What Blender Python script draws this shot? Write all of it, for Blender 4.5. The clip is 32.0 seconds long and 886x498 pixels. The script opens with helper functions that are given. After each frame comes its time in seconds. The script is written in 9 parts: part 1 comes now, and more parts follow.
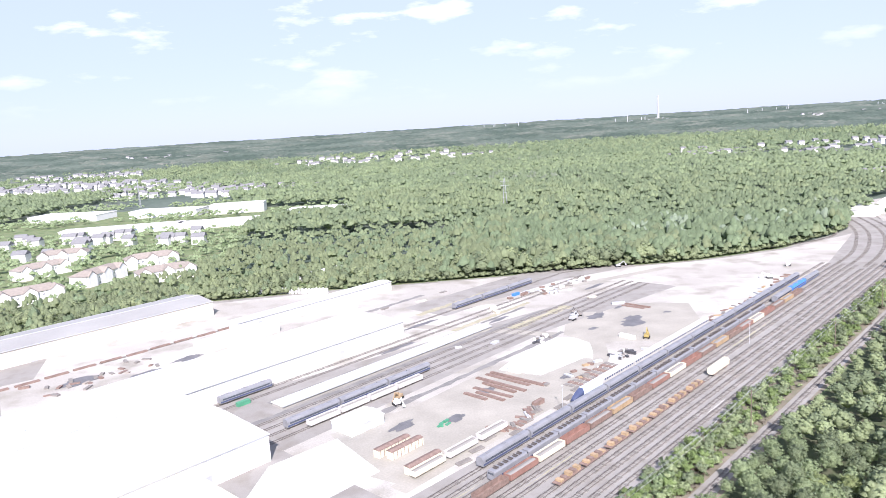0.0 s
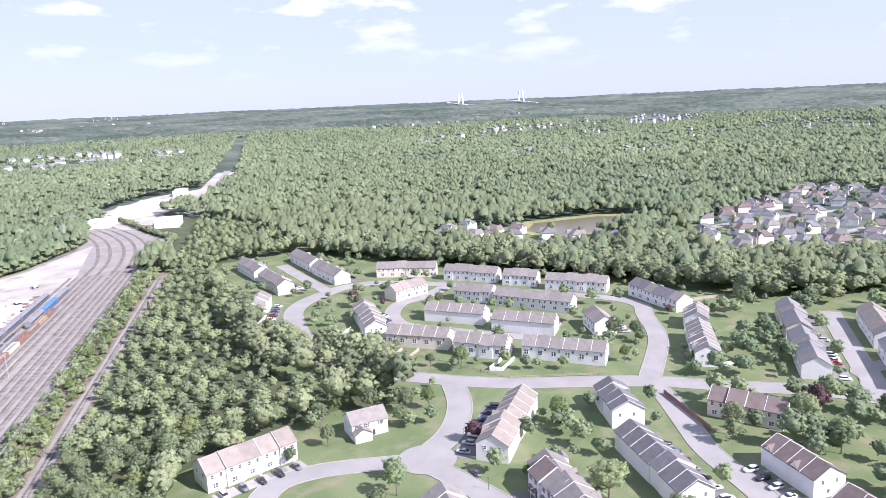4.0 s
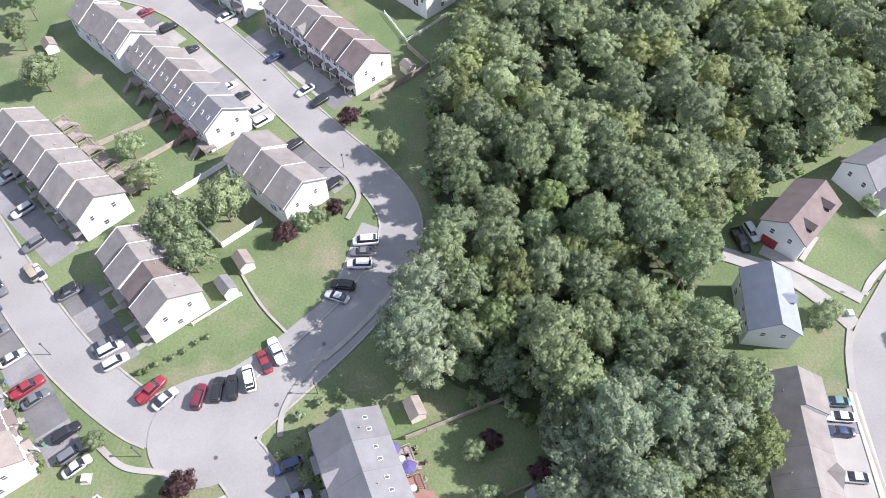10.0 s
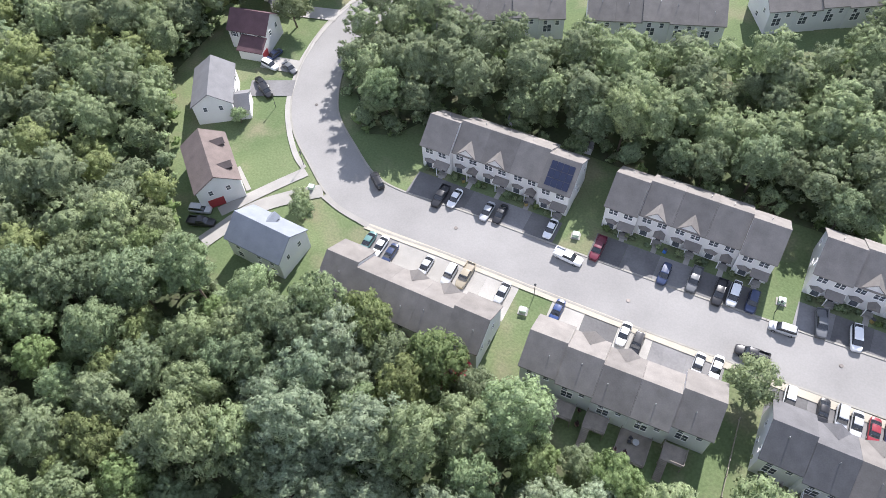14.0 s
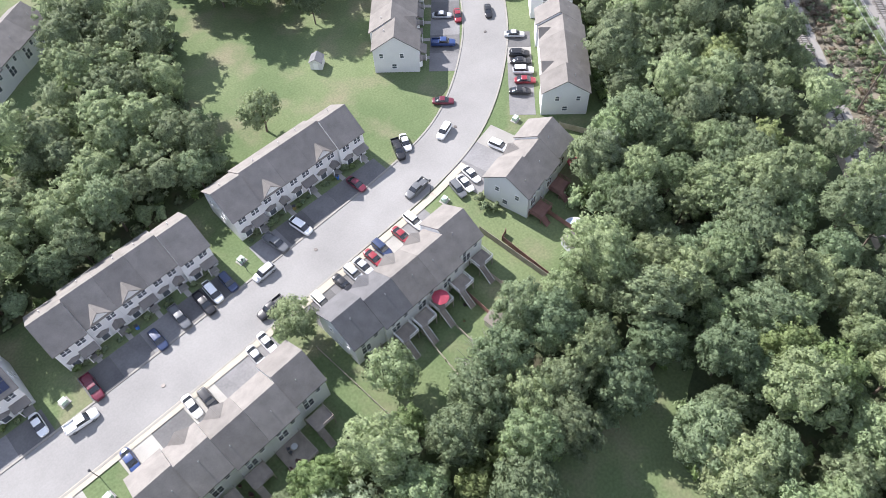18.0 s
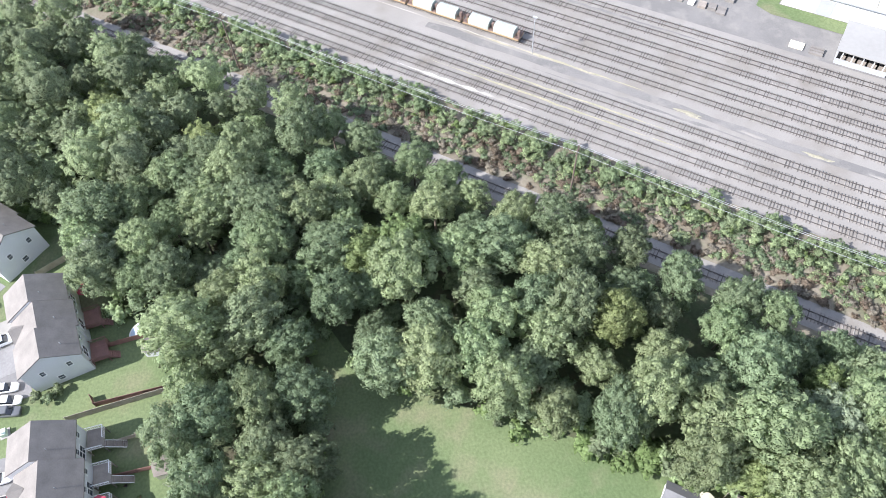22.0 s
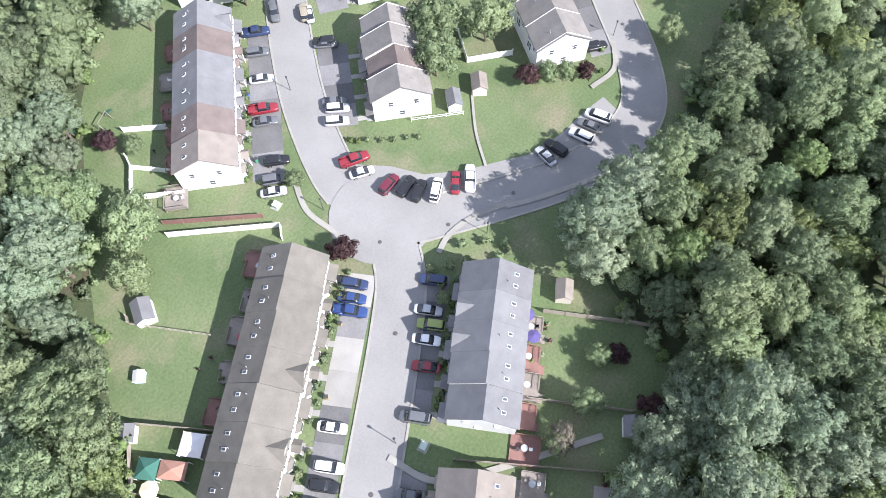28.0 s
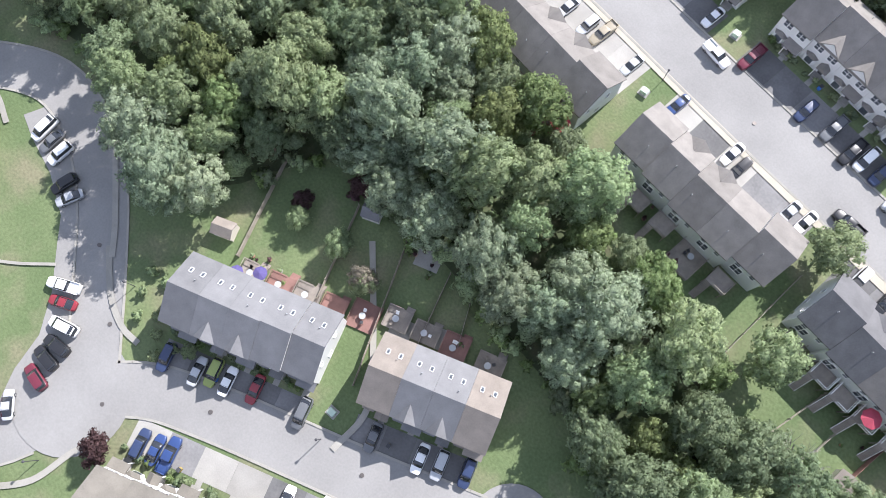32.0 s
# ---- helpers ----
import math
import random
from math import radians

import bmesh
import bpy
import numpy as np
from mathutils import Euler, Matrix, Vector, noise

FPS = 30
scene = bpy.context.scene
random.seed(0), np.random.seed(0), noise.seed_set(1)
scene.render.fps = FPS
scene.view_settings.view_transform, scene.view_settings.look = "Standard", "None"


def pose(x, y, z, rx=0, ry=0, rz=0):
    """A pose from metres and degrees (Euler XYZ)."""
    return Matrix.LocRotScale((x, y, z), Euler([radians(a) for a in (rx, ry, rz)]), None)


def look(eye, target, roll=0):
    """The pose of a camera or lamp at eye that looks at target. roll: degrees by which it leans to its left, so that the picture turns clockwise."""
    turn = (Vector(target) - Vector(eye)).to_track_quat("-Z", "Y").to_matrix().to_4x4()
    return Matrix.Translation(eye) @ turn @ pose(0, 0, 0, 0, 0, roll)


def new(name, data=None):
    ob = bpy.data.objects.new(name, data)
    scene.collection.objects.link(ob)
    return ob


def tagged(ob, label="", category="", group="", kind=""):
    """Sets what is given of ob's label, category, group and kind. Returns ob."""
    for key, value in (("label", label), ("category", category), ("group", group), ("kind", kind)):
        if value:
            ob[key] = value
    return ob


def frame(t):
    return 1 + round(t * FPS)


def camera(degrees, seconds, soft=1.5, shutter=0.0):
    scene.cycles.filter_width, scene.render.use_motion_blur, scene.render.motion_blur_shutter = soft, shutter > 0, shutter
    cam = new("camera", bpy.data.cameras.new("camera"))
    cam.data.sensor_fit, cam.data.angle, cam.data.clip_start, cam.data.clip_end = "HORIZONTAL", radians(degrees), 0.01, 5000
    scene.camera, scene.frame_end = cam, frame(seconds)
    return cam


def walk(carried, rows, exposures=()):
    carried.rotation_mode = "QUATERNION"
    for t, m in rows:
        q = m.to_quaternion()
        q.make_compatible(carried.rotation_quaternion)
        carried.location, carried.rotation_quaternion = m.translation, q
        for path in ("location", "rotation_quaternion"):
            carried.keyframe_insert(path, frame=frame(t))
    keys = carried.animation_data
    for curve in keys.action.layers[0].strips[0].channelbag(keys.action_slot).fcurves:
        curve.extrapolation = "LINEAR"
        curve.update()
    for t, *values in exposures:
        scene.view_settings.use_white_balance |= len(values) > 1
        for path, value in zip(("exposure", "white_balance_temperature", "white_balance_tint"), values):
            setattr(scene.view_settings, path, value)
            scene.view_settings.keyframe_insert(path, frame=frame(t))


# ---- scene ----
LENS = 64.2
cam = camera(LENS, 32.0, soft=0.7)
PATH = [
    (0.0, (0.00, 0.00, 112.00), (-2.321, 98.443, 94.576), -3.682),
    (0.5, (0.00, 0.00, 112.00), (10.910, 97.719, 93.778), -3.674),
    (1.0, (0.00, 0.00, 112.00), (26.170, 94.613, 92.932), -3.532),
    (1.5, (0.00, 0.00, 112.00), (40.110, 89.454, 92.271), -3.364),
    (2.0, (0.00, 0.00, 112.00), (50.010, 84.237, 91.921), -3.103),
    (2.5, (0.00, 0.00, 112.00), (58.876, 78.225, 91.643), -2.968),
    (3.0, (0.00, 0.00, 112.00), (66.459, 71.849, 91.485), -2.786),
    (3.5, (0.00, 0.00, 112.00), (72.883, 65.310, 91.439), -2.648),
    (4.0, (0.00, 0.00, 112.00), (81.004, 54.810, 91.161), -2.522),
    (4.5, (0.00, 0.00, 112.00), (87.859, 42.869, 90.949), -2.298),
    (6.5, (0.00, 0.00, 112.00), (97.679, 4.285, 91.012), -1.667),
    (7.0, (0.00, 0.00, 112.00), (97.783, 4.142, 91.472), -1.559),
    (7.5, (0.00, 0.00, 112.00), (96.649, 4.383, 86.706), -1.481),
    (8.0, (0.00, 0.00, 112.00), (90.477, 5.519, 69.769), -1.389),
    (8.5, (0.00, 0.00, 112.00), (83.118, 5.637, 56.686), -1.130),
    (9.0, (0.00, 0.00, 112.00), (64.439, 5.849, 35.755), -0.963),
    (9.5, (0.00, 0.00, 112.00), (58.069, 5.532, 30.775), -0.766),
    (10.0, (0.00, 0.00, 112.00), (58.382, 5.526, 31.000), -0.595),
    (10.5, (0.00, 0.00, 112.00), (58.675, 5.478, 31.209), -0.380),
    (11.0, (0.00, 0.00, 112.00), (59.004, 5.100, 31.424), -0.259),
    (11.5, (0.00, 0.00, 112.00), (58.960, -5.012, 31.386), -1.190),
    (12.0, (0.00, 0.00, 112.00), (56.115, -17.487, 31.097), -2.360),
    (12.5, (0.00, 0.00, 112.00), (51.810, -26.881, 30.802), -3.197),
    (13.0, (0.00, 0.00, 112.00), (46.456, -34.719, 30.536), -3.741),
    (13.5, (0.00, 0.00, 112.00), (39.838, -41.533, 30.221), -4.090),
    (14.0, (0.00, 0.00, 112.00), (29.733, -48.470, 29.741), -4.574),
    (14.5, (0.00, 0.00, 112.00), (20.140, -52.639, 29.396), -4.804),
    (16.5, (0.00, 0.00, 112.00), (-14.542, -53.615, 28.850), -4.342),
    (17.0, (0.00, 0.00, 112.00), (-22.644, -50.651, 28.803), -4.081),
    (17.5, (0.00, 0.00, 112.00), (-29.969, -46.662, 28.787), -3.936),
    (18.0, (0.00, 0.00, 112.00), (-35.928, -42.344, 28.837), -3.967),
    (18.5, (0.00, 0.00, 112.00), (-40.707, -37.974, 28.929), -3.875),
    (19.0, (0.00, 0.00, 112.00), (-44.998, -32.986, 29.012), -3.791),
    (19.5, (0.00, 0.00, 112.00), (-48.889, -27.072, 29.072), -3.760),
    (20.0, (0.00, 0.00, 112.00), (-52.667, -18.265, 28.978), -3.892),
    (20.5, (0.00, 0.00, 112.00), (-54.795, -9.860, 28.932), -3.860),
    (21.0, (0.00, 0.00, 112.00), (-55.544, -2.971, 28.897), -3.817),
    (21.5, (0.00, 0.00, 112.00), (-55.644, 2.505, 28.949), -3.729),
    (22.0, (0.00, 0.00, 112.00), (-54.622, 10.251, 28.865), -3.664),
    (22.5, (0.00, 0.00, 112.00), (-51.624, 20.114, 28.751), -3.364),
    (23.0, (0.00, 0.00, 112.00), (-46.511, 29.639, 28.584), -3.337),
    (23.5, (0.00, 0.00, 112.00), (-39.565, 38.086, 28.429), -3.254),
    (24.0, (0.00, 0.00, 112.00), (-32.023, 44.381, 28.305), -2.955),
    (24.5, (0.00, 0.00, 112.00), (-23.875, 49.084, 28.210), -2.793),
    (25.0, (0.00, 0.00, 112.00), (-14.585, 52.445, 28.115), -2.531),
    (25.5, (0.00, 0.00, 112.00), (-3.871, 54.143, 28.014), -2.341),
    (27.5, (0.00, 0.00, 112.00), (36.101, 40.113, 27.812), -1.303),
    (28.0, (0.00, 0.00, 112.00), (33.721, 24.985, 21.233), -0.893),
    (28.5, (0.00, 0.00, 112.00), (30.794, 16.255, 18.258), -1.313),
    (29.0, (0.00, 0.00, 112.00), (29.501, 9.778, 16.952), -1.401),
    (29.5, (0.00, 0.00, 112.00), (21.970, 4.026, 14.526), -1.719),
    (30.0, (0.00, 0.00, 112.00), (22.620, 0.542, 14.593), -1.879),
    (30.5, (0.00, 0.00, 112.00), (22.302, -4.406, 14.618), -2.146),
    (31.0, (0.00, 0.00, 112.00), (21.579, -8.043, 14.688), -2.143),
    (31.5, (0.00, 0.00, 112.00), (20.350, -11.205, 14.736), -2.475),
    (32.0, (0.00, 0.00, 112.00), (18.812, -13.963, 14.783), -2.877),
]
EXPOSURES = [(0.0, 1.39, 6150, 20), (1.0, 1.39, 6150, 21), (2.5, 1.40, 6100, 24), (4.0, 1.38, 6050, 26), (7.0, 1.37, 5990, 30), (8.0, 1.35, 5970, 31), (9.0, 1.35, 6100, 23), (13.0, 1.29, 6220, 15), (17.0, 1.34, 6260, 16), (19.0, 1.39, 6210, 14), (22.0, 1.51, 6090, 14), (25.5, 1.57, 6000, 12), (28.0, 1.40, 6050, 15), (30.0, 1.35, 6150, 13), (32.0, 1.30, 6150, 14)]
walk(cam, [(t, look(eye, target, roll)) for t, eye, target, roll in PATH], EXPOSURES)

# ---- world, sun ----
SUN_EL = 38.5
SUN_AZ = (0.08, -1.0)
world = bpy.data.worlds.new("sky")
scene.world = world
world.use_nodes = True
wn, wl = world.node_tree.nodes, world.node_tree.links
wn.clear()
w_out = wn.new("ShaderNodeOutputWorld")
w_bg = wn.new("ShaderNodeBackground")
sky = wn.new("ShaderNodeTexSky")
sky.sky_type = "NISHITA"
sky.sun_disc = False
sky.sun_elevation = radians(SUN_EL)
sky.sun_rotation = math.atan2(SUN_AZ[0], SUN_AZ[1])
sky.air_density, sky.dust_density, sky.ozone_density = 1.0, 0.3, 1.5
w_bg.inputs["Strength"].default_value = 0.148
# fair-weather clouds over the sky
w_co = wn.new("ShaderNodeTexCoord")
w_map = wn.new("ShaderNodeMapping")
w_map.inputs["Scale"].default_value = (3.2, 3.2, 11.0)
w_cl = wn.new("ShaderNodeTexNoise")
w_cl.inputs["Scale"].default_value = 2.6
w_cl.inputs["Detail"].default_value = 7.0
w_cl.inputs["Roughness"].default_value = 0.55
w_rp = wn.new("ShaderNodeValToRGB")
w_rp.color_ramp.elements[0].position, w_rp.color_ramp.elements[1].position = 0.54, 0.72
w_mix = wn.new("ShaderNodeMix")
w_mix.data_type = "RGBA"
w_mix.inputs["B"].default_value = (4.1, 4.15, 4.3, 1)
wl.new(w_co.outputs["Generated"], w_map.inputs["Vector"])
wl.new(w_map.outputs["Vector"], w_cl.inputs["Vector"])
wl.new(w_cl.outputs["Fac"], w_rp.inputs["Fac"])
w_sep = wn.new("ShaderNodeSeparateXYZ")
w_up = wn.new("ShaderNodeMapRange")
w_up.inputs["From Min"].default_value, w_up.inputs["From Max"].default_value = 0.03, 0.16
w_mul = wn.new("ShaderNodeMath")
w_mul.operation = "MULTIPLY"
wl.new(w_co.outputs["Generated"], w_sep.inputs["Vector"])
wl.new(w_sep.outputs["Z"], w_up.inputs["Value"])
wl.new(w_rp.outputs["Color"], w_mul.inputs[0])
wl.new(w_up.outputs["Result"], w_mul.inputs[1])
wl.new(w_mul.outputs["Value"], w_mix.inputs["Factor"])
# thin high haze evens out the clear sky
w_hz = wn.new("ShaderNodeMix")
w_hz.data_type = "RGBA"
w_hz.inputs["Factor"].default_value = 0.94
w_hz.inputs["B"].default_value = (1.74, 2.04, 2.72, 1)
wl.new(sky.outputs["Color"], w_hz.inputs["A"])
wl.new(w_hz.outputs["Result"], w_mix.inputs["A"])
wl.new(w_mix.outputs["Result"], w_bg.inputs["Color"])
wl.new(w_bg.outputs["Background"], w_out.inputs["Surface"])
sun_data = bpy.data.lights.new("sun", "SUN")
sun_data.energy, sun_data.angle, sun_data.color = 4.15, radians(0.6), (1.0, 0.96, 0.91)
sun = new("sun", sun_data)
az = Vector((SUN_AZ[0], SUN_AZ[1], 0)).normalized() * math.cos(radians(SUN_EL))
sun.matrix_world = look(Vector((az.x, az.y, math.sin(radians(SUN_EL)))) * 300, (0, 0, 0))


# ---- materials ----
def mat(name, base, rough=0.85, var=0.22, scale=0.6, fine=9.0, bump=0.15, metal=0.0, rnd=0.0, spec=0.35, tint=None, island=0.0):
    """A surface with large stains and fine grain; rnd varies it from object to object, island from piece to piece."""
    m = bpy.data.materials.new(name)
    m.use_nodes = True
    n, l = m.node_tree.nodes, m.node_tree.links
    b = n["Principled BSDF"]
    b.inputs["Roughness"].default_value, b.inputs["Metallic"].default_value = rough, metal
    b.inputs["Specular IOR Level"].default_value = spec
    co = n.new("ShaderNodeTexCoord")
    n1, n2 = n.new("ShaderNodeTexNoise"), n.new("ShaderNodeTexNoise")
    for node, s, d in ((n1, scale, 5.0), (n2, fine, 3.0)):
        node.inputs["Scale"].default_value, node.inputs["Detail"].default_value = s, d
        l.new(co.outputs["Object"], node.inputs["Vector"])
    mix = n.new("ShaderNodeMix")
    mix.data_type = "RGBA"
    lo = tint if tint else [c * (1 - var) for c in base]
    hi = [min(1, c * (1 + var)) for c in base]
    mix.inputs["A"].default_value, mix.inputs["B"].default_value = (*lo, 1), (*hi, 1)
    add = n.new("ShaderNodeMath")
    add.operation = "MULTIPLY_ADD"
    l.new(n1.outputs["Fac"], add.inputs[0])
    add.inputs[1].default_value = 1.7
    sub = n.new("ShaderNodeMath")
    sub.operation = "MULTIPLY_ADD"
    l.new(n2.outputs["Fac"], sub.inputs[0])
    sub.inputs[1].default_value, sub.inputs[2].default_value = 0.9, -0.8
    l.new(sub.outputs[0], add.inputs[2])
    add.use_clamp = True
    l.new(add.outputs[0], mix.inputs["Factor"])
    last = mix.outputs["Result"]
    if rnd or island:
        hsv = n.new("ShaderNodeHueSaturation")
        mr = n.new("ShaderNodeMapRange")
        amount = rnd or island
        mr.inputs["To Min"].default_value, mr.inputs["To Max"].default_value = 1 - amount, 1 + amount
        if rnd:
            l.new(n.new("ShaderNodeObjectInfo").outputs["Random"], mr.inputs["Value"])
        else:
            l.new(n.new("ShaderNodeNewGeometry").outputs["Random Per Island"], mr.inputs["Value"])
        l.new(mr.outputs[0], hsv.inputs["Value"])
        l.new(last, hsv.inputs["Color"])
        last = hsv.outputs["Color"]
    l.new(last, b.inputs["Base Color"])
    if bump:
        bp = n.new("ShaderNodeBump")
        bp.inputs["Strength"].default_value, bp.inputs["Distance"].default_value = bump, 0.05
        l.new(n2.outputs["Fac"], bp.inputs["Height"])
        l.new(bp.outputs["Normal"], b.inputs["Normal"])
    return m


def leaf_mat(name, base, other, shine=0.1, gaps=0.0, grain=0.9, relief=0.5):
    """Foliage: leaf clumps that vary piece by piece and tree by tree, letting some light through."""
    m = bpy.data.materials.new(name)
    m.use_nodes = True
    n, l = m.node_tree.nodes, m.node_tree.links
    b = n["Principled BSDF"]
    b.inputs["Roughness"].default_value = 0.6
    b.inputs["Specular IOR Level"].default_value = shine
    geo, info = n.new("ShaderNodeNewGeometry"), n.new("ShaderNodeObjectInfo")
    mix = n.new("ShaderNodeMix")
    mix.data_type = "RGBA"
    mix.inputs["A"].default_value, mix.inputs["B"].default_value = (*base, 1), (*other, 1)
    co = n.new("ShaderNodeTexCoord")
    nz = n.new("ShaderNodeTexNoise")
    nz.inputs["Scale"].default_value = 0.25
    l.new(co.outputs["Object"], nz.inputs["Vector"])
    av = n.new("ShaderNodeMath")
    av.operation = "ADD"
    l.new(geo.outputs["Random Per Island"], av.inputs[0])
    l.new(nz.outputs["Fac"], av.inputs[1])
    hf = n.new("ShaderNodeMath")
    hf.operation = "MULTIPLY"
    hf.inputs[1].default_value = 0.5
    l.new(av.outputs[0], hf.inputs[0])
    l.new(hf.outputs[0], mix.inputs["Factor"])
    hsv = n.new("ShaderNodeHueSaturation")
    mr = n.new("ShaderNodeMapRange")
    mr.inputs["To Min"].default_value, mr.inputs["To Max"].default_value = 0.85, 1.2
    l.new(info.outputs["Random"], mr.inputs["Value"])
    # broad patches of lighter and darker growth
    nb = n.new("ShaderNodeTexNoise")
    nb.inputs["Scale"].default_value, nb.inputs["Detail"].default_value = 0.07, 2.0
    l.new(co.outputs["Object"], nb.inputs["Vector"])
    mb = n.new("ShaderNodeMapRange")
    mb.inputs["From Min"].default_value, mb.inputs["From Max"].default_value = 0.3, 0.7
    mb.inputs["To Min"].default_value, mb.inputs["To Max"].default_value = 0.86, 1.18
    l.new(nb.outputs["Fac"], mb.inputs["Value"])
    mv = n.new("ShaderNodeMath")
    mv.operation = "MULTIPLY"
    l.new(mr.outputs[0], mv.inputs[0])
    l.new(mb.outputs[0], mv.inputs[1])
    # leaf by leaf
    nf = n.new("ShaderNodeTexNoise")
    nf.inputs["Scale"].default_value, nf.inputs["Detail"].default_value, nf.inputs["Roughness"].default_value = 2.5, 4.0, 0.75
    l.new(co.outputs["Object"], nf.inputs["Vector"])
    mf = n.new("ShaderNodeMapRange")
    mf.inputs["From Min"].default_value, mf.inputs["From Max"].default_value = 0.34, 0.66
    mf.inputs["To Min"].default_value, mf.inputs["To Max"].default_value = 0.58, 1.45
    l.new(nf.outputs["Fac"], mf.inputs["Value"])
    mw = n.new("ShaderNodeMath")
    mw.operation = "MULTIPLY"
    l.new(mv.outputs[0], mw.inputs[0])
    l.new(mf.outputs[0], mw.inputs[1])
    l.new(mw.outputs[0], hsv.inputs["Value"])
    # hue from tree to tree
    fr_ = n.new("ShaderNodeMath")
    fr_.operation = "MULTIPLY"
    fr_.inputs[1].default_value = 7.3
    l.new(info.outputs["Random"], fr_.inputs[0])
    fc = n.new("ShaderNodeMath")
    fc.operation = "FRACT"
    l.new(fr_.outputs[0], fc.inputs[0])
    mh = n.new("ShaderNodeMapRange")
    mh.inputs["To Min"].default_value, mh.inputs["To Max"].default_value = 0.482, 0.515
    l.new(fc.outputs[0], mh.inputs["Value"])
    l.new(mh.outputs[0], hsv.inputs["Hue"])
    l.new(mix.outputs["Result"], hsv.inputs["Color"])
    l.new(hsv.outputs["Color"], b.inputs["Base Color"])
    tr = n.new("ShaderNodeBsdfTranslucent")
    l.new(hsv.outputs["Color"], tr.inputs["Color"])
    ms = n.new("ShaderNodeMixShader")
    ms.inputs[0].default_value = 0.5
    l.new(b.outputs[0], ms.inputs[1])
    l.new(tr.outputs[0], ms.inputs[2])
    if gaps:
        # sky and light show between the leaves of a spray
        ng = n.new("ShaderNodeTexNoise")
        ng.inputs["Scale"].default_value, ng.inputs["Detail"].default_value = 4.6, 2.0
        l.new(co.outputs["Object"], ng.inputs["Vector"])
        hole = n.new("ShaderNodeMath")
        hole.operation = "LESS_THAN"
        hole.inputs[1].default_value = gaps
        l.new(ng.outputs["Fac"], hole.inputs[0])
        clear_ = n.new("ShaderNodeBsdfTransparent")
        mg = n.new("ShaderNodeMixShader")
        l.new(hole.outputs[0], mg.inputs[0])
        l.new(ms.outputs[0], mg.inputs[1])
        l.new(clear_.outputs[0], mg.inputs[2])
        ms = mg
    # leafy relief
    nr = n.new("ShaderNodeTexNoise")
    nr.inputs["Scale"].default_value, nr.inputs["Detail"].default_value = grain, 3.0
    l.new(co.outputs["Object"], nr.inputs["Vector"])
    bp = n.new("ShaderNodeBump")
    bp.inputs["Strength"].default_value, bp.inputs["Distance"].default_value = 0.7, relief
    l.new(nr.outputs["Fac"], bp.inputs["Height"])
    l.new(bp.outputs["Normal"], b.inputs["Normal"])
    l.new(ms.outputs[0], n["Material Output"].inputs["Surface"])
    return m


def ground_mat(name, a, b_, c, s1, s2, s3, rough=0.4):
    """Turf or soil: three colours mixed by patches of different size."""
    m = bpy.data.materials.new(name)
    m.use_nodes = True
    n, l = m.node_tree.nodes, m.node_tree.links
    b = n["Principled BSDF"]
    b.inputs["Roughness"].default_value, b.inputs["Specular IOR Level"].default_value = 0.95, 0.15
    co = n.new("ShaderNodeTexCoord")
    prev = None
    for col, s, lo, hi in ((b_, s1, 0.42, 0.62), (c, s2, 0.5, 0.72)):
        nz = n.new("ShaderNodeTexNoise")
        nz.inputs["Scale"].default_value, nz.inputs["Detail"].default_value = s, 6.0
        l.new(co.outputs["Object"], nz.inputs["Vector"])
        mr = n.new("ShaderNodeMapRange")
        mr.inputs["From Min"].default_value, mr.inputs["From Max"].default_value = lo, hi
        l.new(nz.outputs["Fac"], mr.inputs["Value"])
        mix = n.new("ShaderNodeMix")
        mix.data_type = "RGBA"
        mix.inputs["A"].default_value, mix.inputs["B"].default_value = (*a, 1), (*col, 1)
        if prev:
            l.new(prev, mix.inputs["A"])
        l.new(mr.outputs[0], mix.inputs["Factor"])
        prev = mix.outputs["Result"]
    nf = n.new("ShaderNodeTexNoise")
    nf.inputs["Scale"].default_value, nf.inputs["Detail"].default_value = s3, 4.0
    l.new(co.outputs["Object"], nf.inputs["Vector"])
    hsv = n.new("ShaderNodeHueSaturation")
    mr = n.new("ShaderNodeMapRange")
    mr.inputs["To Min"].default_value, mr.inputs["To Max"].default_value = 1 - rough, 1 + rough
    l.new(nf.outputs["Fac"], mr.inputs["Value"])
    l.new(mr.outputs[0], hsv.inputs["Value"])
    l.new(prev, hsv.inputs["Color"])
    l.new(hsv.outputs["Color"], b.inputs["Base Color"])
    bp = n.new("ShaderNodeBump")
    bp.inputs["Strength"].default_value, bp.inputs["Distance"].default_value = rough * 1.25, 0.12
    l.new(nf.outputs["Fac"], bp.inputs["Height"])
    l.new(bp.outputs["Normal"], b.inputs["Normal"])
    return m


GRASS = ground_mat("mown_grass", (0.106, 0.144, 0.066), (0.142, 0.176, 0.086), (0.19, 0.182, 0.114), 0.05, 0.11, 2.2)
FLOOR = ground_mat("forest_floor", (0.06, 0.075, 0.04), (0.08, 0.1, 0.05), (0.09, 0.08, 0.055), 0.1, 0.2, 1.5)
# haze greys these greens; the patches are fields and painted cloud shadow
FARLAND = ground_mat("far_woodland_hazed", (0.055, 0.078, 0.06), (0.098, 0.122, 0.098), (0.15, 0.16, 0.13), 0.003, 0.008, 0.1)
BALLAST = ground_mat("yard_ballast", (0.228, 0.216, 0.198), (0.258, 0.245, 0.226), (0.192, 0.176, 0.154), 0.05, 0.11, 6.0, 0.2)
DUST = ground_mat("pale_yard_gravel", (0.325, 0.308, 0.276), (0.42, 0.405, 0.37), (0.235, 0.218, 0.185), 0.018, 0.05, 1.5, 0.25)
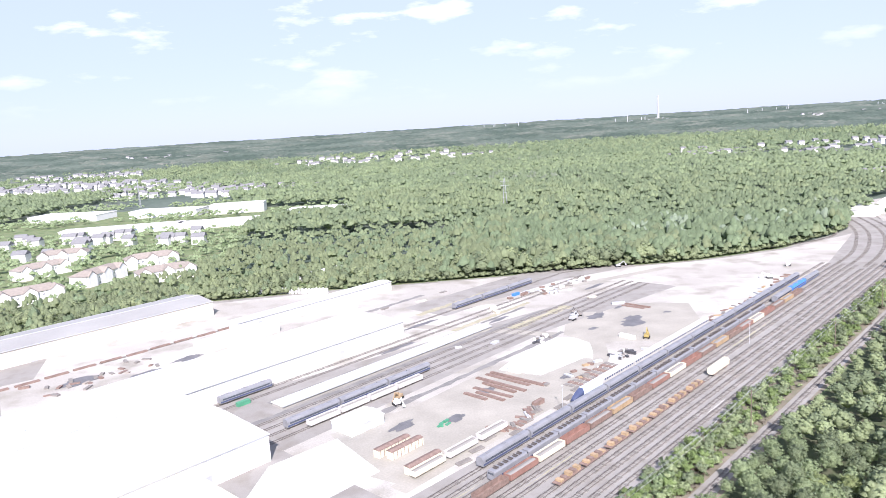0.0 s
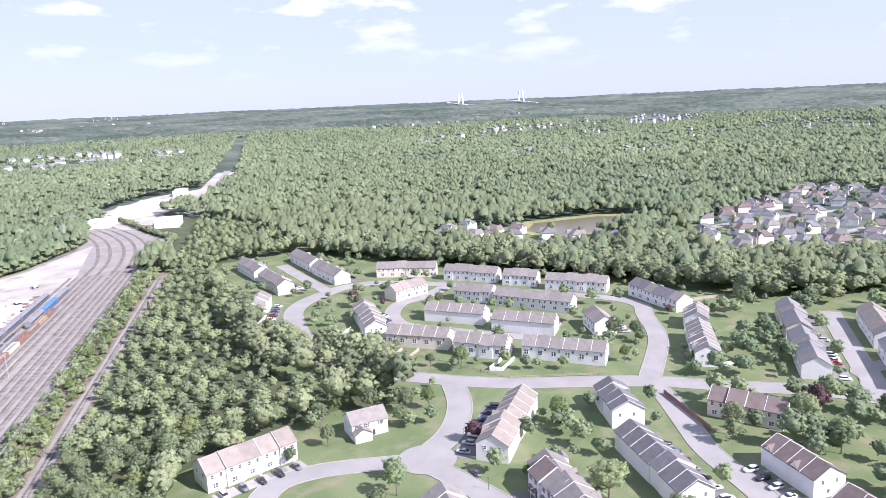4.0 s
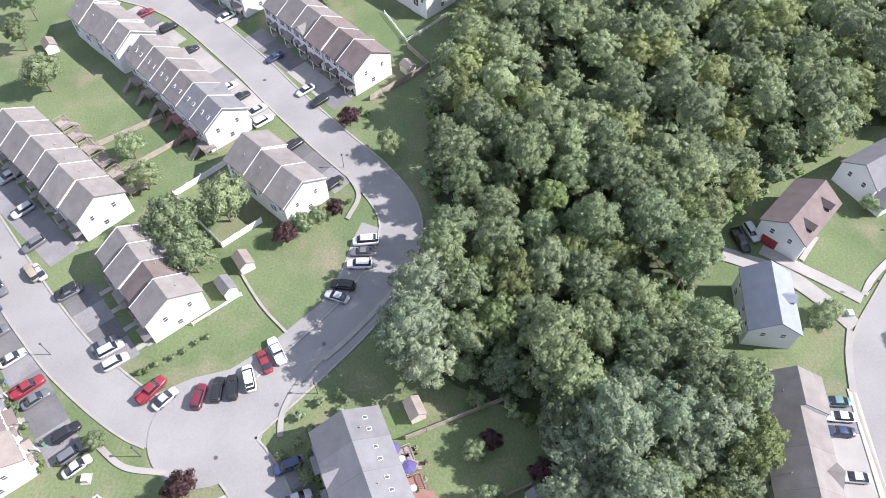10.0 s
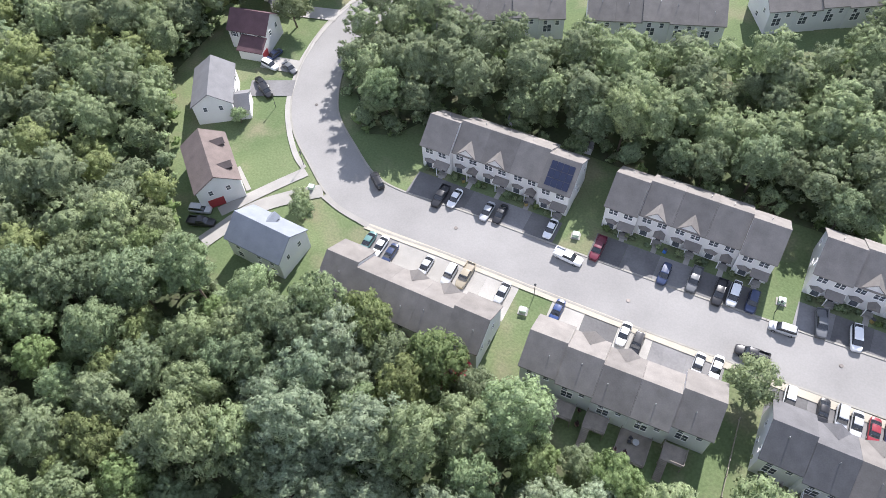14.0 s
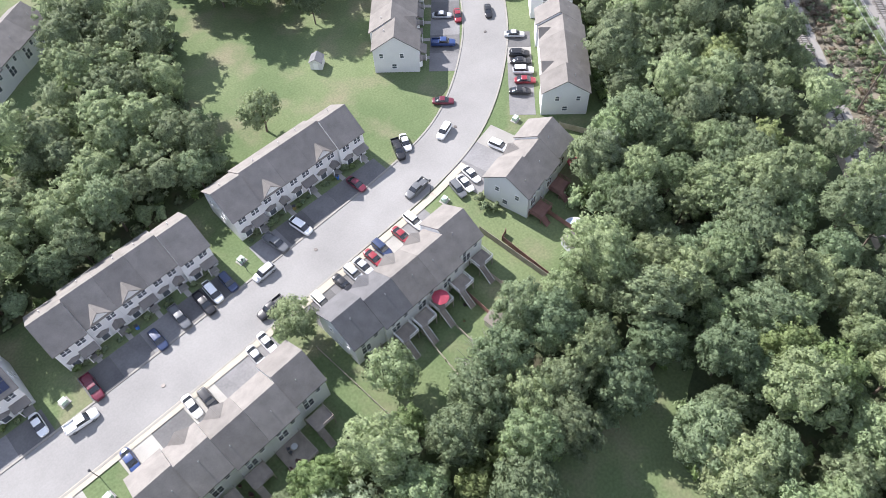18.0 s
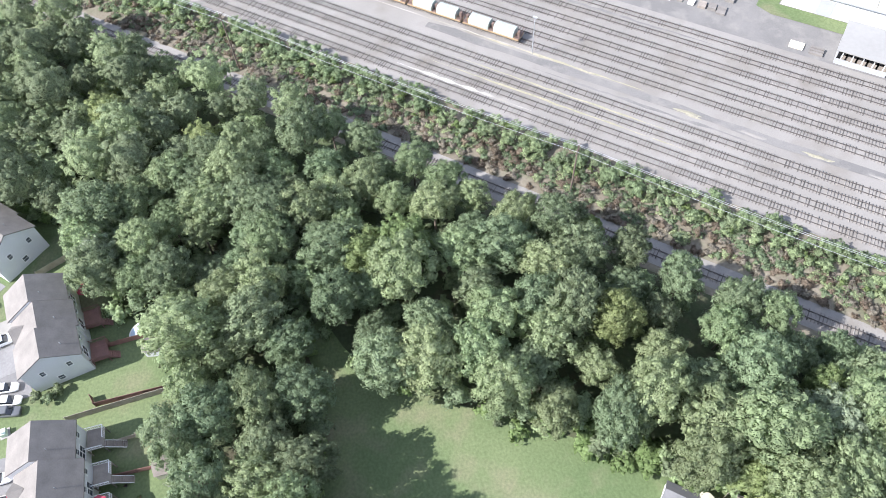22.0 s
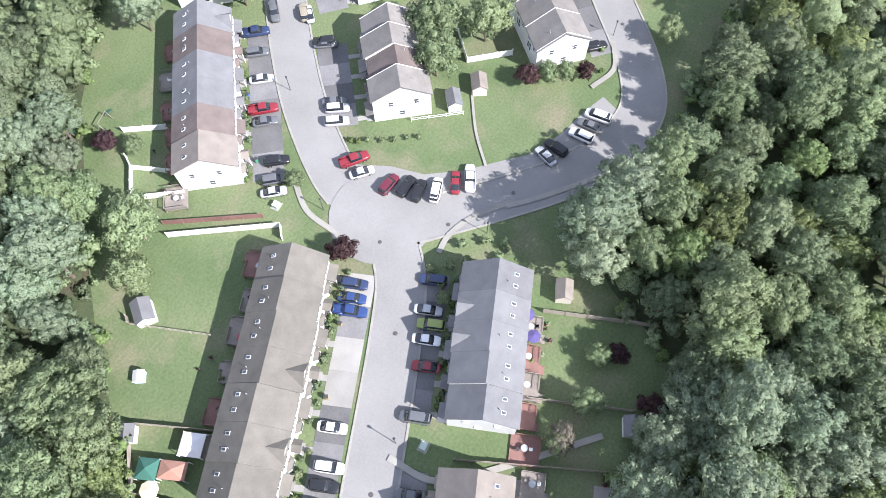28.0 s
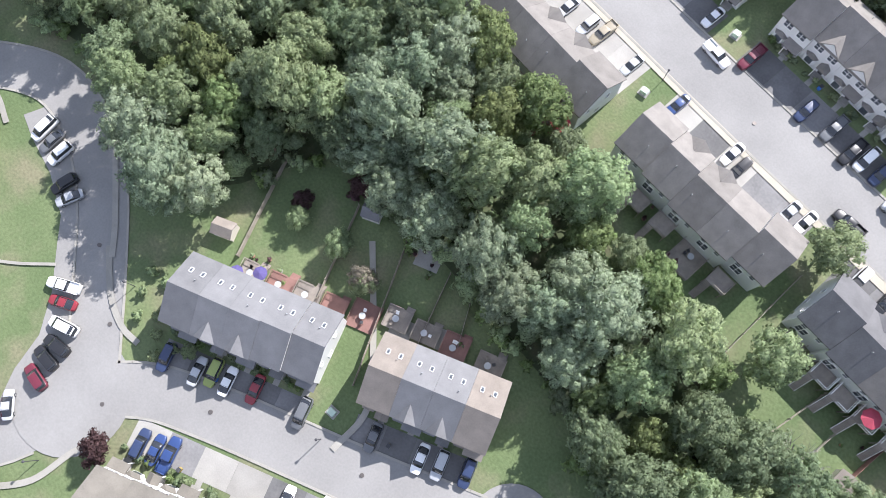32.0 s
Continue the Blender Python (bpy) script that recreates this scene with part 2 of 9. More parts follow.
CINDER = ground_mat("dark_cinder", (0.16, 0.155, 0.148), (0.195, 0.188, 0.178), (0.225, 0.215, 0.198), 0.08, 0.3, 5.0, 0.25)
WEEDS = ground_mat("dry_yard_weeds", (0.29, 0.27, 0.19), (0.34, 0.315, 0.235), (0.24, 0.235, 0.16), 0.1, 0.3, 2.5, 0.3)
BRUSH = ground_mat("dry_brush_soil", (0.165, 0.145, 0.108), (0.21, 0.186, 0.142), (0.125, 0.132, 0.08), 0.12, 0.2, 1.6)
ASPHALT = mat("old_asphalt", (0.243, 0.236, 0.224), var=0.16, scale=0.09, fine=3.0, bump=0.05)
LOT = mat("drive_asphalt", (0.155, 0.152, 0.15), var=0.24, scale=0.22, fine=2.4, bump=0.05, rnd=0.32)
YARDROAD = mat("yard_asphalt", (0.285, 0.268, 0.23), var=0.2, scale=0.06, fine=1.2, bump=0.03)
PAD = mat("white_concrete_pad", (0.56, 0.555, 0.54), var=0.08, scale=0.08, fine=1.5, bump=0.02)
OIL = mat("dark_wet_cinders", (0.12, 0.118, 0.12), 0.6, 0.3, 0.2, 1.5, 0.05)
CONCRETE = mat("concrete", (0.30, 0.288, 0.262), var=0.16, scale=0.25, fine=5.0, bump=0.04, rnd=0.1)
KERBSTONE = mat("kerb_concrete", (0.285, 0.272, 0.24), var=0.14, scale=0.4, fine=5.0, bump=0.04, rnd=0.05)
CREAM = mat("cream_concrete", (0.385, 0.352, 0.285), var=0.1, scale=0.4, fine=5.0, bump=0.04)
SIDING = {
    "white": mat("white_vinyl_siding", (0.68, 0.675, 0.66), 0.55, 0.06, 0.3, 3.0, 0.03),
    "grey": mat("pale_grey_siding", (0.68, 0.685, 0.69), 0.55, 0.06, 0.3, 3.0, 0.03),
    "beige": mat("beige_siding", (0.62, 0.57, 0.49), 0.55, 0.06, 0.3, 3.0, 0.03),
    "brick": mat("brown_brick", (0.33, 0.22, 0.17), 0.85, 0.2, 1.5, 8.0, 0.1),
}
ROOF = {
    "taupe": mat("taupe_shingles", (0.192, 0.178, 0.162), 0.9, 0.2, 0.5, 5.0, 0.2, rnd=0.1),
    "grey": mat("grey_shingles", (0.165, 0.165, 0.168), 0.9, 0.16, 0.5, 5.0, 0.2, rnd=0.1),
    "dark": mat("charcoal_shingles", (0.132, 0.13, 0.132), 0.9, 0.2, 0.5, 5.0, 0.2, rnd=0.1),
    "brown": mat("brown_shingles", (0.155, 0.125, 0.113), 0.9, 0.2, 0.5, 5.0, 0.2, rnd=0.1),
    "tan": mat("tan_shingles", (0.225, 0.197, 0.17), 0.9, 0.18, 0.5, 5.0, 0.2, rnd=0.1),
    "umber": mat("umber_shingles", (0.15, 0.138, 0.117), 0.9, 0.18, 0.5, 5.0, 0.2, rnd=0.1),
    "blue": mat("blue_grey_shingles", (0.215, 0.235, 0.265), 0.85, 0.14, 0.5, 5.0, 0.2),
    "maroon": mat("maroon_shingles", (0.105, 0.062, 0.068), 0.9, 0.2, 0.5, 5.0, 0.2),
}
WHITE = mat("white_trim", (0.82, 0.82, 0.81), 0.5, 0.04, 0.5, 4.0, 0.0)
GLASS = mat("window_glass", (0.085, 0.095, 0.11), 0.12, 0.3, 0.8, 2.0, 0.0, spec=0.8)
REDDOOR = mat("red_door_paint", (0.30, 0.045, 0.05), 0.5, 0.1, 0.8, 5.0, 0.0)
BLACK = mat("black_shutter", (0.055, 0.055, 0.06), 0.6, 0.2, 1.0, 5.0, 0.0)
TIMBER = mat("weathered_deck_wood", (0.245, 0.215, 0.185), 0.85, 0.25, 0.8, 9.0, 0.1, rnd=0.15)
REDWOOD = mat("red_stained_deck", (0.225, 0.125, 0.105), 0.8, 0.2, 0.8, 9.0, 0.1, rnd=0.15)
FENCEWOOD = mat("grey_fence_wood", (0.33, 0.29, 0.24), 0.9, 0.25, 0.8, 9.0, 0.1)
BARK = mat("bark", (0.15, 0.12, 0.095), 0.95, 0.3, 1.5, 9.0, 0.4)
STEEL = mat("worn_steel_rail", (0.14, 0.125, 0.115), 0.5, 0.2, 0.3, 4.0, 0.0, metal=0.5)
TIE = mat("creosoted_ties", (0.178, 0.165, 0.15), 0.95, 0.3, 0.4, 4.0, 0.1, island=0.45)
RUST = mat("rusted_steel", (0.185, 0.13, 0.108), 0.85, 0.35, 0.6, 5.0, 0.1)
ORANGE = mat("faded_orange_paint", (0.31, 0.225, 0.135), 0.7, 0.3, 0.5, 5.0, 0.05)
GALV = mat("galvanised_sheet", (0.42, 0.43, 0.44), 0.5, 0.1, 0.4, 4.0, 0.03, metal=0.2)
COACH = mat("stainless_coach_steel", (0.225, 0.228, 0.24), 0.5, 0.15, 0.3, 3.0, 0.02, metal=0.2)
NAVY = mat("navy_blue_paint", (0.055, 0.07, 0.13), 0.45, 0.15, 0.4, 3.0, 0.0)
SOLAR = mat("solar_cell_glass", (0.016, 0.024, 0.06), 0.2, 0.15, 1.0, 4.0, 0.0, spec=0.6)
ROOFWHITE = mat("white_membrane_roof", (0.66, 0.66, 0.65), 0.8, 0.05, 0.03, 0.8, 0.02)
TYRE = mat("tyre_rubber", (0.025, 0.025, 0.025), 0.9, 0.2, 2.0, 8.0, 0.0)
CHROME = mat("alloy_rim", (0.45, 0.45, 0.46), 0.35, 0.1, 2.0, 8.0, 0.0, metal=0.7)
CARGLASS = mat("tinted_car_glass", (0.02, 0.023, 0.028), 0.08, 0.2, 1.0, 4.0, 0.0, spec=0.9)
CLOTH = {
    "red": mat("red_canvas", (0.42, 0.035, 0.07), 0.9, 0.12, 1.0, 8.0, 0.05),
    "green": mat("dark_green_canvas", (0.05, 0.14, 0.11), 0.9, 0.12, 1.0, 8.0, 0.05),
    "cream": mat("cream_canvas", (0.72, 0.66, 0.50), 0.9, 0.08, 1.0, 8.0, 0.05),
    "white": mat("white_canvas", (0.85, 0.80, 0.79), 0.9, 0.05, 1.0, 8.0, 0.05),
    "purple": mat("purple_canvas", (0.09, 0.075, 0.2), 0.9, 0.12, 1.0, 8.0, 0.05),
    "rust": mat("rusty_brown_canvas", (0.36, 0.20, 0.15), 0.9, 0.15, 1.0, 8.0, 0.05),
    "pink": mat("dusty_rose_canvas", (0.36, 0.06, 0.09), 0.9, 0.15, 1.0, 8.0, 0.05),
}
FOLIAGE = {
    "oak": ("oak_leaves", (0.25, 0.312, 0.17), (0.308, 0.374, 0.208)),
    "dark": ("dark_leaves", (0.194, 0.248, 0.144), (0.242, 0.3, 0.178)),
    "silver": ("silver_maple_leaves", (0.268, 0.328, 0.218), (0.328, 0.392, 0.262)),
    "lime": ("yellow_green_leaves", (0.212, 0.272, 0.118), (0.255, 0.315, 0.145)),
    "plum": ("purple_plum_leaves", (0.105, 0.064, 0.068), (0.138, 0.083, 0.084)),
    "vine": ("bright_vine_leaves", (0.199, 0.27, 0.103), (0.237, 0.308, 0.13)),
    "rust": ("rusty_dry_leaves", (0.19, 0.155, 0.112), (0.24, 0.2, 0.148)),
    "dry": ("bare_grey_twigs", (0.22, 0.193, 0.155), (0.265, 0.235, 0.192)),
}
LEAF = {k: leaf_mat(*v) for k, v in FOLIAGE.items()}
# woods of the wider country: duller, greyer leaf colours with distance haze painted in
WOODS = {"oak": leaf_mat("hazed_wood_leaves", (0.22, 0.266, 0.15), (0.282, 0.33, 0.188)), "dark": leaf_mat("hazed_dark_wood_leaves", (0.168, 0.212, 0.124), (0.215, 0.26, 0.155)), "silver": leaf_mat("hazed_pale_wood_leaves", (0.235, 0.282, 0.2), (0.285, 0.335, 0.24))}
SPRAY = {k: leaf_mat(v[0] + "_loose", v[1], v[2], gaps=0.44, grain=3.2, relief=0.12) for k, v in FOLIAGE.items()}


# ---- building blocks ----
class Shape:
    """Collects faces for one mesh."""

    def __init__(self):
        self.v, self.f = [], []

    def poly(self, *pts):
        k = len(self.v)
        self.v.extend(tuple(p) for p in pts)
        self.f.append(tuple(range(k, k + len(pts))))
        return self

    def box(self, x0, y0, z0, x1, y1, z1):
        k = len(self.v)
        self.v.extend(((x0, y0, z0), (x1, y0, z0), (x1, y1, z0), (x0, y1, z0), (x0, y0, z1), (x1, y0, z1), (x1, y1, z1), (x0, y1, z1)))
        for q in ((3, 2, 1, 0), (4, 5, 6, 7), (0, 1, 5, 4), (1, 2, 6, 5), (2, 3, 7, 6), (3, 0, 4, 7)):
            self.f.append(tuple(k + i for i in q))
        return self

    def beam(self, a, b, w, h):
        """A bar of section w x h from a to b (centre line)."""
        a, b = Vector(a), Vector(b)
        d = (b - a).normalized()
        s = d.cross(Vector((0, 0, 1)))
        s = s.normalized() * w / 2 if s.length > 1e-3 else Vector((w / 2, 0, 0))
        t = s.cross(d).normalized() * h / 2
        k = len(self.v)
        for p in (a, b):
            self.v.extend(tuple(p + q) for q in (-s - t, s - t, s + t, -s + t))
        for q in ((3, 2, 1, 0), (4, 5, 6, 7), (0, 1, 5, 4), (1, 2, 6, 5), (2, 3, 7, 6), (3, 0, 4, 7)):
            self.f.append(tuple(k + i for i in q))
        return self

    def tube(self, a, b, r0, r1, n=8):
        a, b = Vector(a), Vector(b)
        d = (b - a).normalized()
        s = d.orthogonal().normalized()
        t = d.cross(s)
        k = len(self.v)
        for p, r in ((a, r0), (b, r1)):
            for i in range(n):
                g = 2 * math.pi * i / n
                self.v.append(tuple(p + (s * math.cos(g) + t * math.sin(g)) * r))
        for i in range(n):
            j = (i + 1) % n
            self.f.append((k + i, k + j, k + n + j, k + n + i))
        self.f.append(tuple(k + i for i in range(n))[::-1])
        self.f.append(tuple(k + n + i for i in range(n)))
        return self

    def prism(self, outline, z0, z1):
        """An upright prism over a 2D outline (counter-clockwise)."""
        k, n = len(self.v), len(outline)
        self.v.extend((x, y, z0) for x, y in outline)
        self.v.extend((x, y, z1) for x, y in outline)
        self.f.append(tuple(range(k, k + n))[::-1])
        self.f.append(tuple(range(k + n, k + 2 * n)))
        for i in range(n):
            j = (i + 1) % n
            self.f.append((k + i, k + j, k + n + j, k + n + i))
        return self

    def extrude_x(self, outline, x0, x1):
        """A prism along x over an outline in (y, z)."""
        k, n = len(self.v), len(outline)
        self.v.extend((x0, y, z) for y, z in outline)
        self.v.extend((x1, y, z) for y, z in outline)
        self.f.append(tuple(range(k, k + n))[::-1])
        self.f.append(tuple(range(k + n, k + 2 * n)))
        for i in range(n):
            j = (i + 1) % n
            self.f.append((k + i, k + j, k + n + j, k + n + i))
        return self

    def mesh(self, name, material, smooth=False):
        me = bpy.data.meshes.new(name)
        me.from_pydata(self.v, [], self.f)
        bm = bmesh.new()
        bm.from_mesh(me)
        bmesh.ops.recalc_face_normals(bm, faces=bm.faces)
        bm.to_mesh(me)
        bm.free()
        me.materials.append(material)
        if smooth:
            me.shade_smooth()
        return me


def part(name, shape, material, parent, label="", at=None, smooth=False):
    """One mesh under a thing or a part; shape may be a finished mesh that other parts share."""
    me = shape if isinstance(shape, bpy.types.Mesh) else shape.mesh(name, material, smooth)
    ob = new(name, me)
    ob.parent = parent
    if at is not None:
        ob.matrix_basis = at
    if label:
        tagged(ob, label)
    return ob


def thing(name, m, label, category, group="", kind=""):
    return tagged_at(new(name), m, label, category, group, kind)


def tagged_at(ob, m, label, category, group="", kind=""):
    ob.matrix_basis = m
    return tagged(ob, label, category, group, kind)


def single(name, shape, material, label, category, m=None, group="", kind="", smooth=False):
    ob = new(name, shape if isinstance(shape, bpy.types.Mesh) else shape.mesh(name, material, smooth))
    return tagged_at(ob, m or Matrix(), label, category, group, kind)


def raw(name, verts, faces, material, smooth=False):
    """A big mesh from arrays: all faces have the same number of corners."""
    me = bpy.data.meshes.new(name)
    verts = np.asarray(verts, dtype=np.float32)
    normals = verts[:, 3:] if verts.shape[1] == 6 else None
    verts = np.ascontiguousarray(verts[:, :3])
    faces = np.asarray(faces, dtype=np.int32)
    k = faces.shape[1]
    me.vertices.add(len(verts))
    me.vertices.foreach_set("co", verts.ravel())
    me.loops.add(faces.size)
    me.loops.foreach_set("vertex_index", faces.ravel())
    me.polygons.add(len(faces))
    me.polygons.foreach_set("loop_start", np.arange(0, faces.size, k, dtype=np.int32))
    me.update(calc_edges=True)
    me.materials.append(material)
    if smooth or normals is not None:
        me.shade_smooth()
    if normals is not None:
        soft = me.attributes.new("custom_normal", "FLOAT_VECTOR", "POINT")
        soft.data.foreach_set("vector", np.ascontiguousarray(normals).ravel())
    return me


def along(a, b, z=0.0):
    """The pose whose x axis runs from a to b on the ground."""
    d = math.degrees(math.atan2(b[1] - a[1], b[0] - a[0]))
    return pose(a[0], a[1], z, 0, 0, d)


def spline(pts, step=2.0):
    """A smooth line through the given points, resampled."""
    p = [np.array(q, dtype=float) for q in pts]
    p = [2 * p[0] - p[1], *p, 2 * p[-1] - p[-2]]
    out = []
    for i in range(1, len(p) - 2):
        n = max(2, int(np.linalg.norm(p[i + 1] - p[i]) / step))
        for k in range(n):
            t = k / n
            out.append(0.5 * ((2 * p[i]) + (-p[i - 1] + p[i + 1]) * t + (2 * p[i - 1] - 5 * p[i] + 4 * p[i + 1] - p[i + 2]) * t * t + (-p[i - 1] + 3 * p[i] - 3 * p[i + 1] + p[i + 2]) * t ** 3))
    out.append(p[-2])
    return np.array(out)


def sides(line, half):
    d = np.gradient(line, axis=0)
    d /= np.linalg.norm(d, axis=1)[:, None] + 1e-9
    n = np.stack([-d[:, 1], d[:, 0]], 1)
    return line + n * half, line - n * half


def inside(x, y, poly):
    hit, j = False, len(poly) - 1
    for i in range(len(poly)):
        (xi, yi), (xj, yj) = poly[i], poly[j]
        if (yi > y) != (yj > y) and x < (xj - xi) * (y - yi) / (yj - yi) + xi:
            hit = not hit
        j = i
    return hit


def inside_many(pts, poly):
    hit = np.zeros(len(pts), dtype=bool)
    j = len(poly) - 1
    for i in range(len(poly)):
        (xi, yi), (xj, yj) = poly[i], poly[j]
        if yi != yj:
            c = ((yi > pts[:, 1]) != (yj > pts[:, 1])) & (pts[:, 0] < (xj - xi) * (pts[:, 1] - yi) / (yj - yi) + xi)
            hit ^= c
        j = i
    return hit


RAIL = radians(47.3)
U, N = (math.cos(RAIL), math.sin(RAIL)), (-math.sin(RAIL), math.cos(RAIL))


def rs(s, d):
    """A place by its distance along the railway and away from the houses."""
    return (s * U[0] + d * N[0], s * U[1] + d * N[1])


def rail_pose(s, d, z=0.0, turn=0.0):
    x, y = rs(s, d)
    return pose(x, y, z, 0, 0, math.degrees(RAIL) + turn)


def lift(r):
    """The land rises a little towards the horizon."""
    t = np.clip((r - 1500.0) / 3300.0, 0, 1)
    return 78.0 * t * t * (1.6 - 0.6 * t)


# ---- ground ----
def ground_sheet():
    rings = np.concatenate([[0.5], np.linspace(30, 300, 10), np.geomspace(340, 4850, 44)])
    na = 240
    ang = np.linspace(0, 2 * math.pi, na, endpoint=False)
    v = [(r * math.cos(a), r * math.sin(a), float(lift(r))) for r in rings for a in ang]
    f = []
    for i in range(len(rings) - 1):
        for j in range(na):
            k = (j + 1) % na
            f.append((i * na + j, (i + 1) * na + j, (i + 1) * na + k, i * na + k))
    ob = new("ground", raw("ground", v, f, GRASS))
    return tagged(ob, "mown green lawn and open grassland reaching the horizon", "ground", kind="structure")


ground_sheet()


def flat(name, outline, z, material, label, category="ground", kind="structure", m=None):
    """A thin slab with a closed outline, its top at z."""
    s = Shape()
    s.poly(*[(x, y, z) for x, y in outline])
    me = s.mesh(name, material)
    if me.polygons[0].normal.z < 0:
        me.flip_normals()
    ob = new(name, me)
    if m is not None:
        ob.matrix_basis = m
    return tagged(ob, label, category, kind=kind)


# woods and clearings, as outlines on the plan
WOOD_RAVINE = [(119, 12), (96, 11), (80, 6), (58, 12), (52, 3), (47, -11), (40, -14), (11, -15), (-10, -15), (-22, -10), (-34, -27), (-16, -37), (4, -37), (17, -39), (30, -42), (58, -42), (66, -37), (88, -41), (104, -60), (122, -81), (123, -100), (150, -118), (199, -130), (212, -150), (205, -105), (199, -82), (199, -65), (205, -49), (206, -18), (194, -6), (170, 2), (144, 9)]
WOOD_RAIL = [(-149, -41), (-125, -22), (-75, 34), (-18, 96), (18, 134), (60, 178), (103, 224), (300, 438), (324, 468), (345, 530), (380, 640), (470, 660), (440, 470), (380, 400), (330, 420), (310, 405), (246, 318), (224, 284), (206, 252), (196, 226), (191, 202), (193, 182), (197, 166), (199, 152), (180, 172), (160, 180), (118, 186), (84, 150), (46, 122), (26, 106), (4, 80), (-5, 68), (-22, 41), (-33, 25), (-50, -3), (-58, -8), (-73, -14), (-100, -38), (-122, -62)]
WOOD_BACK = [(-61, -15), (-52, -13), (-29, -16), (-25, -30), (-38, -36), (-52, -34), (-62, -37), (-68, -34), (-74, -46), (-92, -52), (-106, -66), (-122, -84), (-141, -104), (-160, -110), (-160, -50), (-125, -60), (-100, -36), (-75, -14)]
WOOD_HILL = [(63, -116), (47, -123), (21, -131), (-11, -138), (-26, -166), (-40, -155), (-44, -148), (-34, -128), (-30, -112), (-30, -102), (-24, -101), (18, -100), (34, -101), (58, -98), (64, -88), (69, -86), (75, -92), (86, -104), (92, -122), (80, -124)]
WOOD_GROVE = [(-54, -170), (-59, -137), (-76, -127), (-92, -133), (-100, -160), (-80, -185)]
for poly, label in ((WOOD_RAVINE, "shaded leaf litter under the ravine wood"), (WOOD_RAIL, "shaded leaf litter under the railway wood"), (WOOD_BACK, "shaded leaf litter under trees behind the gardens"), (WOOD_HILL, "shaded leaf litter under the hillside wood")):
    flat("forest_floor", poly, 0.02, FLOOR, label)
ribbon_later = []
YARD = [rs(-420, 98), rs(560, 98), (372, 540), (388, 600), (420, 700), (380, 690), (338, 612), (318, 592), (250, 545), (178, 520), (10, 502), (-87, 492), (-190, 476), (-275, 403), (-420, 250), rs(-420, 330)]
flat("yard_ground", YARD, 0.03, BALLAST, "grey ballast and cinders of the railway yard")
flat("yard_ground", [rs(128, 150), rs(200, 148), rs(330, 150), rs(520, 140), (330, 590), (250, 540), (178, 516), (10, 498), (-87, 488), (-180, 470), (-240, 400), rs(60, 310), rs(128, 300)], 0.06, DUST, "pale dusty gravel of the railway depot")
flat("yard_ground", [rs(-420, 147.6), rs(66, 147.6), rs(66, 172), rs(-420, 172)], 0.06, CINDER, "worn asphalt apron beside the depot sheds")
# patches of the depot ground
for k, (pts, m_, label) in enumerate((
    ([(147, 207), (183, 200), (226, 202), (262, 199), (272, 172), (262, 154), (138, 153), (134, 172)], YARDROAD, "worn grey asphalt lot of the depot"),
    ([(236, 198), (288, 210), (297, 190), (279, 174), (241, 178)], PAD, "white concrete pad in the depot"),
    ([(118, 204), (146, 202), (139, 170), (109, 170), (100, 190)], PAD, "white concrete apron before the workshop"),
    ([(311, 212), (345, 217), (372, 200), (385, 176), (350, 152), (313, 158), (292, 186), (296, 203)], YARDROAD, "grey asphalt patch in the depot"),
    ([(71, 334), (83, 386), (150, 372), (230, 330), (160, 318)], DUST, "dusty storage ground between depot sheds"),
    ([(128, 210), (128, 276), (420, 226), (420, 200), (300, 214)], BALLAST, "cinder ground under the depot sidings"),
    ([(290, 282), (290, 318), (430, 312), (470, 250), (400, 276)], BALLAST, "cinder ground beside the stored coaches"))):
    flat("yard_ground", [rs(*q) for q in pts], 0.066 + 0.005 * k, m_, label)
for k, pts in enumerate(([(240, 342), (253, 310), (271, 268), (294, 206)], [(134, 156), (180, 157), (233, 161), (268, 165), (300, 186), (340, 215)], [(300, 290), (380, 262), (470, 230)])):
    ribbon_later.append(([rs(*q) for q in pts], 3.6, 0.108 + 0.004 * k))
strip_r = random.Random(61)
for k, (s0, s1, d0, half, m_, label) in enumerate((( -75, 135, 119.0, 1.5, CINDER, "dark cinder strip between the sand heaps"), (282, 352, 298, 3.0, WEEDS, "strip of dry weeds beside the stored coaches"), (270, 340, 258, 2.4, WEEDS, "strip of dry weeds between sidings"), (290, 345, 233, 4.0, WEEDS, "dry weeds in the depot ground"), (150, 300, 206, 2.2, CINDER, "dark oily strip beside a siding"), (130, 330, 240, 1.8, CINDER, "dark oily strip along the sidings"), (150, 330, 254, 1.6, CINDER, "dark oily strip along the platform"), (240, 320, 331, 2.4, CINDER, "dark oily strip beside a shed"))):
    xs_ = [s0 + (s1 - s0) * i / 30 for i in range(31)]
    pts = [rs(x_, d0 - half * strip_r.uniform(0.4, 1.1)) for x_ in xs_] + [rs(x_, d0 + half * strip_r.uniform(0.4, 1.1)) for x_ in xs_[::-1]]
    flat("yard_ground", pts, 0.112 + 0.001 * k, m_, label)
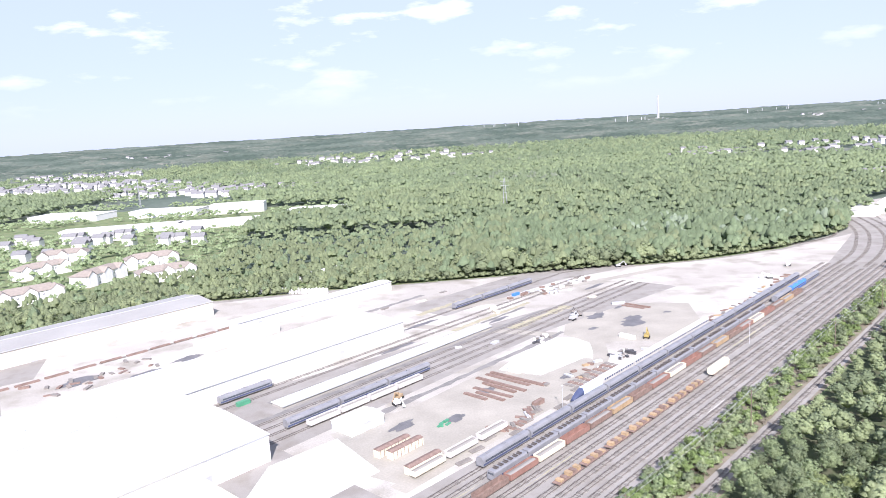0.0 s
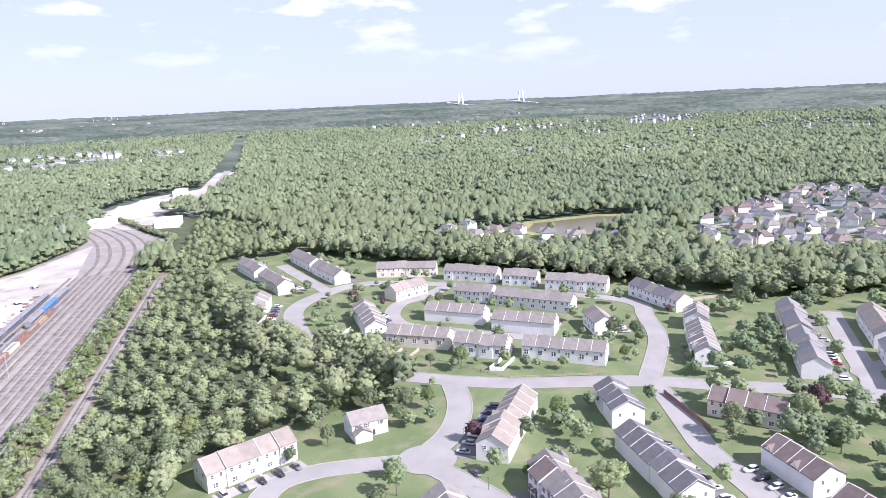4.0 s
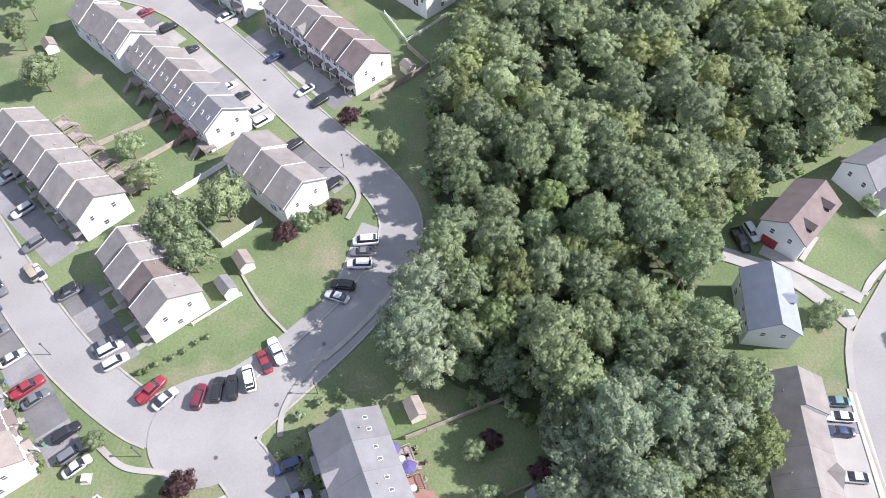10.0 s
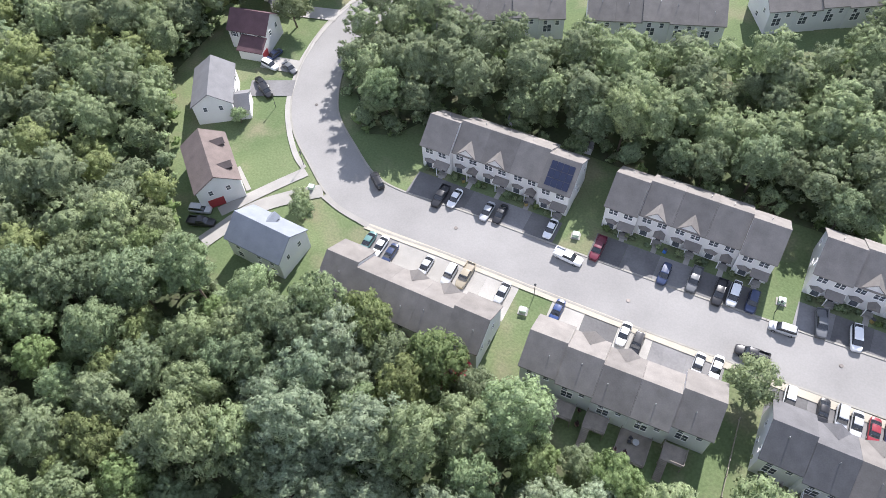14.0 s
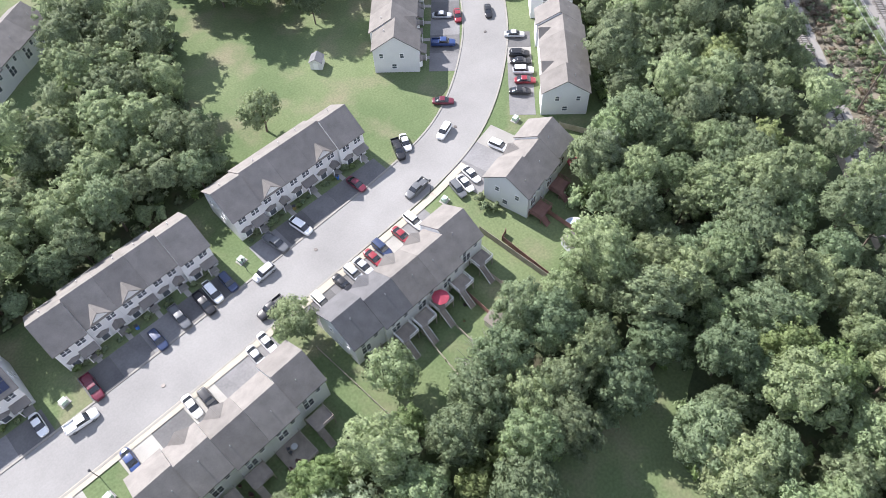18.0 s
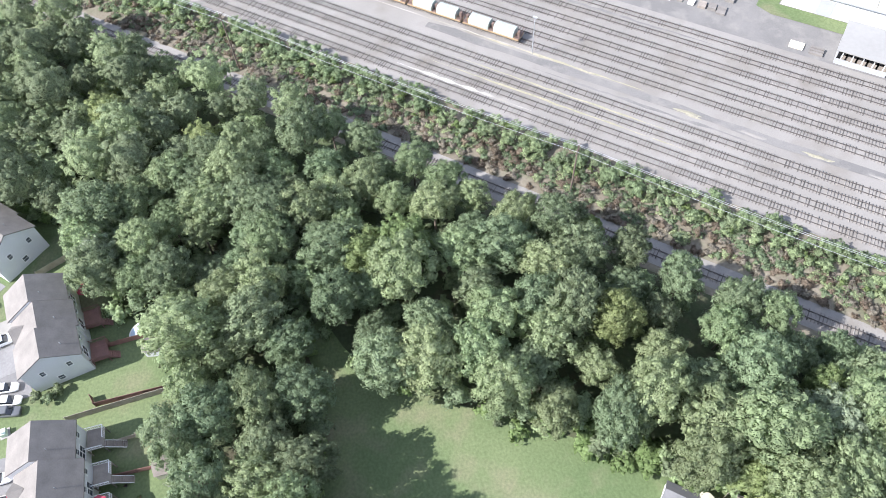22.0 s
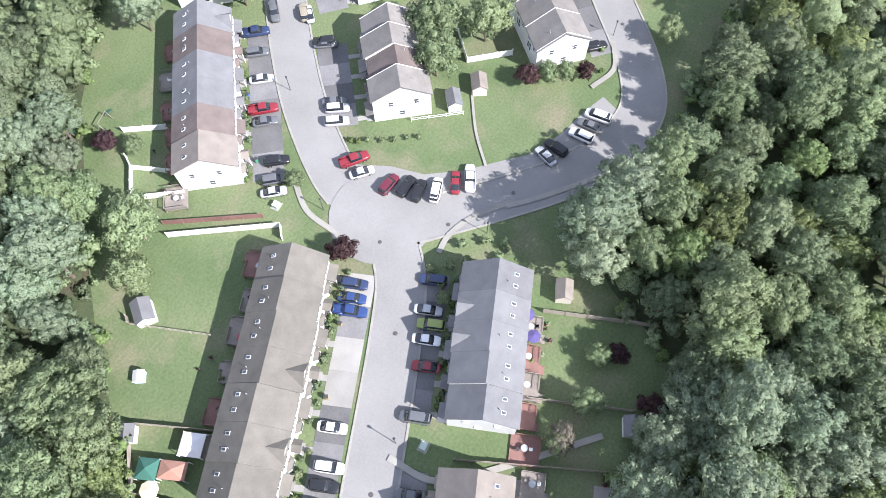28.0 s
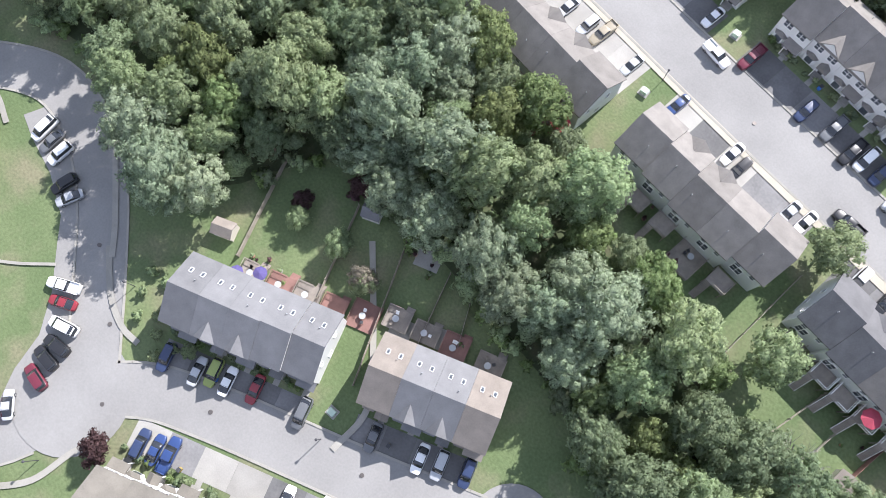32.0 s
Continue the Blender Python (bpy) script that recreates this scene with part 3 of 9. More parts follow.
for k in range(26):
    s0, d0 = strip_r.uniform(-230, 330), strip_r.choice((104.2, 108.1, 112.1, 116.2, 121.0, 125.6, 129.6, 133.7, 138.0, 142.3)) + strip_r.uniform(-0.3, 0.3)
    ln, half = strip_r.uniform(18, 70), strip_r.uniform(0.3, 0.85)
    xs_ = [s0 + ln * i / 24 for i in range(25)]
    pts = [rs(x_, d0 - half * strip_r.uniform(0.1, 1.1) * math.sin(math.pi * (i + 0.6) / 25.2)) for i, x_ in enumerate(xs_)] + [rs(x_, d0 + half * strip_r.uniform(0.1, 1.1) * math.sin(math.pi * (24 - i + 0.6) / 25.2)) for i, x_ in enumerate(xs_[::-1])]
    flat("yard_ground", pts, 0.036 + 0.0008 * k, (WEEDS, CINDER, DUST, WEEDS)[k % 4], "strip of weeds and fines between yard tracks")
oil_r = random.Random(8)
for k, (s0, d0, a, b) in enumerate(((335, 207, 9, 4.5), (334, 184, 10, 6), (341, 188, 7, 4), (313, 196, 4, 2), (357, 206, 5, 1.5), (362, 178, 3, 2), (214, 186, 5, 3), (185, 178, 6, 3), (168, 190, 7, 3), (246, 168, 4, 2), (300, 250, 9, 2), (270, 282, 14, 2), (232, 262, 14, 2), (395, 245, 12, 2), (160, 345, 10, 4), (110, 358, 12, 6), (135, 340, 9, 4))):
    pts = [rs(s0 + a * math.cos(g) * w_, d0 + b * math.sin(g) * w_) for g, w_ in ((i * 2 * math.pi / 18, oil_r.uniform(0.6, 1.15)) for i in range(18))]
    flat("yard_stain", pts, 0.125 + 0.002 * k, OIL, "dark wet patch on the depot ground", "stain")
flat("railway_bed", [rs(-420, 78.6), rs(500, 78.6), rs(500, 84.0), rs(-420, 84.0)], 0.055, BALLAST, "pale stony bed of the single track")
flat("embankment", [rs(-420, 77), rs(520, 77), rs(520, 99), rs(-420, 99)], 0.045, BRUSH, "dry reddish brush along the railway bank")

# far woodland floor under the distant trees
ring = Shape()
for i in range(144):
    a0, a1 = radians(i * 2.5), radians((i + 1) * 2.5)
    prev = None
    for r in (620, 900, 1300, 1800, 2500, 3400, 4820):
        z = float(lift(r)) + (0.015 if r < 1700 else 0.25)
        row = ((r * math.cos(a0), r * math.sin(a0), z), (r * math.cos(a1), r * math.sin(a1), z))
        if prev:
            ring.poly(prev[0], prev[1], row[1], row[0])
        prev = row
single("woodland_floor", ring, FARLAND, "greyed green floor of the distant woods with haze in its colour", "woods", kind="structure")

# ---- roads ----
ROADS = {
    "oak": ([(-20, 3.6), (-12, 8.2), (1.8, 15.9), (23.8, 27.7), (34.0, 34.5), (39.6, 43), (41.7, 54.4), (49.9, 68.8), (58.8, 80.0), (69.1, 91.2), (86.9, 110.3), (106, 134), (125.7, 152.1), (142.8, 147.9), (164.1, 124.1)], 8.2),
    "loop": ([(38.8, 41.2), (44.8, 36.6), (55.6, 28.4), (66.3, 21.2), (77, 17.2), (88, 17.0), (98.0, 23.7), (108.7, 35.4), (120.5, 47.8), (133.7, 61.0), (152.4, 83.0), (160, 104), (164.1, 124.1)], 8.2),
    "elm": ([(77.8, -147), (92.0, -121), (91.5, -103), (84.4, -87.0), (73.5, -77.5), (60.0, -70.2), (39.0, -70.6), (19.1, -70.9), (0.4, -71.4), (-34.8, -73.0), (-58, -74.6), (-74, -78.5), (-90.0, -88.0), (-104.5, -101.4), (-125, -128), (-160, -170)], 10.4),
    "main": ([(338, 268), (331, 280), (316, 289), (299, 290), (280, 288), (263, 279), (246, 260), (231, 238), (221, 216), (216, 194), (218, 172), (224.5, 147), (233, 126), (243.2, 108.6), (259.2, 80.2), (268, 53.7), (279, 22), (282, -13.9), (282, -40), (283.6, -73.8), (284, -108.5), (287.0, -172.7), (300, -240)], 10.0),
    "spur": ([(164.1, 124.1), (184, 125), (204.7, 134), (224, 150)], 9.0),
    "crescent": ([(261.9, 81.0), (308.7, 92.0), (340, 108), (358, 118), (362, 141.5), (352, 200), (348, 236), (338, 268)], 8.4),
    "rise": ([(259, 80), (247.5, 70), (228, 57), (213, 46.5), (195, 28), (180, 16), (164, 2)], 8.4),
    "hill": ([(284, -74), (304.0, -81.3), (325, -76), (341.3, -68.4), (400.1, -56.9), (455.1, -66.4), (546.2, -99.2), (712.9, -168.5), (820, -200)], 8.4),
    "dell": ([(283, -92), (262, -90), (244.0, -90.5), (228, -98.3), (231.7, -128.6), (233.7, -160)], 8.4),
    "court": ([(336, -12), (310, 10), (300, 8), (285, 5)], 8.0),
    "court_two": ([(385, 30), (330, 16), (280, 2)], 9.0),
    "bank": ([(-14, -193), (8, -181), (30, -168), (62, -152), (78, -147), (97, -128)], 8.4),
    "pond_lane": ([(520, 146), (600, 130), (700, 60), (860, -80)], 8.0),
    "pond_lane_two": ([(470, 95), (540, 70), (640, 20), (760, -60), (870, -150)], 8.0),
    "east_lane": ([(600, -190), (700, -225), (810, -262), (900, -300)], 9.0),
    "cut_lane": ([(480, 665), (523, 692), (603, 780), (740, 921), (923, 1119), (1376, 1617), (1616, 1889)], 11.0),
    "garden_lane": ([(330, -78), (332, -110), (332, -150), (334, -200)], 7.5),
    "rows_lane": ([(304, 291), (323, 331), (343, 372)], 8.0),
    "inner_lane": ([(287, 141), (281, 157), (276, 184), (272.5, 209), (283, 226), (303, 235.5), (322, 231.5), (341, 232), (350, 233)], 8.0),
    "garden_lane_two": ([(402, -60), (398, -110), (392, -160), (388, -205)], 7.5),
}
LINES = {k: spline(p, 2.0) for k, (p, w) in ROADS.items()}
road_all = np.concatenate([np.column_stack([l, np.full(len(l), ROADS[k][1] / 2)]) for k, l in LINES.items()])


def off_road(x, y, gap):
    d = np.hypot(road_all[:, 0] - x, road_all[:, 1] - y)
    return bool((d > road_all[:, 2] + gap).all())


def ribbon(name, line, half, z, material, label, category="road"):
    a, b = sides(line, half)
    n = len(line)
    v = [(*p, z) for p in a] + [(*p, z) for p in b]
    f = [(i, n + i, n + i + 1, i + 1) for i in range(n - 1)]
    return tagged(new(name, raw(name, v, f, material)), label, category, kind="structure")


for i, (key, (pts, width)) in enumerate(ROADS.items()):
    ribbon("road", LINES[key], width / 2, 0.07 + 0.004 * i, ASPHALT, "pale worn asphalt residential street")


for pts_, half_, z_ in ribbon_later:
    ribbon("road", spline(pts_, 3.0), half_, z_, YARDROAD, "grey asphalt depot road")


def disc(x, y, r, n=36):
    return [(x + r * math.cos(2 * math.pi * i / n), y + r * math.sin(2 * math.pi * i / n)) for i in range(n)]


flat("road", disc(218, -11, 10), 0.15, ASPHALT, "round asphalt turning circle", "road")
flat("road", disc(-18, 3.2, 6.5), 0.152, ASPHALT, "asphalt turning circle", "road")
flat("road", disc(40.5, 43.5, 9.5), 0.154, ASPHALT, "wide asphalt street junction", "road")
flat("road", disc(166, 122, 9.5), 0.156, ASPHALT, "wide asphalt street junction", "road")
flat("road", disc(163, 2, 8), 0.158, ASPHALT, "asphalt turning circle", "road")
# parking bay along the inside of the loop
flat("parking_bay", [(43.6, 61), (44.6, 58.7), (46.5, 53.6), (49.7, 48.4), (51.8, 42.5), (56.5, 37.2), (62.6, 32.4), (66.5, 29.2), (74.1, 26.6), (81.6, 25.6), (86, 24.5), (84, 18), (66, 22), (55, 30), (44, 40), (40, 50)], 0.06, ASPHALT, "pale asphalt parking bay round the green", "parking")

# kerbs: short stones along the road edges, left out at junctions and drives
DROPS = [disc(218, -11, 9.8), disc(-18, 3.2, 6.3), disc(40.5, 43.5, 9.3), disc(166, 122, 9.3), disc(163, 2, 7.8)]


def kerbs(key, width):
    s = Shape()
    line = LINES[key]
    for edge in sides(line, width / 2 + 0.15):
        for p, q in zip(edge[:-1], edge[1:]):
            mid = (p + q) / 2
            d = np.hypot(road_all[:, 0] - mid[0], road_all[:, 1] - mid[1]) - road_all[:, 2]
            if d.min() < -0.3 or any(inside(mid[0], mid[1], o) for o in DROPS):
                continue
            t = (q - p) / (np.linalg.norm(q - p) + 1e-9) * 0.02
            s.beam((*(p - t), 0.09), (*(q + t), 0.09), 0.38, 0.2)
    if s.v:
        single("kerb", s, KERBSTONE, "pale concrete kerb and gutter along the street", "kerb", kind="structure")


# ---- houses ----
MESHES = {}
FOOT = []


def shared(key, build):
    if key not in MESHES:
        MESHES[key] = build()
    return MESHES[key]


def window_mesh(w, h, shutters):
    """A framed window with its pane, sill and, where it has them, shutters."""
    s = Shape()
    s.box(-w / 2 - 0.1, -0.02, -h / 2 - 0.1, -w / 2, 0.06, h / 2 + 0.1)
    s.box(w / 2, -0.02, -h / 2 - 0.1, w / 2 + 0.1, 0.06, h / 2 + 0.1)
    s.box(-w / 2, -0.02, h / 2, w / 2, 0.06, h / 2 + 0.1)
    s.box(-w / 2, -0.02, -h / 2 - 0.12, w / 2, 0.1, -h / 2)
    s.box(-w / 2, -0.02, -0.03, w / 2, 0.05, 0.03)
    if w > 1.3:
        s.box(-0.06, -0.02, -h / 2, 0.06, 0.055, h / 2)
    frame_faces = len(s.f)
    s.box(-w / 2, -0.015, -h / 2, w / 2, 0.02, h / 2)
    pane_faces = len(s.f)
    if shutters:
        for d in (-1, 1):
            x = d * (w / 2 + 0.27)
            s.box(x - 0.15, -0.01, -h / 2 - 0.05, x + 0.15, 0.045, h / 2 + 0.05)
    me = s.mesh("window", WHITE)
    me.materials.append(GLASS)
    me.materials.append(BLACK)
    for i, p in enumerate(me.polygons):
        p.material_index = 0 if i < frame_faces else 1 if i < pane_faces else 2
    return me


def window(parent, x, y, z, w, h, turn=0.0, shutters=False):
    m = parent.matrix_basis @ pose(x, y, z, 0, 0, turn)
    if m.to_3x3().col[1].dot(Vector((m.translation.x, m.translation.y, 0))) > 0:
        return None  # a wall turned away from the whole walk
    me = shared(("window", w, h, shutters), lambda: window_mesh(w, h, shutters))
    return part("window", me, None, parent, at=pose(x, y, z, 0, 0, turn))


def gable_roof(s, x0, x1, y0, y1, ze, zr, over=0.35, th=0.22, ridge=None):
    """Two slopes with thickness: eaves at y0 and y1, ridge along x."""
    yc = (y0 + y1) / 2 if ridge is None else ridge
    for ya, sg in ((y0, -1), (y1, 1)):
        slope = (zr - ze) / abs(yc - ya)
        ye, zz = ya + sg * over, ze - slope * over
        s.extrude_x([(ye, zz), (yc, zr), (yc, zr + th), (ye, zz + th)] if sg < 0 else [(yc, zr), (ye, zz), (ye, zz + th), (yc, zr + th)], x0, x1)


def town_row(a, b, units, depth=10.6, eave=6.0, ridge=9.2, siding="white", roofs=("taupe",), gables=(), detail=2, stagger=0.5, seed=0, trim=True, skylights=False, shutters=True, label=None, steps=None, front=True, back=True, slide=0.3, paired=False):
    """A terrace of houses along a-b; its street front lies to the left of the way from a to b."""
    rnd = random.Random(seed)
    length = math.hypot(b[0] - a[0], b[1] - a[1])
    w = length / units
    row = thing("townhouse_row", along(a, b), label or f"row of {units} {siding} sided two storey townhouses with pitched shingle roofs", "house", "townhouse rows")
    h = depth / 2
    for i in range(units + 1):
        FOOT.append((a[0] + (b[0] - a[0]) * i / units, a[1] + (b[1] - a[1]) * i / units, 9.0))
    for i in range(units):
        st = (steps[i % len(steps)] if steps else rnd.choice((0, 0, 1))) * stagger
        dz = 0.35 * (st > 0)
        x0, x1 = i * w, (i + 1) * w
        y0, y1 = -h + st * slide, h + st
        yc = (y0 + y1) / 2
        ze, zr = eave + dz, ridge + dz
        wall = Shape()
        wall.extrude_x([(y0, 0), (y1, 0), (y1, ze), (yc, zr), (y0, ze)], x0 + 0.012, x1 - 0.012)
        wl_ = part("wall", wall, SIDING[siding], row)
        roof = Shape()
        e0, e1 = (0.3 if i == 0 else -0.01), (0.3 if i == units - 1 else -0.01)
        gable_roof(roof, x0 - e0, x1 + e1, y0, y1, ze, zr)
        rm = ROOF[roofs[i % len(roofs)]]
        rf = part("roof", roof, rm, row)
        if detail >= 1:
            if trim and i < units:
                t = Shape()
                for ya, sg in ((y0, -1), (y1, 1)):
                    sl = (zr - ze) / abs(yc - ya)
                    t.beam((x1 - 0.02, ya + sg * 0.35, ze - sl * 0.35 + 0.26), (x1 - 0.02, yc, zr + 0.26), 0.09, 0.1)
                part("rake_trim", t, WHITE, row)
            vx = x0 + w * rnd.uniform(0.25, 0.75)
            vy = yc - (yc - y0) * rnd.uniform(0.25, 0.6)
            vz = zr - (zr - ze) * (yc - vy) / (yc - y0)
            if detail >= 2:
                part("vent_pipe", shared("vent_pipe", lambda: Shape().tube((0, 0, -0.1), (0, 0, 0.75), 0.07, 0.07, 6).mesh("vent_pipe", GALV)), None, row, "grey roof vent pipe", at=pose(vx, vy, vz))
        if skylights:
            for k in (0.3, 0.7):
                sx, sy = x0 + w * k, y0 + (yc - y0) * 0.45
                sl = (zr - ze) / (yc - y0)
                sz = ze + sl * (sy - y0) + 0.24
                m = pose(sx, sy, sz, math.degrees(math.atan(sl)), 0, 0)
                sk = part("skylight", shared("sky_frame", lambda: Shape().box(-0.29, -0.45, 0, 0.29, 0.45, 0.09).mesh("skylight", WHITE)), None, row, "white framed roof skylight", at=m)
                part("pane", shared("sky_pane", lambda: Shape().box(-0.22, -0.38, 0.085, 0.22, 0.38, 0.1).mesh("pane", GLASS)), None, sk)
        if i in gables:
            gx = x0 + w * 0.5
            gw = min(w * 0.62, 3.7) / 2
            gz = ze + (zr - ze) * 0.46
            d_ = Shape()
            yf = y1 + 0.15
            d_.extrude_x([(y1 - 0.4, ze - 0.6), (yf, ze - 0.6), (yf, ze), (y1 - 0.4, ze)], gx - gw, gx + gw)
            d_.poly((gx - gw, yf, ze), (gx + gw, yf, ze), (gx, yf, gz))
            part("cross_gable", d_, SIDING[siding], row)
            gr = Shape()
            yb = y1 - (gz - ze) / ((zr - ze) / (y1 - yc))
            for sg in (-1, 1):
                e = (gx + sg * (gw + 0.25), yf + 0.18, ze - 0.2)
                f = (gx, yf + 0.18, gz + 0.12)
                gb = (gx, yb, gz + 0.12)
                eb = (gx + sg * (gw + 0.25), y1 - 0.1, ze - 0.2)
                gr.poly(e, f, gb, eb)
                gr.poly(*[(p[0], p[1], p[2] + 0.2) for p in (e, f, gb, eb)])
                gr.poly(e, f, (f[0], f[1], f[2] + 0.2), (e[0], e[1], e[2] + 0.2))
            part("gable_roof", gr, rm, row)
        if detail == 0:
            for yy, turn in ((y1 + 0.02, 0), (y0 - 0.02, 180)):
                for k in (0.27, 0.73):
                    window(row, x0 + w * k, yy, ze - 1.25, 0.95, 1.4, turn)
                window(row, x0 + w * 0.62, yy, 2.0, 1.7, 1.6, turn)
        if detail >= 1:
            if front:
                for k in (0.27, 0.73):
                    window(row, x0 + w * k, y1 + 0.02, ze - 1.25, 1.6 if paired else 0.9, 1.35, 0, detail >= 2 and shutters and not paired)
                if detail == 1:
                    window(row, x0 + w * 0.6, y1 + 0.02, 1.75, 1.5, 1.5, 0)
            if back:
                for k in (0.27, 0.73) if detail >= 2 else (0.73,):
                    window(row, x0 + w * k, y0 - 0.02, ze - 1.25, 0.85, 1.2, 180)
                window(row, x0 + w * 0.35, y0 - 0.02, 3.3, 1.8, 2.0, 180)
        if detail >= 2 and front:
            dr = part("door", shared("door", lambda: Shape().box(-0.48, -0.02, 0, 0.48, 0.05, 2.05).mesh("door", BLACK)), None, row, "dark panelled front door", at=pose(x0 + w * 0.25, y1 + 0.02, 0.3))
            if seed in (1, 2, 3, 4, 11, 12, 13):
              part("door_frame", shared("door_frame", lambda: Shape().box(-0.6, -0.01, 0, -0.48, 0.08, 2.17).box(0.48, -0.01, 0, 0.6, 0.08, 2.17).box(-0.48, -0.01, 2.05, 0.48, 0.08, 2.17).mesh("door_frame", WHITE)), None, dr)
            porch = Shape()
            px = x0 + w * 0.25
            if i % 2 == 0:
                porch.extrude_x([(y1, 2.75), (y1 + 1.5, 2.55), (y1 + 1.5, 2.7), (y1, 3.35)], px - 1.5, px + 1.6)
            else:
                for sg in (-1, 1):
                    porch.poly((px + sg * 1.05, y1, 2.6), (px, y1, 3.5), (px, y1 + 1.5, 3.5), (px + sg * 1.05, y1 + 1.5, 2.6))
                porch.poly((px - 1.05, y1 + 1.45, 2.6), (px + 1.05, y1 + 1.45, 2.6), (px, y1 + 1.45, 3.5))
            part("porch_roof", porch, rm, row)
            part("porch_post", shared("porch_post", lambda: Shape().box(-0.07, -0.07, 0, 0.07, 0.07, 2.6).mesh("porch_post", WHITE)), None, row, at=pose(px + 0.95, y1 + 1.35, 0))
            part("front_step", shared("front_step", lambda: Shape().box(-0.9, 0, 0, 0.9, 1.4, 0.15).box(-0.7, 0, 0.15, 0.7, 1.0, 0.3).mesh("front_step", CONCRETE)), None, row, at=pose(px, y1 + 0.01, 0))
            bay = Shape()
            bx = x0 + w * 0.72
            bay.prism([(bx - 1.2, y1), (bx + 1.2, y1), (bx + 0.8, y1 + 0.6), (bx - 0.8, y1 + 0.6)], 0.8, 2.55)
            nb = len(bay.f)
            bay.box(bx - 0.65, y1 + 0.61, 1.0, bx + 0.65, y1 + 0.63, 2.35)
            bme = bay.mesh("bay_window", WHITE)
            bme.materials.append(GLASS)
            for k, pl in enumerate(bme.polygons):
                pl.material_index = int(k >= nb)
            part("bay_window", bme, None, row)
            br = Shape()
            br.poly((bx - 1.35, y1, 2.55), (bx - 0.9, y1 + 0.75, 2.55), (bx, y1 + 0.05, 3.15))
            br.poly((bx + 1.35, y1, 2.55), (bx + 0.9, y1 + 0.75, 2.55), (bx, y1 + 0.05, 3.15))
            br.poly((bx - 0.9, y1 + 0.75, 2.55), (bx + 0.9, y1 + 0.75, 2.55), (bx, y1 + 0.05, 3.15))
            part("bay_roof", br, rm, row)
    if detail >= 1:
        for x, turn in ((0.0, 90), (length, -90)):
            for yy in (-h * 0.45, h * 0.45):
                window(row, x + (-0.01 if turn == 90 else 0.01), yy, eave - 1.3, 0.8, 1.2, turn)
            window(row, x + (-0.01 if turn == 90 else 0.01), 0.4, 1.8, 1.0, 1.2, turn)
    return row


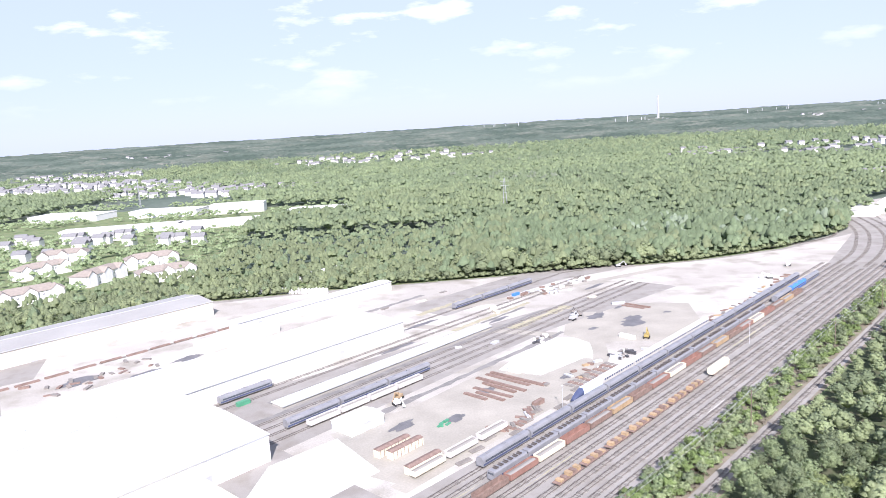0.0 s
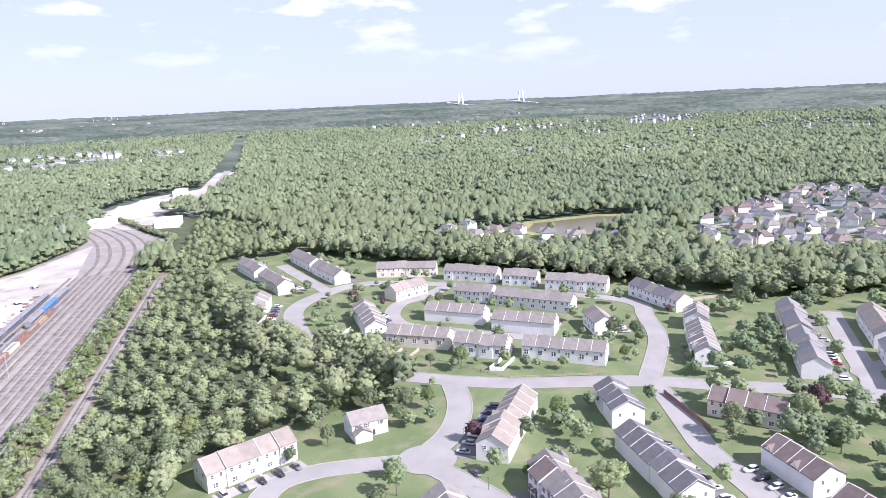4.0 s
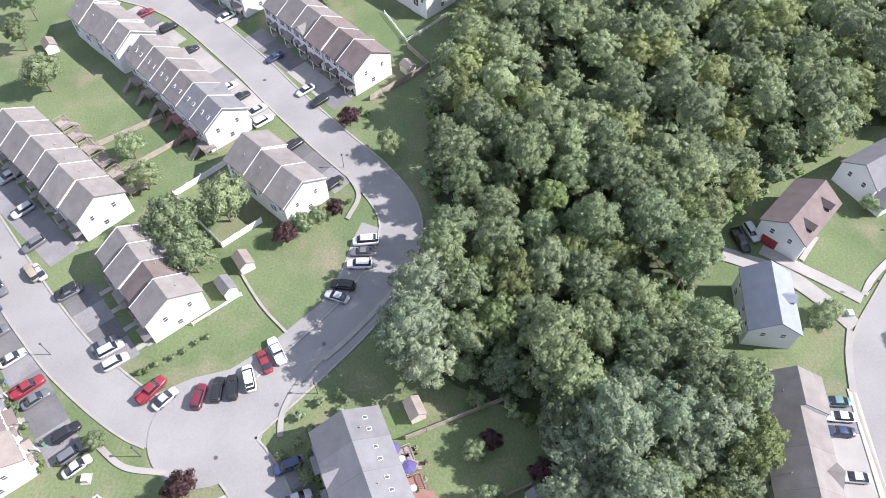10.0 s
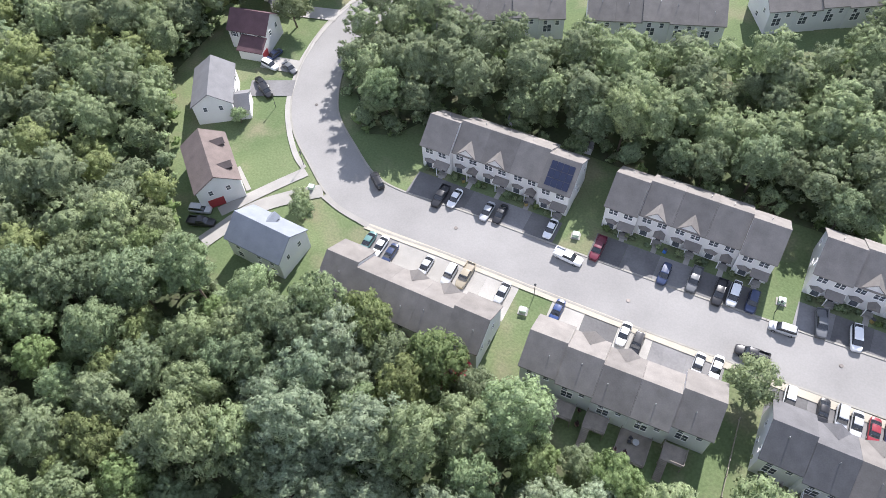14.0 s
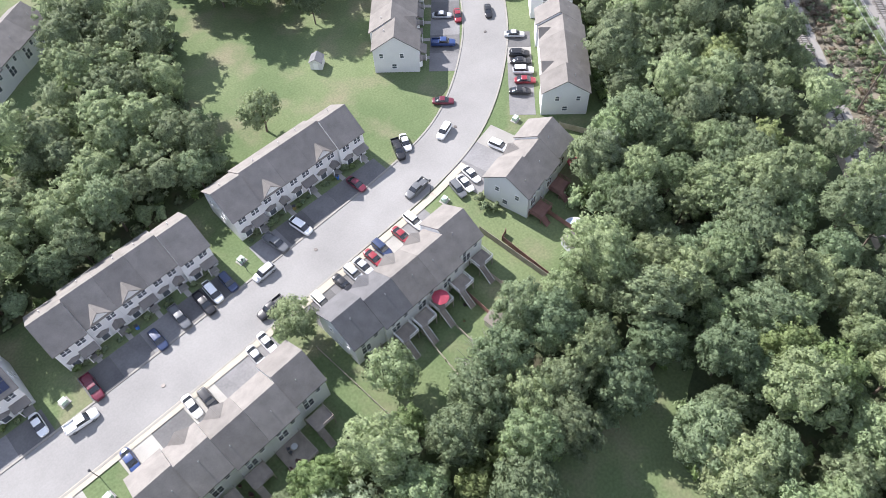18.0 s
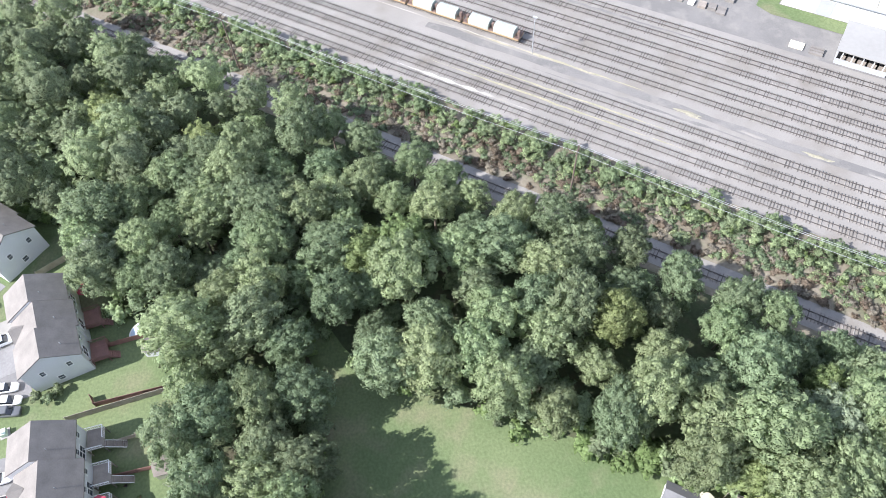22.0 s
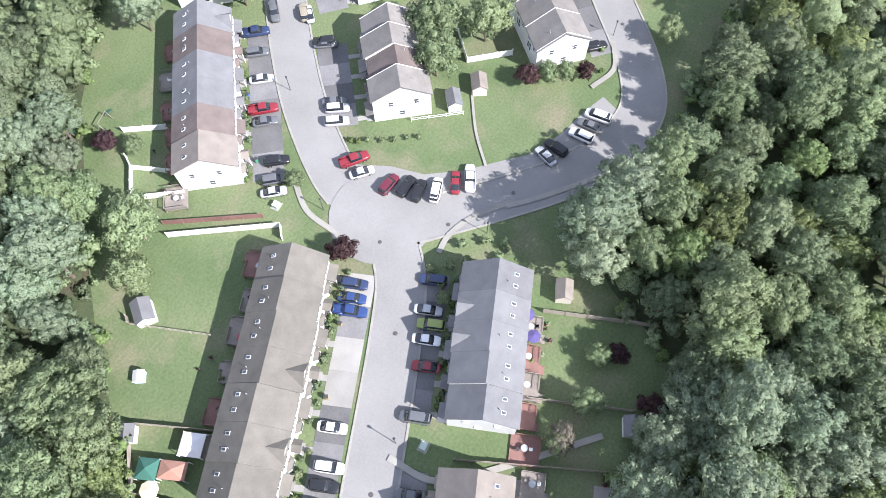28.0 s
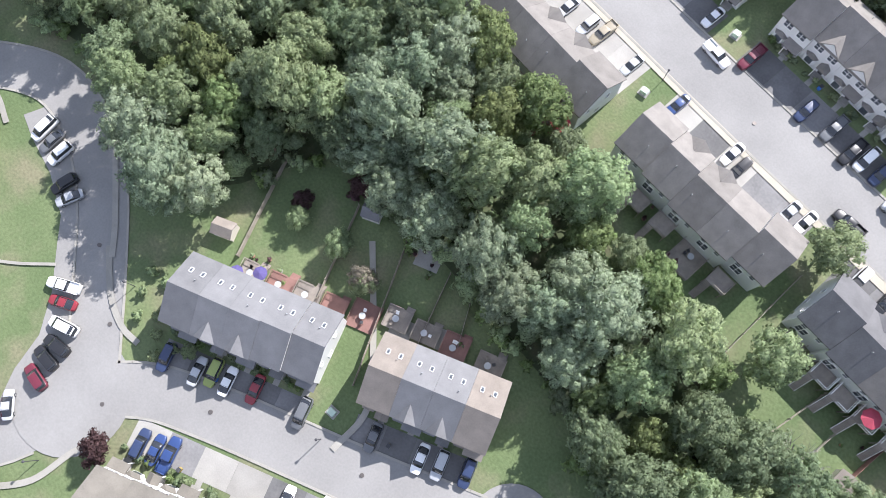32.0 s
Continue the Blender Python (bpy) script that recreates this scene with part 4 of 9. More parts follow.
def cottage(x, y, turn, w=12.0, d=9.0, eave=5.4, ridge=8.4, siding="white", roof="taupe", garage=True, detail=1, label=None, dormers=0, hipped=False):
    """A detached house with its ridge along its own x axis and its front at +y."""
    ob = thing("detached_house", pose(x, y, 0, 0, 0, turn), label or f"{siding} sided detached house with a {roof} shingle roof", "house", "detached houses")
    h = d / 2
    FOOT.append((x, y, 9.5))
    walls = Shape().extrude_x([(-h, 0), (h, 0), (h, eave), (0, ridge), (-h, eave)], -w / 2, w / 2)
    r = Shape()
    if hipped:
        walls = Shape().box(-w / 2, -h, 0, w / 2, h, eave)
        e, q = 0.4, w / 2 - h * 0.75
        for z in (0.0, 0.2):
            c0, c1, c2, c3 = (-w / 2 - e, -h - e, eave - 0.2 + z), (w / 2 + e, -h - e, eave - 0.2 + z), (w / 2 + e, h + e, eave - 0.2 + z), (-w / 2 - e, h + e, eave - 0.2 + z)
            r.poly(c0, c1, (q, 0, ridge + z), (-q, 0, ridge + z)).poly(c2, c3, (-q, 0, ridge + z), (q, 0, ridge + z)).poly(c1, c2, (q, 0, ridge + z)).poly(c3, c0, (-q, 0, ridge + z))
        for sg in (-1, 1):
            x_, zt = sg * w * 0.24, ridge - 0.7
            walls.poly((x_ - 2.2, sg * (h + 0.6), 0), (x_ + 2.2, sg * (h + 0.6), 0), (x_ + 2.2, sg * (h + 0.6), eave), (x_, sg * (h + 0.6), zt), (x_ - 2.2, sg * (h + 0.6), eave))
            walls.box(x_ - 2.2, min(0, sg * (h + 0.55)), 0, x_ + 2.2, max(0, sg * (h + 0.55)), eave)
            for k in (-1, 1):
                r.poly((x_ + k * 2.5, sg * (h + 0.9), eave - 0.25), (x_, sg * (h + 0.9), zt + 0.1), (x_, sg, zt + 0.1), (x_ + k * 2.5, sg * (h * 0.6), eave - 0.25))
    else:
        gable_roof(r, -w / 2 - 0.3, w / 2 + 0.3, -h, h, eave, ridge)
    gw, g = (walls, r) if detail == 0 else (Shape(), Shape())
    if garage:
        gw.box(w / 2 - 6, h, 0, w / 2, h + 3.2, 2.9).poly((w / 2 - 6, h + 3.2, 2.9), (w / 2, h + 3.2, 2.9), (w / 2 - 3, h + 3.2, 4.7))
        for sg in (-1, 1):
            cx = w / 2 - 3
            g.poly((cx + sg * 3.3, h - 0.5, 2.75), (cx, h - 0.5, 4.7), (cx, h + 3.5, 4.7), (cx + sg * 3.3, h + 3.5, 2.75))
            g.poly((cx + sg * 3.3, h - 0.5, 2.93), (cx, h - 0.5, 4.9), (cx, h + 3.5, 4.9), (cx + sg * 3.3, h + 3.5, 2.93))
    part("wall", walls, SIDING[siding], ob)
    part("roof", r, ROOF[roof], ob)
    if garage and detail >= 1:
        part("garage_wall", gw, SIDING[siding], ob)
        part("garage_roof", g, ROOF[roof], ob)
        if detail >= 1:
            part("garage_door", shared("garage_door", lambda: Shape().box(-2.4, 0, 0.05, 2.4, 0.06, 2.25).mesh("garage_door", WHITE)), None, ob, at=pose(w / 2 - 3, h + 3.2, 0))
    for k in range(dormers):
        dx = -w / 2 + w * (k + 0.5) / dormers
        s = Shape()
        zb, yb = eave + 0.5, h - 0.6
        s.poly((dx - 0.8, yb, zb), (dx + 0.8, yb, zb), (dx + 0.8, yb, zb + 1.2), (dx, yb, zb + 1.9), (dx - 0.8, yb, zb + 1.2))
        part("dormer", s, SIDING[siding], ob)
        t = Shape()
        for sg in (-1, 1):
            t.poly((dx + sg * 1.05, yb + 0.25, zb + 1.05), (dx, yb + 0.25, zb + 2.0), (dx, yb - 2.6, zb + 2.0), (dx + sg * 1.05, yb - 1.9, zb + 1.05))
        part("dormer_roof", t, ROOF[roof], ob)
    if detail == 0 and math.hypot(x, y) < 500:
        for k in (-0.32, 0.32):
            for z in (eave - 1.3, 1.8):
                window(ob, w * k * 1.05, h + 0.02, z, 1.2, 1.4, 0)
                window(ob, w * k * 1.05, -h - 0.02, z, 1.2, 1.4, 180)
    if detail >= 1:
        for k in (-0.3, 0.1, 0.35):
            window(ob, w * k, h + 0.02, eave - 1.2, 0.9, 1.3, 0, detail >= 2)
            window(ob, w * k, -h - 0.02, eave - 1.2, 0.9, 1.3, 180)
            window(ob, w * k, -h - 0.02, 1.7, 1.2, 1.4, 180)
        for sg, t in ((-1, 90), (1, -90)):
            for yy in (-h * 0.4, h * 0.4):
                window(ob, sg * (w / 2 + 0.01), yy, eave - 1.2, 0.8, 1.2, t)
        part("door", shared("door", lambda: None), None, ob, "dark panelled front door", at=pose(-w * 0.1, h + 0.02, 0.2))
    return ob


GREY5 = ("grey", "grey", "grey", "grey", "grey")
town_row((24.7, 48.6), (-10.7, 29.8), 7, roofs=("umber",), trim=False, skylights=True, gables=(3, 5), seed=1, steps=(0, 0.6, 1.2, 1.2, 0.6, 0.6, 0), label="row of seven white townhouses with taupe roofs and rear skylights")
town_row((53.5, 97.5), (27.3, 72.1), 6, roofs=("grey", "brown", "grey", "grey", "brown", "tan"), trim=False, skylights=True, gables=(0,), seed=2, label="row of six white townhouses with grey and brown roofs")
town_row((19.7, 7.9), (41.9, 19.5), 5, roofs=GREY5, skylights=True, gables=(2, 3), trim=False, seed=3, steps=(0, 0.6, 1, 1, 1), label="row of five townhouses under grey shingle roofs")
town_row((-4.1, -5.2), (13.2, 4.3), 4, roofs=("tan", "grey", "grey", "tan"), skylights=True, gables=(1, 2), trim=False, seed=4, label="row of four townhouses with tan and grey roofs")
ROWN = dict(trim=False, front=False, siding="grey", slide=1.0, depth=9.8)
town_row((55.2, -50.4), (23.6, -50.6), 5, gables=(2, 3), seed=5, steps=(1, 0, 0, 0, 0.6), stagger=0.8, **ROWN)
town_row((16.5, -51.5), (-14.5, -53.0), 5, gables=(1, 2), seed=6, steps=(1, 0.5, 0, 0, 1), stagger=1.0, **ROWN)
town_row((-21.5, -54.0), (-52.6, -54.7), 5, roofs=("dark", "dark", "taupe", "taupe", "taupe"), gables=(1, 2, 3), seed=7, steps=(0.7, 0, 0, 0, 1.2), stagger=1.0, **ROWN)
town_row((-63.9, -55.2), (-80.9, -58.9), 3, gables=(1,), seed=8, steps=(0.6, 0, 1), **ROWN)
town_row((-91.3, -63.6), (-110.5, -83.0), 5, gables=(1, 3), seed=9, steps=(1, 0, 0, 0, 1), **ROWN)
town_row((-113.5, -87.0), (-135.0, -110.0), 5, gables=(2,), seed=10, **ROWN)
ROWE = dict(back=False, depth=10.3, eave=6.1, ridge=9.8, trim=False, steps=(1, 0, 0, 0, 1), slide=1.0, paired=True)
town_row((22.4, -89.9), (54.2, -89.5), 5, gables=(2, 3), seed=11, stagger=1.2, label="row of five cream townhouses, one roof with solar panels", **ROWE)
town_row((-15.7, -91.0), (15.4, -90.6), 5, gables=(2, 3), seed=12, stagger=1.0, **ROWE)
town_row((-53.8, -92.1), (-22.0, -92.0), 5, gables=(1, 3), seed=13, stagger=0.8, **ROWE)
town_row((-95.7, -122.7), (-74.0, -100.4), 5, seed=14, gables=(1, 3), stagger=1.0, **ROWE)
town_row((72.6, -124.3), (45.5, -137.4), 5, trim=False, seed=15, front=False, siding="grey")
town_row((40.0, -139.5), (11.0, -150.0), 5, trim=False, seed=16, front=False, siding="grey")
town_row((4.0, -158.0), (-22.0, -174.0), 5, trim=False, seed=27, front=False, siding="grey")
town_row((20.0, -197.0), (48.0, -183.0), 5, trim=False, seed=28, detail=1)
town_row((127.2, 27.6), (151.1, 54.6), 6, gables=(3,), roofs=("brown", "brown", "brown", "taupe", "taupe", "taupe"), seed=17)
town_row((129.0, 81.6), (106.4, 56.4), 6, roofs=("taupe", "taupe", "taupe", "taupe", "grey", "grey"), gables=(1, 4), skylights=True, seed=18)
town_row((143.3, 101.5), (130.2, 84.6), 4, roofs=("taupe",), seed=19)
town_row((99.1, 50.3), (87.6, 35.4), 3, roofs=("taupe",), seed=20)
town_row((153.9, 61.0), (170.3, 82.4), 4, roofs=("taupe", "brown"), seed=21)
town_row((171.8, 32.7), (156.8, 14.6), 4, roofs=("dark",), seed=22)
town_row((81.0, 74.5), (102.7, 102.7), 6, roofs=("taupe",), seed=23)
town_row((59.9, 52.9), (74.0, 67.3), 4, roofs=("taupe", "brown", "taupe", "taupe"), seed=24)
town_row((80.0, 124.5), (58.5, 103.5), 5, roofs=("grey", "brown", "brown", "grey"), seed=25)
town_row((147.4, 164.4), (118.8, 172.5), 5, roofs=("tan",), seed=26, detail=1)

# terraces farther off
FARROWS = (((174.6, 103.0), (214.4, 112.7), 7, "tan"), ((174.5, 84.7), (155.9, 65.3), 4, "taupe"), ((234.4, 88.2), (217.1, 74.7), 4, "dark"), ((205.3, 69.6), (178.6, 41.8), 7, "dark"),
    ((203.2, 12.7), (216.7, 28.3), 4, "brown"), ((184.7, -6.0), (195.9, 8.1), 3, "brown"), ((284.4, 64.1), (319.6, 77.4), 7, "taupe"), ((328, 80), (345, 84), 3, "taupe"))
MIDROWS = (((370.8, 47.6), (333, 37.0), 6, "grey"), ((328, 36), (289.7, 25.4), 6, "grey"), ((376.9, 13.2), (338, 3.6), 6, "tan"), ((332, 2.0), (292.1, -7.6), 6, "grey"),
    ((323.6, 387.8), (308, 353), 5, "taupe"), ((305, 346), (289.3, 311.6), 5, "taupe"), ((360.0, 372.9), (342, 336), 5, "taupe"), ((339, 331), (322.5, 295.7), 5, "taupe"),
    ((264.0, 306.0), (237.4, 285.1), 5, "taupe"), ((275.7, 240.3), (249.7, 209.7), 6, "taupe"), ((349.1, 288.4), (367.1, 254.1), 6, "taupe"), ((363.1, 243.6), (369.6, 209.4), 6, "taupe"))
MIDROWS2 = (((367.2, 203.8), (371.5, 183.4), 4, "taupe"), ((368.6, 176.1), (375.3, 141.2), 6, "taupe"), ((376.7, 125.6), (356.0, 93.0), 6, "dark"), ((305.5, 244.4), (328.9, 239.2), 4, "tan"),
    ((288.3, 206.1), (295.1, 175.0), 5, "taupe"), ((327.7, 186.8), (332.5, 143.8), 7, "taupe"), ((326.9, 212.1), (329.9, 190.5), 4, "taupe"), ((290.2, 167.4), (296.6, 137.0), 5, "taupe"),
    ((249.2, 200.8), (257.0, 171.7), 5, "taupe"), ((252.9, 165.7), (258.5, 142.4), 4, "taupe"), ((263.6, 137.2), (271.3, 102.2), 6, "taupe"), ((317.8, 127.0), (303.3, 115.1), 3, "tan"),
    ((386.1, -34.3), (362, -41), 4, "tan"), ((358, -42), (336.3, -47.9), 4, "taupe"), ((326.9, -50.6), (305.3, -57.5), 4, "taupe"), ((504.2, -61.1), (470, -52), 5, "grey"), ((464, -50), (432, -42), 5, "grey"), ((426, -40), (405.6, -34.4), 3, "grey"))
for i, (a, b, n, r) in enumerate(FARROWS):
    town_row(a, b, n, roofs=(r,), seed=40 + i, detail=1, back=i > 3, front=i < 4 or i > 5, gables=(1, 3), stagger=0.9)
for i, (a, b, n, r) in enumerate(MIDROWS + MIDROWS2):
    town_row(a, b, n, roofs=(r, r, "taupe"), seed=60 + i, detail=1 if a[0] < 300 else 0, back=a[0] < 270, gables=((1, 4), (0, 2, 3), (2,))[i % 3], stagger=0.9, siding="beige" if i % 5 == 0 else "white")
town_row((243.8, 29.3), (244.5, 53.6), 4, roofs=("brown",), seed=98, detail=1, siding="beige")

# detached houses
h1 = cottage(91.4, -60.9, 141, 14, 9, siding="grey", roof="brown", detail=2, dormers=2, garage=False, label="grey cottage with brown shingle roof, dormers and a red garage door")
part("garage_door", Shape().box(7.0, -3.0, 0.05, 7.08, 0.2, 2.3), REDDOOR, h1, "red garage door")
cottage(105.4, -79.6, 125, 12.5, 8.6, siding="white", roof="grey", detail=2)
cottage(70.3, -51.2, 178, 12.5, 8.5, siding="grey", roof="blue", detail=2, garage=False, dormers=1, label="grey house under a blue-grey shingle roof")
# narrow houses with a garage wing along the bend
for x, y, turn, roof_, door in ((110.6, -101.6, 11, "maroon", REDDOOR), (114.6, -119.6, 13, "dark", WHITE), (117.0, -138.5, 16, "grey", WHITE)):
    h2 = cottage(x, y, turn, 9.8, 7.8, siding="white", roof=roof_, detail=2, garage=False, label=f"white narrow detached house with a {roof_} shingle roof and garage wing")
    part("garage_wall", Shape().extrude_x([(3.92, 0), (7.4, 0), (7.4, 2.8), (3.92, 4.3)], -4.9, 1.2), SIDING["white"], h2)
    part("garage_roof", Shape().extrude_x([(3.92, 4.32), (7.8, 2.66), (7.8, 2.86), (3.92, 4.52)], -5.2, 1.5), ROOF[roof_], h2)
    part("garage_door", Shape().box(-4.97, 4.6, 0.05, -4.9, 7.0, 2.2), door, h2, "garage door")
cottage(172, 152, 150, 13, 9, siding="white", roof="taupe", detail=2)
NEARHOMES = ((241.5, -17.3, 90, "blue", "white"), (236.3, -34.4, 95, "tan", "beige"), (240.7, -52.9, 90, "tan", "beige"), (241.8, -67.8, 90, "tan", "white"), (246.8, -110.7, 60, "brown", "white"), (246.4, -125.8, 85, "grey", "white"), (248.5, -143.0, 90, "grey", "white"),
    (311.6, -99.0, 270, "taupe", "white"), (310.9, -114.8, 270, "taupe", "white"), (311.0, -132.5, 265, "grey", "white"), (310.3, -149.8, 275, "taupe", "white"), (309.6, -167.4, 270, "taupe", "white"), (320.8, -185.5, 240, "taupe", "white"))
NEARHOMES2 = ((351.5, -111.9, 90, "grey", "white"), (353.6, -128.8, 90, "taupe", "grey"), (360.8, -147.3, 85, "taupe", "grey"), (363.9, -166.4, 95, "taupe", "grey"), (349.5, -190.0, 60, "grey", "white"), (360.0, -83.7, 200, "grey", "white"), (413.9, -109.2, 90, "taupe", "white"), (413.8, -130.8, 90, "grey", "white"), (411.0, -153.1, 90, "tan", "white"), (428.1, -167.7, 60, "grey", "white"), (458.0, -116.7, 90, "taupe", "grey"), (420.2, -76.7, 10, "grey", "white"), (388.2, -74.2, 20, "brown", "white"))
for x, y, t, r, s in NEARHOMES + NEARHOMES2:
    cottage(x, y, t + 180, 11.5, 8.5, siding=s, roof=r, detail=1 if x < 330 else 0, garage=False)
homes = random.Random(5)
SUBURB_FAR = [(466, 95), (525, 150), (635, 143), (838, 91), (860, -100), (760, -100), (640, 0), (531, -20)]
SUBURB_EAST = [(440, -85), (540, -75), (640, -125), (752, -178), (886, -264), (800, -262), (610, -205), (500, -188), (430, -185)]
SUBURB_POND = [(430, 330), (530, 325), (535, 285), (520, 185), (470, 160), (430, 200), (440, 270)]
placed = []
for poly, count, gap in ((SUBURB_FAR, 95, 19), (SUBURB_EAST, 46, 22), (SUBURB_POND, 18, 20)):
    xs, ys = [p[0] for p in poly], [p[1] for p in poly]
    tries = 0
    while count and tries < 5000:
        tries += 1
        x, y = homes.uniform(min(xs), max(xs)), homes.uniform(min(ys), max(ys))
        if inside(x, y, poly) and off_road(x, y, 5) and all(math.hypot(x - q[0], y - q[1]) > gap for q in placed):
            placed.append((x, y))
            count -= 1
            cottage(x, y, homes.choice((0, 90, 40, 130)) + homes.uniform(-10, 10), 13, 11, 5.6, 9.2, siding=homes.choice(("white", "white", "beige", "grey")), roof=homes.choice(("taupe", "grey", "brown", "dark")), detail=0, garage=homes.random() < 0.6, hipped=True)


# ---- trees ----
def ico():
    t = (1 + 5 ** 0.5) / 2
    v = np.array([(-1, t, 0), (1, t, 0), (-1, -t, 0), (1, -t, 0), (0, -1, t), (0, 1, t), (0, -1, -t), (0, 1, -t), (t, 0, -1), (t, 0, 1), (-t, 0, -1), (-t, 0, 1)], dtype=float)
    v /= np.linalg.norm(v[0])
    f = np.array([(0, 11, 5), (0, 5, 1), (0, 1, 7), (0, 7, 10), (0, 10, 11), (1, 5, 9), (5, 11, 4), (11, 10, 2), (10, 7, 6), (7, 1, 8), (3, 9, 4), (3, 4, 2), (3, 2, 6), (3, 6, 8), (3, 8, 9), (4, 9, 5), (2, 4, 11), (6, 2, 10), (8, 6, 7), (9, 8, 1)])
    return v, f


ICO_V, ICO_F = ico()


def unit(a):
    return a / np.maximum(np.linalg.norm(a, axis=1), 1e-6)[:, None]


OCT_V = np.array([(1, 0, 0), (0, 1, 0), (-1, 0, 0), (0, -1, 0), (0, 0, 1), (0, 0, -0.8)], dtype=float)
OCT_F = np.array([(0, 1, 4), (1, 2, 4), (2, 3, 4), (3, 0, 4), (1, 0, 5), (2, 1, 5), (3, 2, 5), (0, 3, 5)])


def crown_arrays(rng, radius, low, top, lobes, leaves, size, squash=0.85, jitter=0.5, core=0.7, lobe=(0.2, 0.44), fine=False, shag=0.3):
    """A crown: an inner mass, billowing lobes round it and loose leaf sprays over each lobe. Returns vertices and triangles."""
    zc, hz = (low + top) / 2, (top - low) / 2
    lump_v, lump_f = (ICO_V, ICO_F) if fine else (OCT_V, OCT_F)
    vs = [ICO_V * rng.uniform(0.8, 1.1, (12, 1)) * np.array([radius * core, radius * core, hz * core]) + np.array([0, 0, zc])]
    vs[0] = np.hstack([vs[0], ICO_V])
    fs, k = [ICO_F], 12
    for i in range(lobes):
        g = i * 2.39996 + rng.uniform(-0.5, 0.5)
        u = (i + 0.5) / lobes
        el = math.asin(np.clip(1 - 1.45 * u, -1, 1))
        lr = radius * rng.uniform(*lobe)
        rr = rng.uniform(0.86, 1.1) - lr / radius
        c = np.array([radius * rr * math.cos(el) * math.cos(g), radius * rr * math.cos(el) * math.sin(g), zc + hz * rr * math.sin(el) * 1.05])
        out = unit((c - np.array([0, 0, zc - hz * 0.35]))[None])[0]
        # the lobe's own rounded mass
        turn = rng.uniform(0, 6.28)
        ct, st = math.cos(turn), math.sin(turn)
        lv = np.stack([lump_v[:, 0] * ct - lump_v[:, 1] * st, lump_v[:, 0] * st + lump_v[:, 1] * ct, lump_v[:, 2]], 1)
        vs.append(np.hstack([c + lv * rng.uniform(0.75, 1.05, (len(lv), 1)) * lr * np.array([1, 1, squash]), unit(0.85 * lv + 0.45 * out + rng.normal(scale=0.18, size=lv.shape))]))
        fs.append(lump_f + k)
        k += len(lv)
        n = max(4, int(leaves * (lr / radius / 0.36) ** 1.5))
        d = rng.normal(size=(n, 3)) + 0.5 * out
        d[:, 2] = np.abs(d[:, 2]) * 1.1 - 0.45
        d = unit(d)
        p = c + d * lr * rng.uniform(0.84, 1.22, (n, 1)) * np.array([1, 1, squash])
        nrm = unit(d + rng.normal(scale=jitter, size=(n, 3)))
        t1 = unit(np.cross(nrm, rng.normal(size=(n, 3))))
        t2 = np.cross(nrm, t1)
        s = size * rng.uniform(0.5, 1.3, (n, 1))
        # sprays are lit as the rounded mass of their lobe, each with a tilt of its own
        soft = unit(0.85 * d + 0.45 * out + rng.normal(scale=shag, size=(n, 3)))
        corner = np.stack([p + t1 * s, p - t1 * s * 0.6 + t2 * s * 0.75, p - t1 * s * 0.5 - t2 * s * 0.7], 1).reshape(-1, 3)
        vs.append(np.hstack([corner, np.repeat(soft, 3, axis=0)]))
        fs.append(np.arange(n)[:, None] * 3 + np.array([[0, 1, 2]]) + k)
        k += 3 * n
    return np.concatenate(vs), np.concatenate(fs)


def trunk_shape(rnd, height, radius, low):
    s = Shape()
    s.tube((0, 0, -0.1), (0.15, 0.1, low), radius, radius * 0.75, 7)
    s.tube((0.15, 0.1, low), (0.1, 0.2, height * 0.72), radius * 0.75, radius * 0.25, 6)
    for i in range(5):
        a = i * 1.3 + rnd.random()
        z = low * (0.9 + 0.12 * i)
        ln = height * 0.24
        s.tube((0.12, 0.1, z), (math.cos(a) * ln, math.sin(a) * ln, z + ln * 0.75), radius * 0.42, radius * 0.1, 5)
    return s


KINDS = {"oak": ("oak", 5.6, 4.5, 16.5), "tall_oak": ("oak", 5.0, 6.0, 19.0), "dark": ("dark", 5.2, 4.0, 15.5), "silver": ("silver", 6.2, 4.0, 17.0), "lime": ("lime", 4.6, 4.0, 14.5), "garden": ("oak", 3.6, 1.6, 7.5), "plum": ("plum", 2.4, 1.0, 4.6), "bare": ("dry", 3.2, 1.5, 8.0)}
LABELS = {"oak": "broad green deciduous tree in full leaf", "tall_oak": "tall green deciduous tree in full leaf", "dark": "dark green deciduous tree in full leaf", "silver": "silvery grey-green maple in full leaf", "lime": "yellow-green young tree in full leaf", "garden": "round green garden tree on a lawn", "plum": "purple-leaved ornamental tree on a lawn", "bare": "pale leafless dead tree behind gardens"}
PROTO = {}
for kind, (leaf, radius, low, top) in KINDS.items():
    for var in range(2):
        rng = np.random.default_rng(len(PROTO) * 7 + 11)
        small = kind in ("garden", "plum", "bare")
        v, f = crown_arrays(rng, radius, low, top, 24 if small else 66, 80 if small else 112, 0.23 if small else 0.32, jitter=0.55, core=0.76, lobe=(0.18, 0.32) if small else (0.1, 0.23), shag=0.48)
        PROTO[kind, var] = (raw("crown", v, f, SPRAY[leaf]), trunk_shape(random.Random(var), top, radius * 0.055, low).mesh("trunk", BARK))


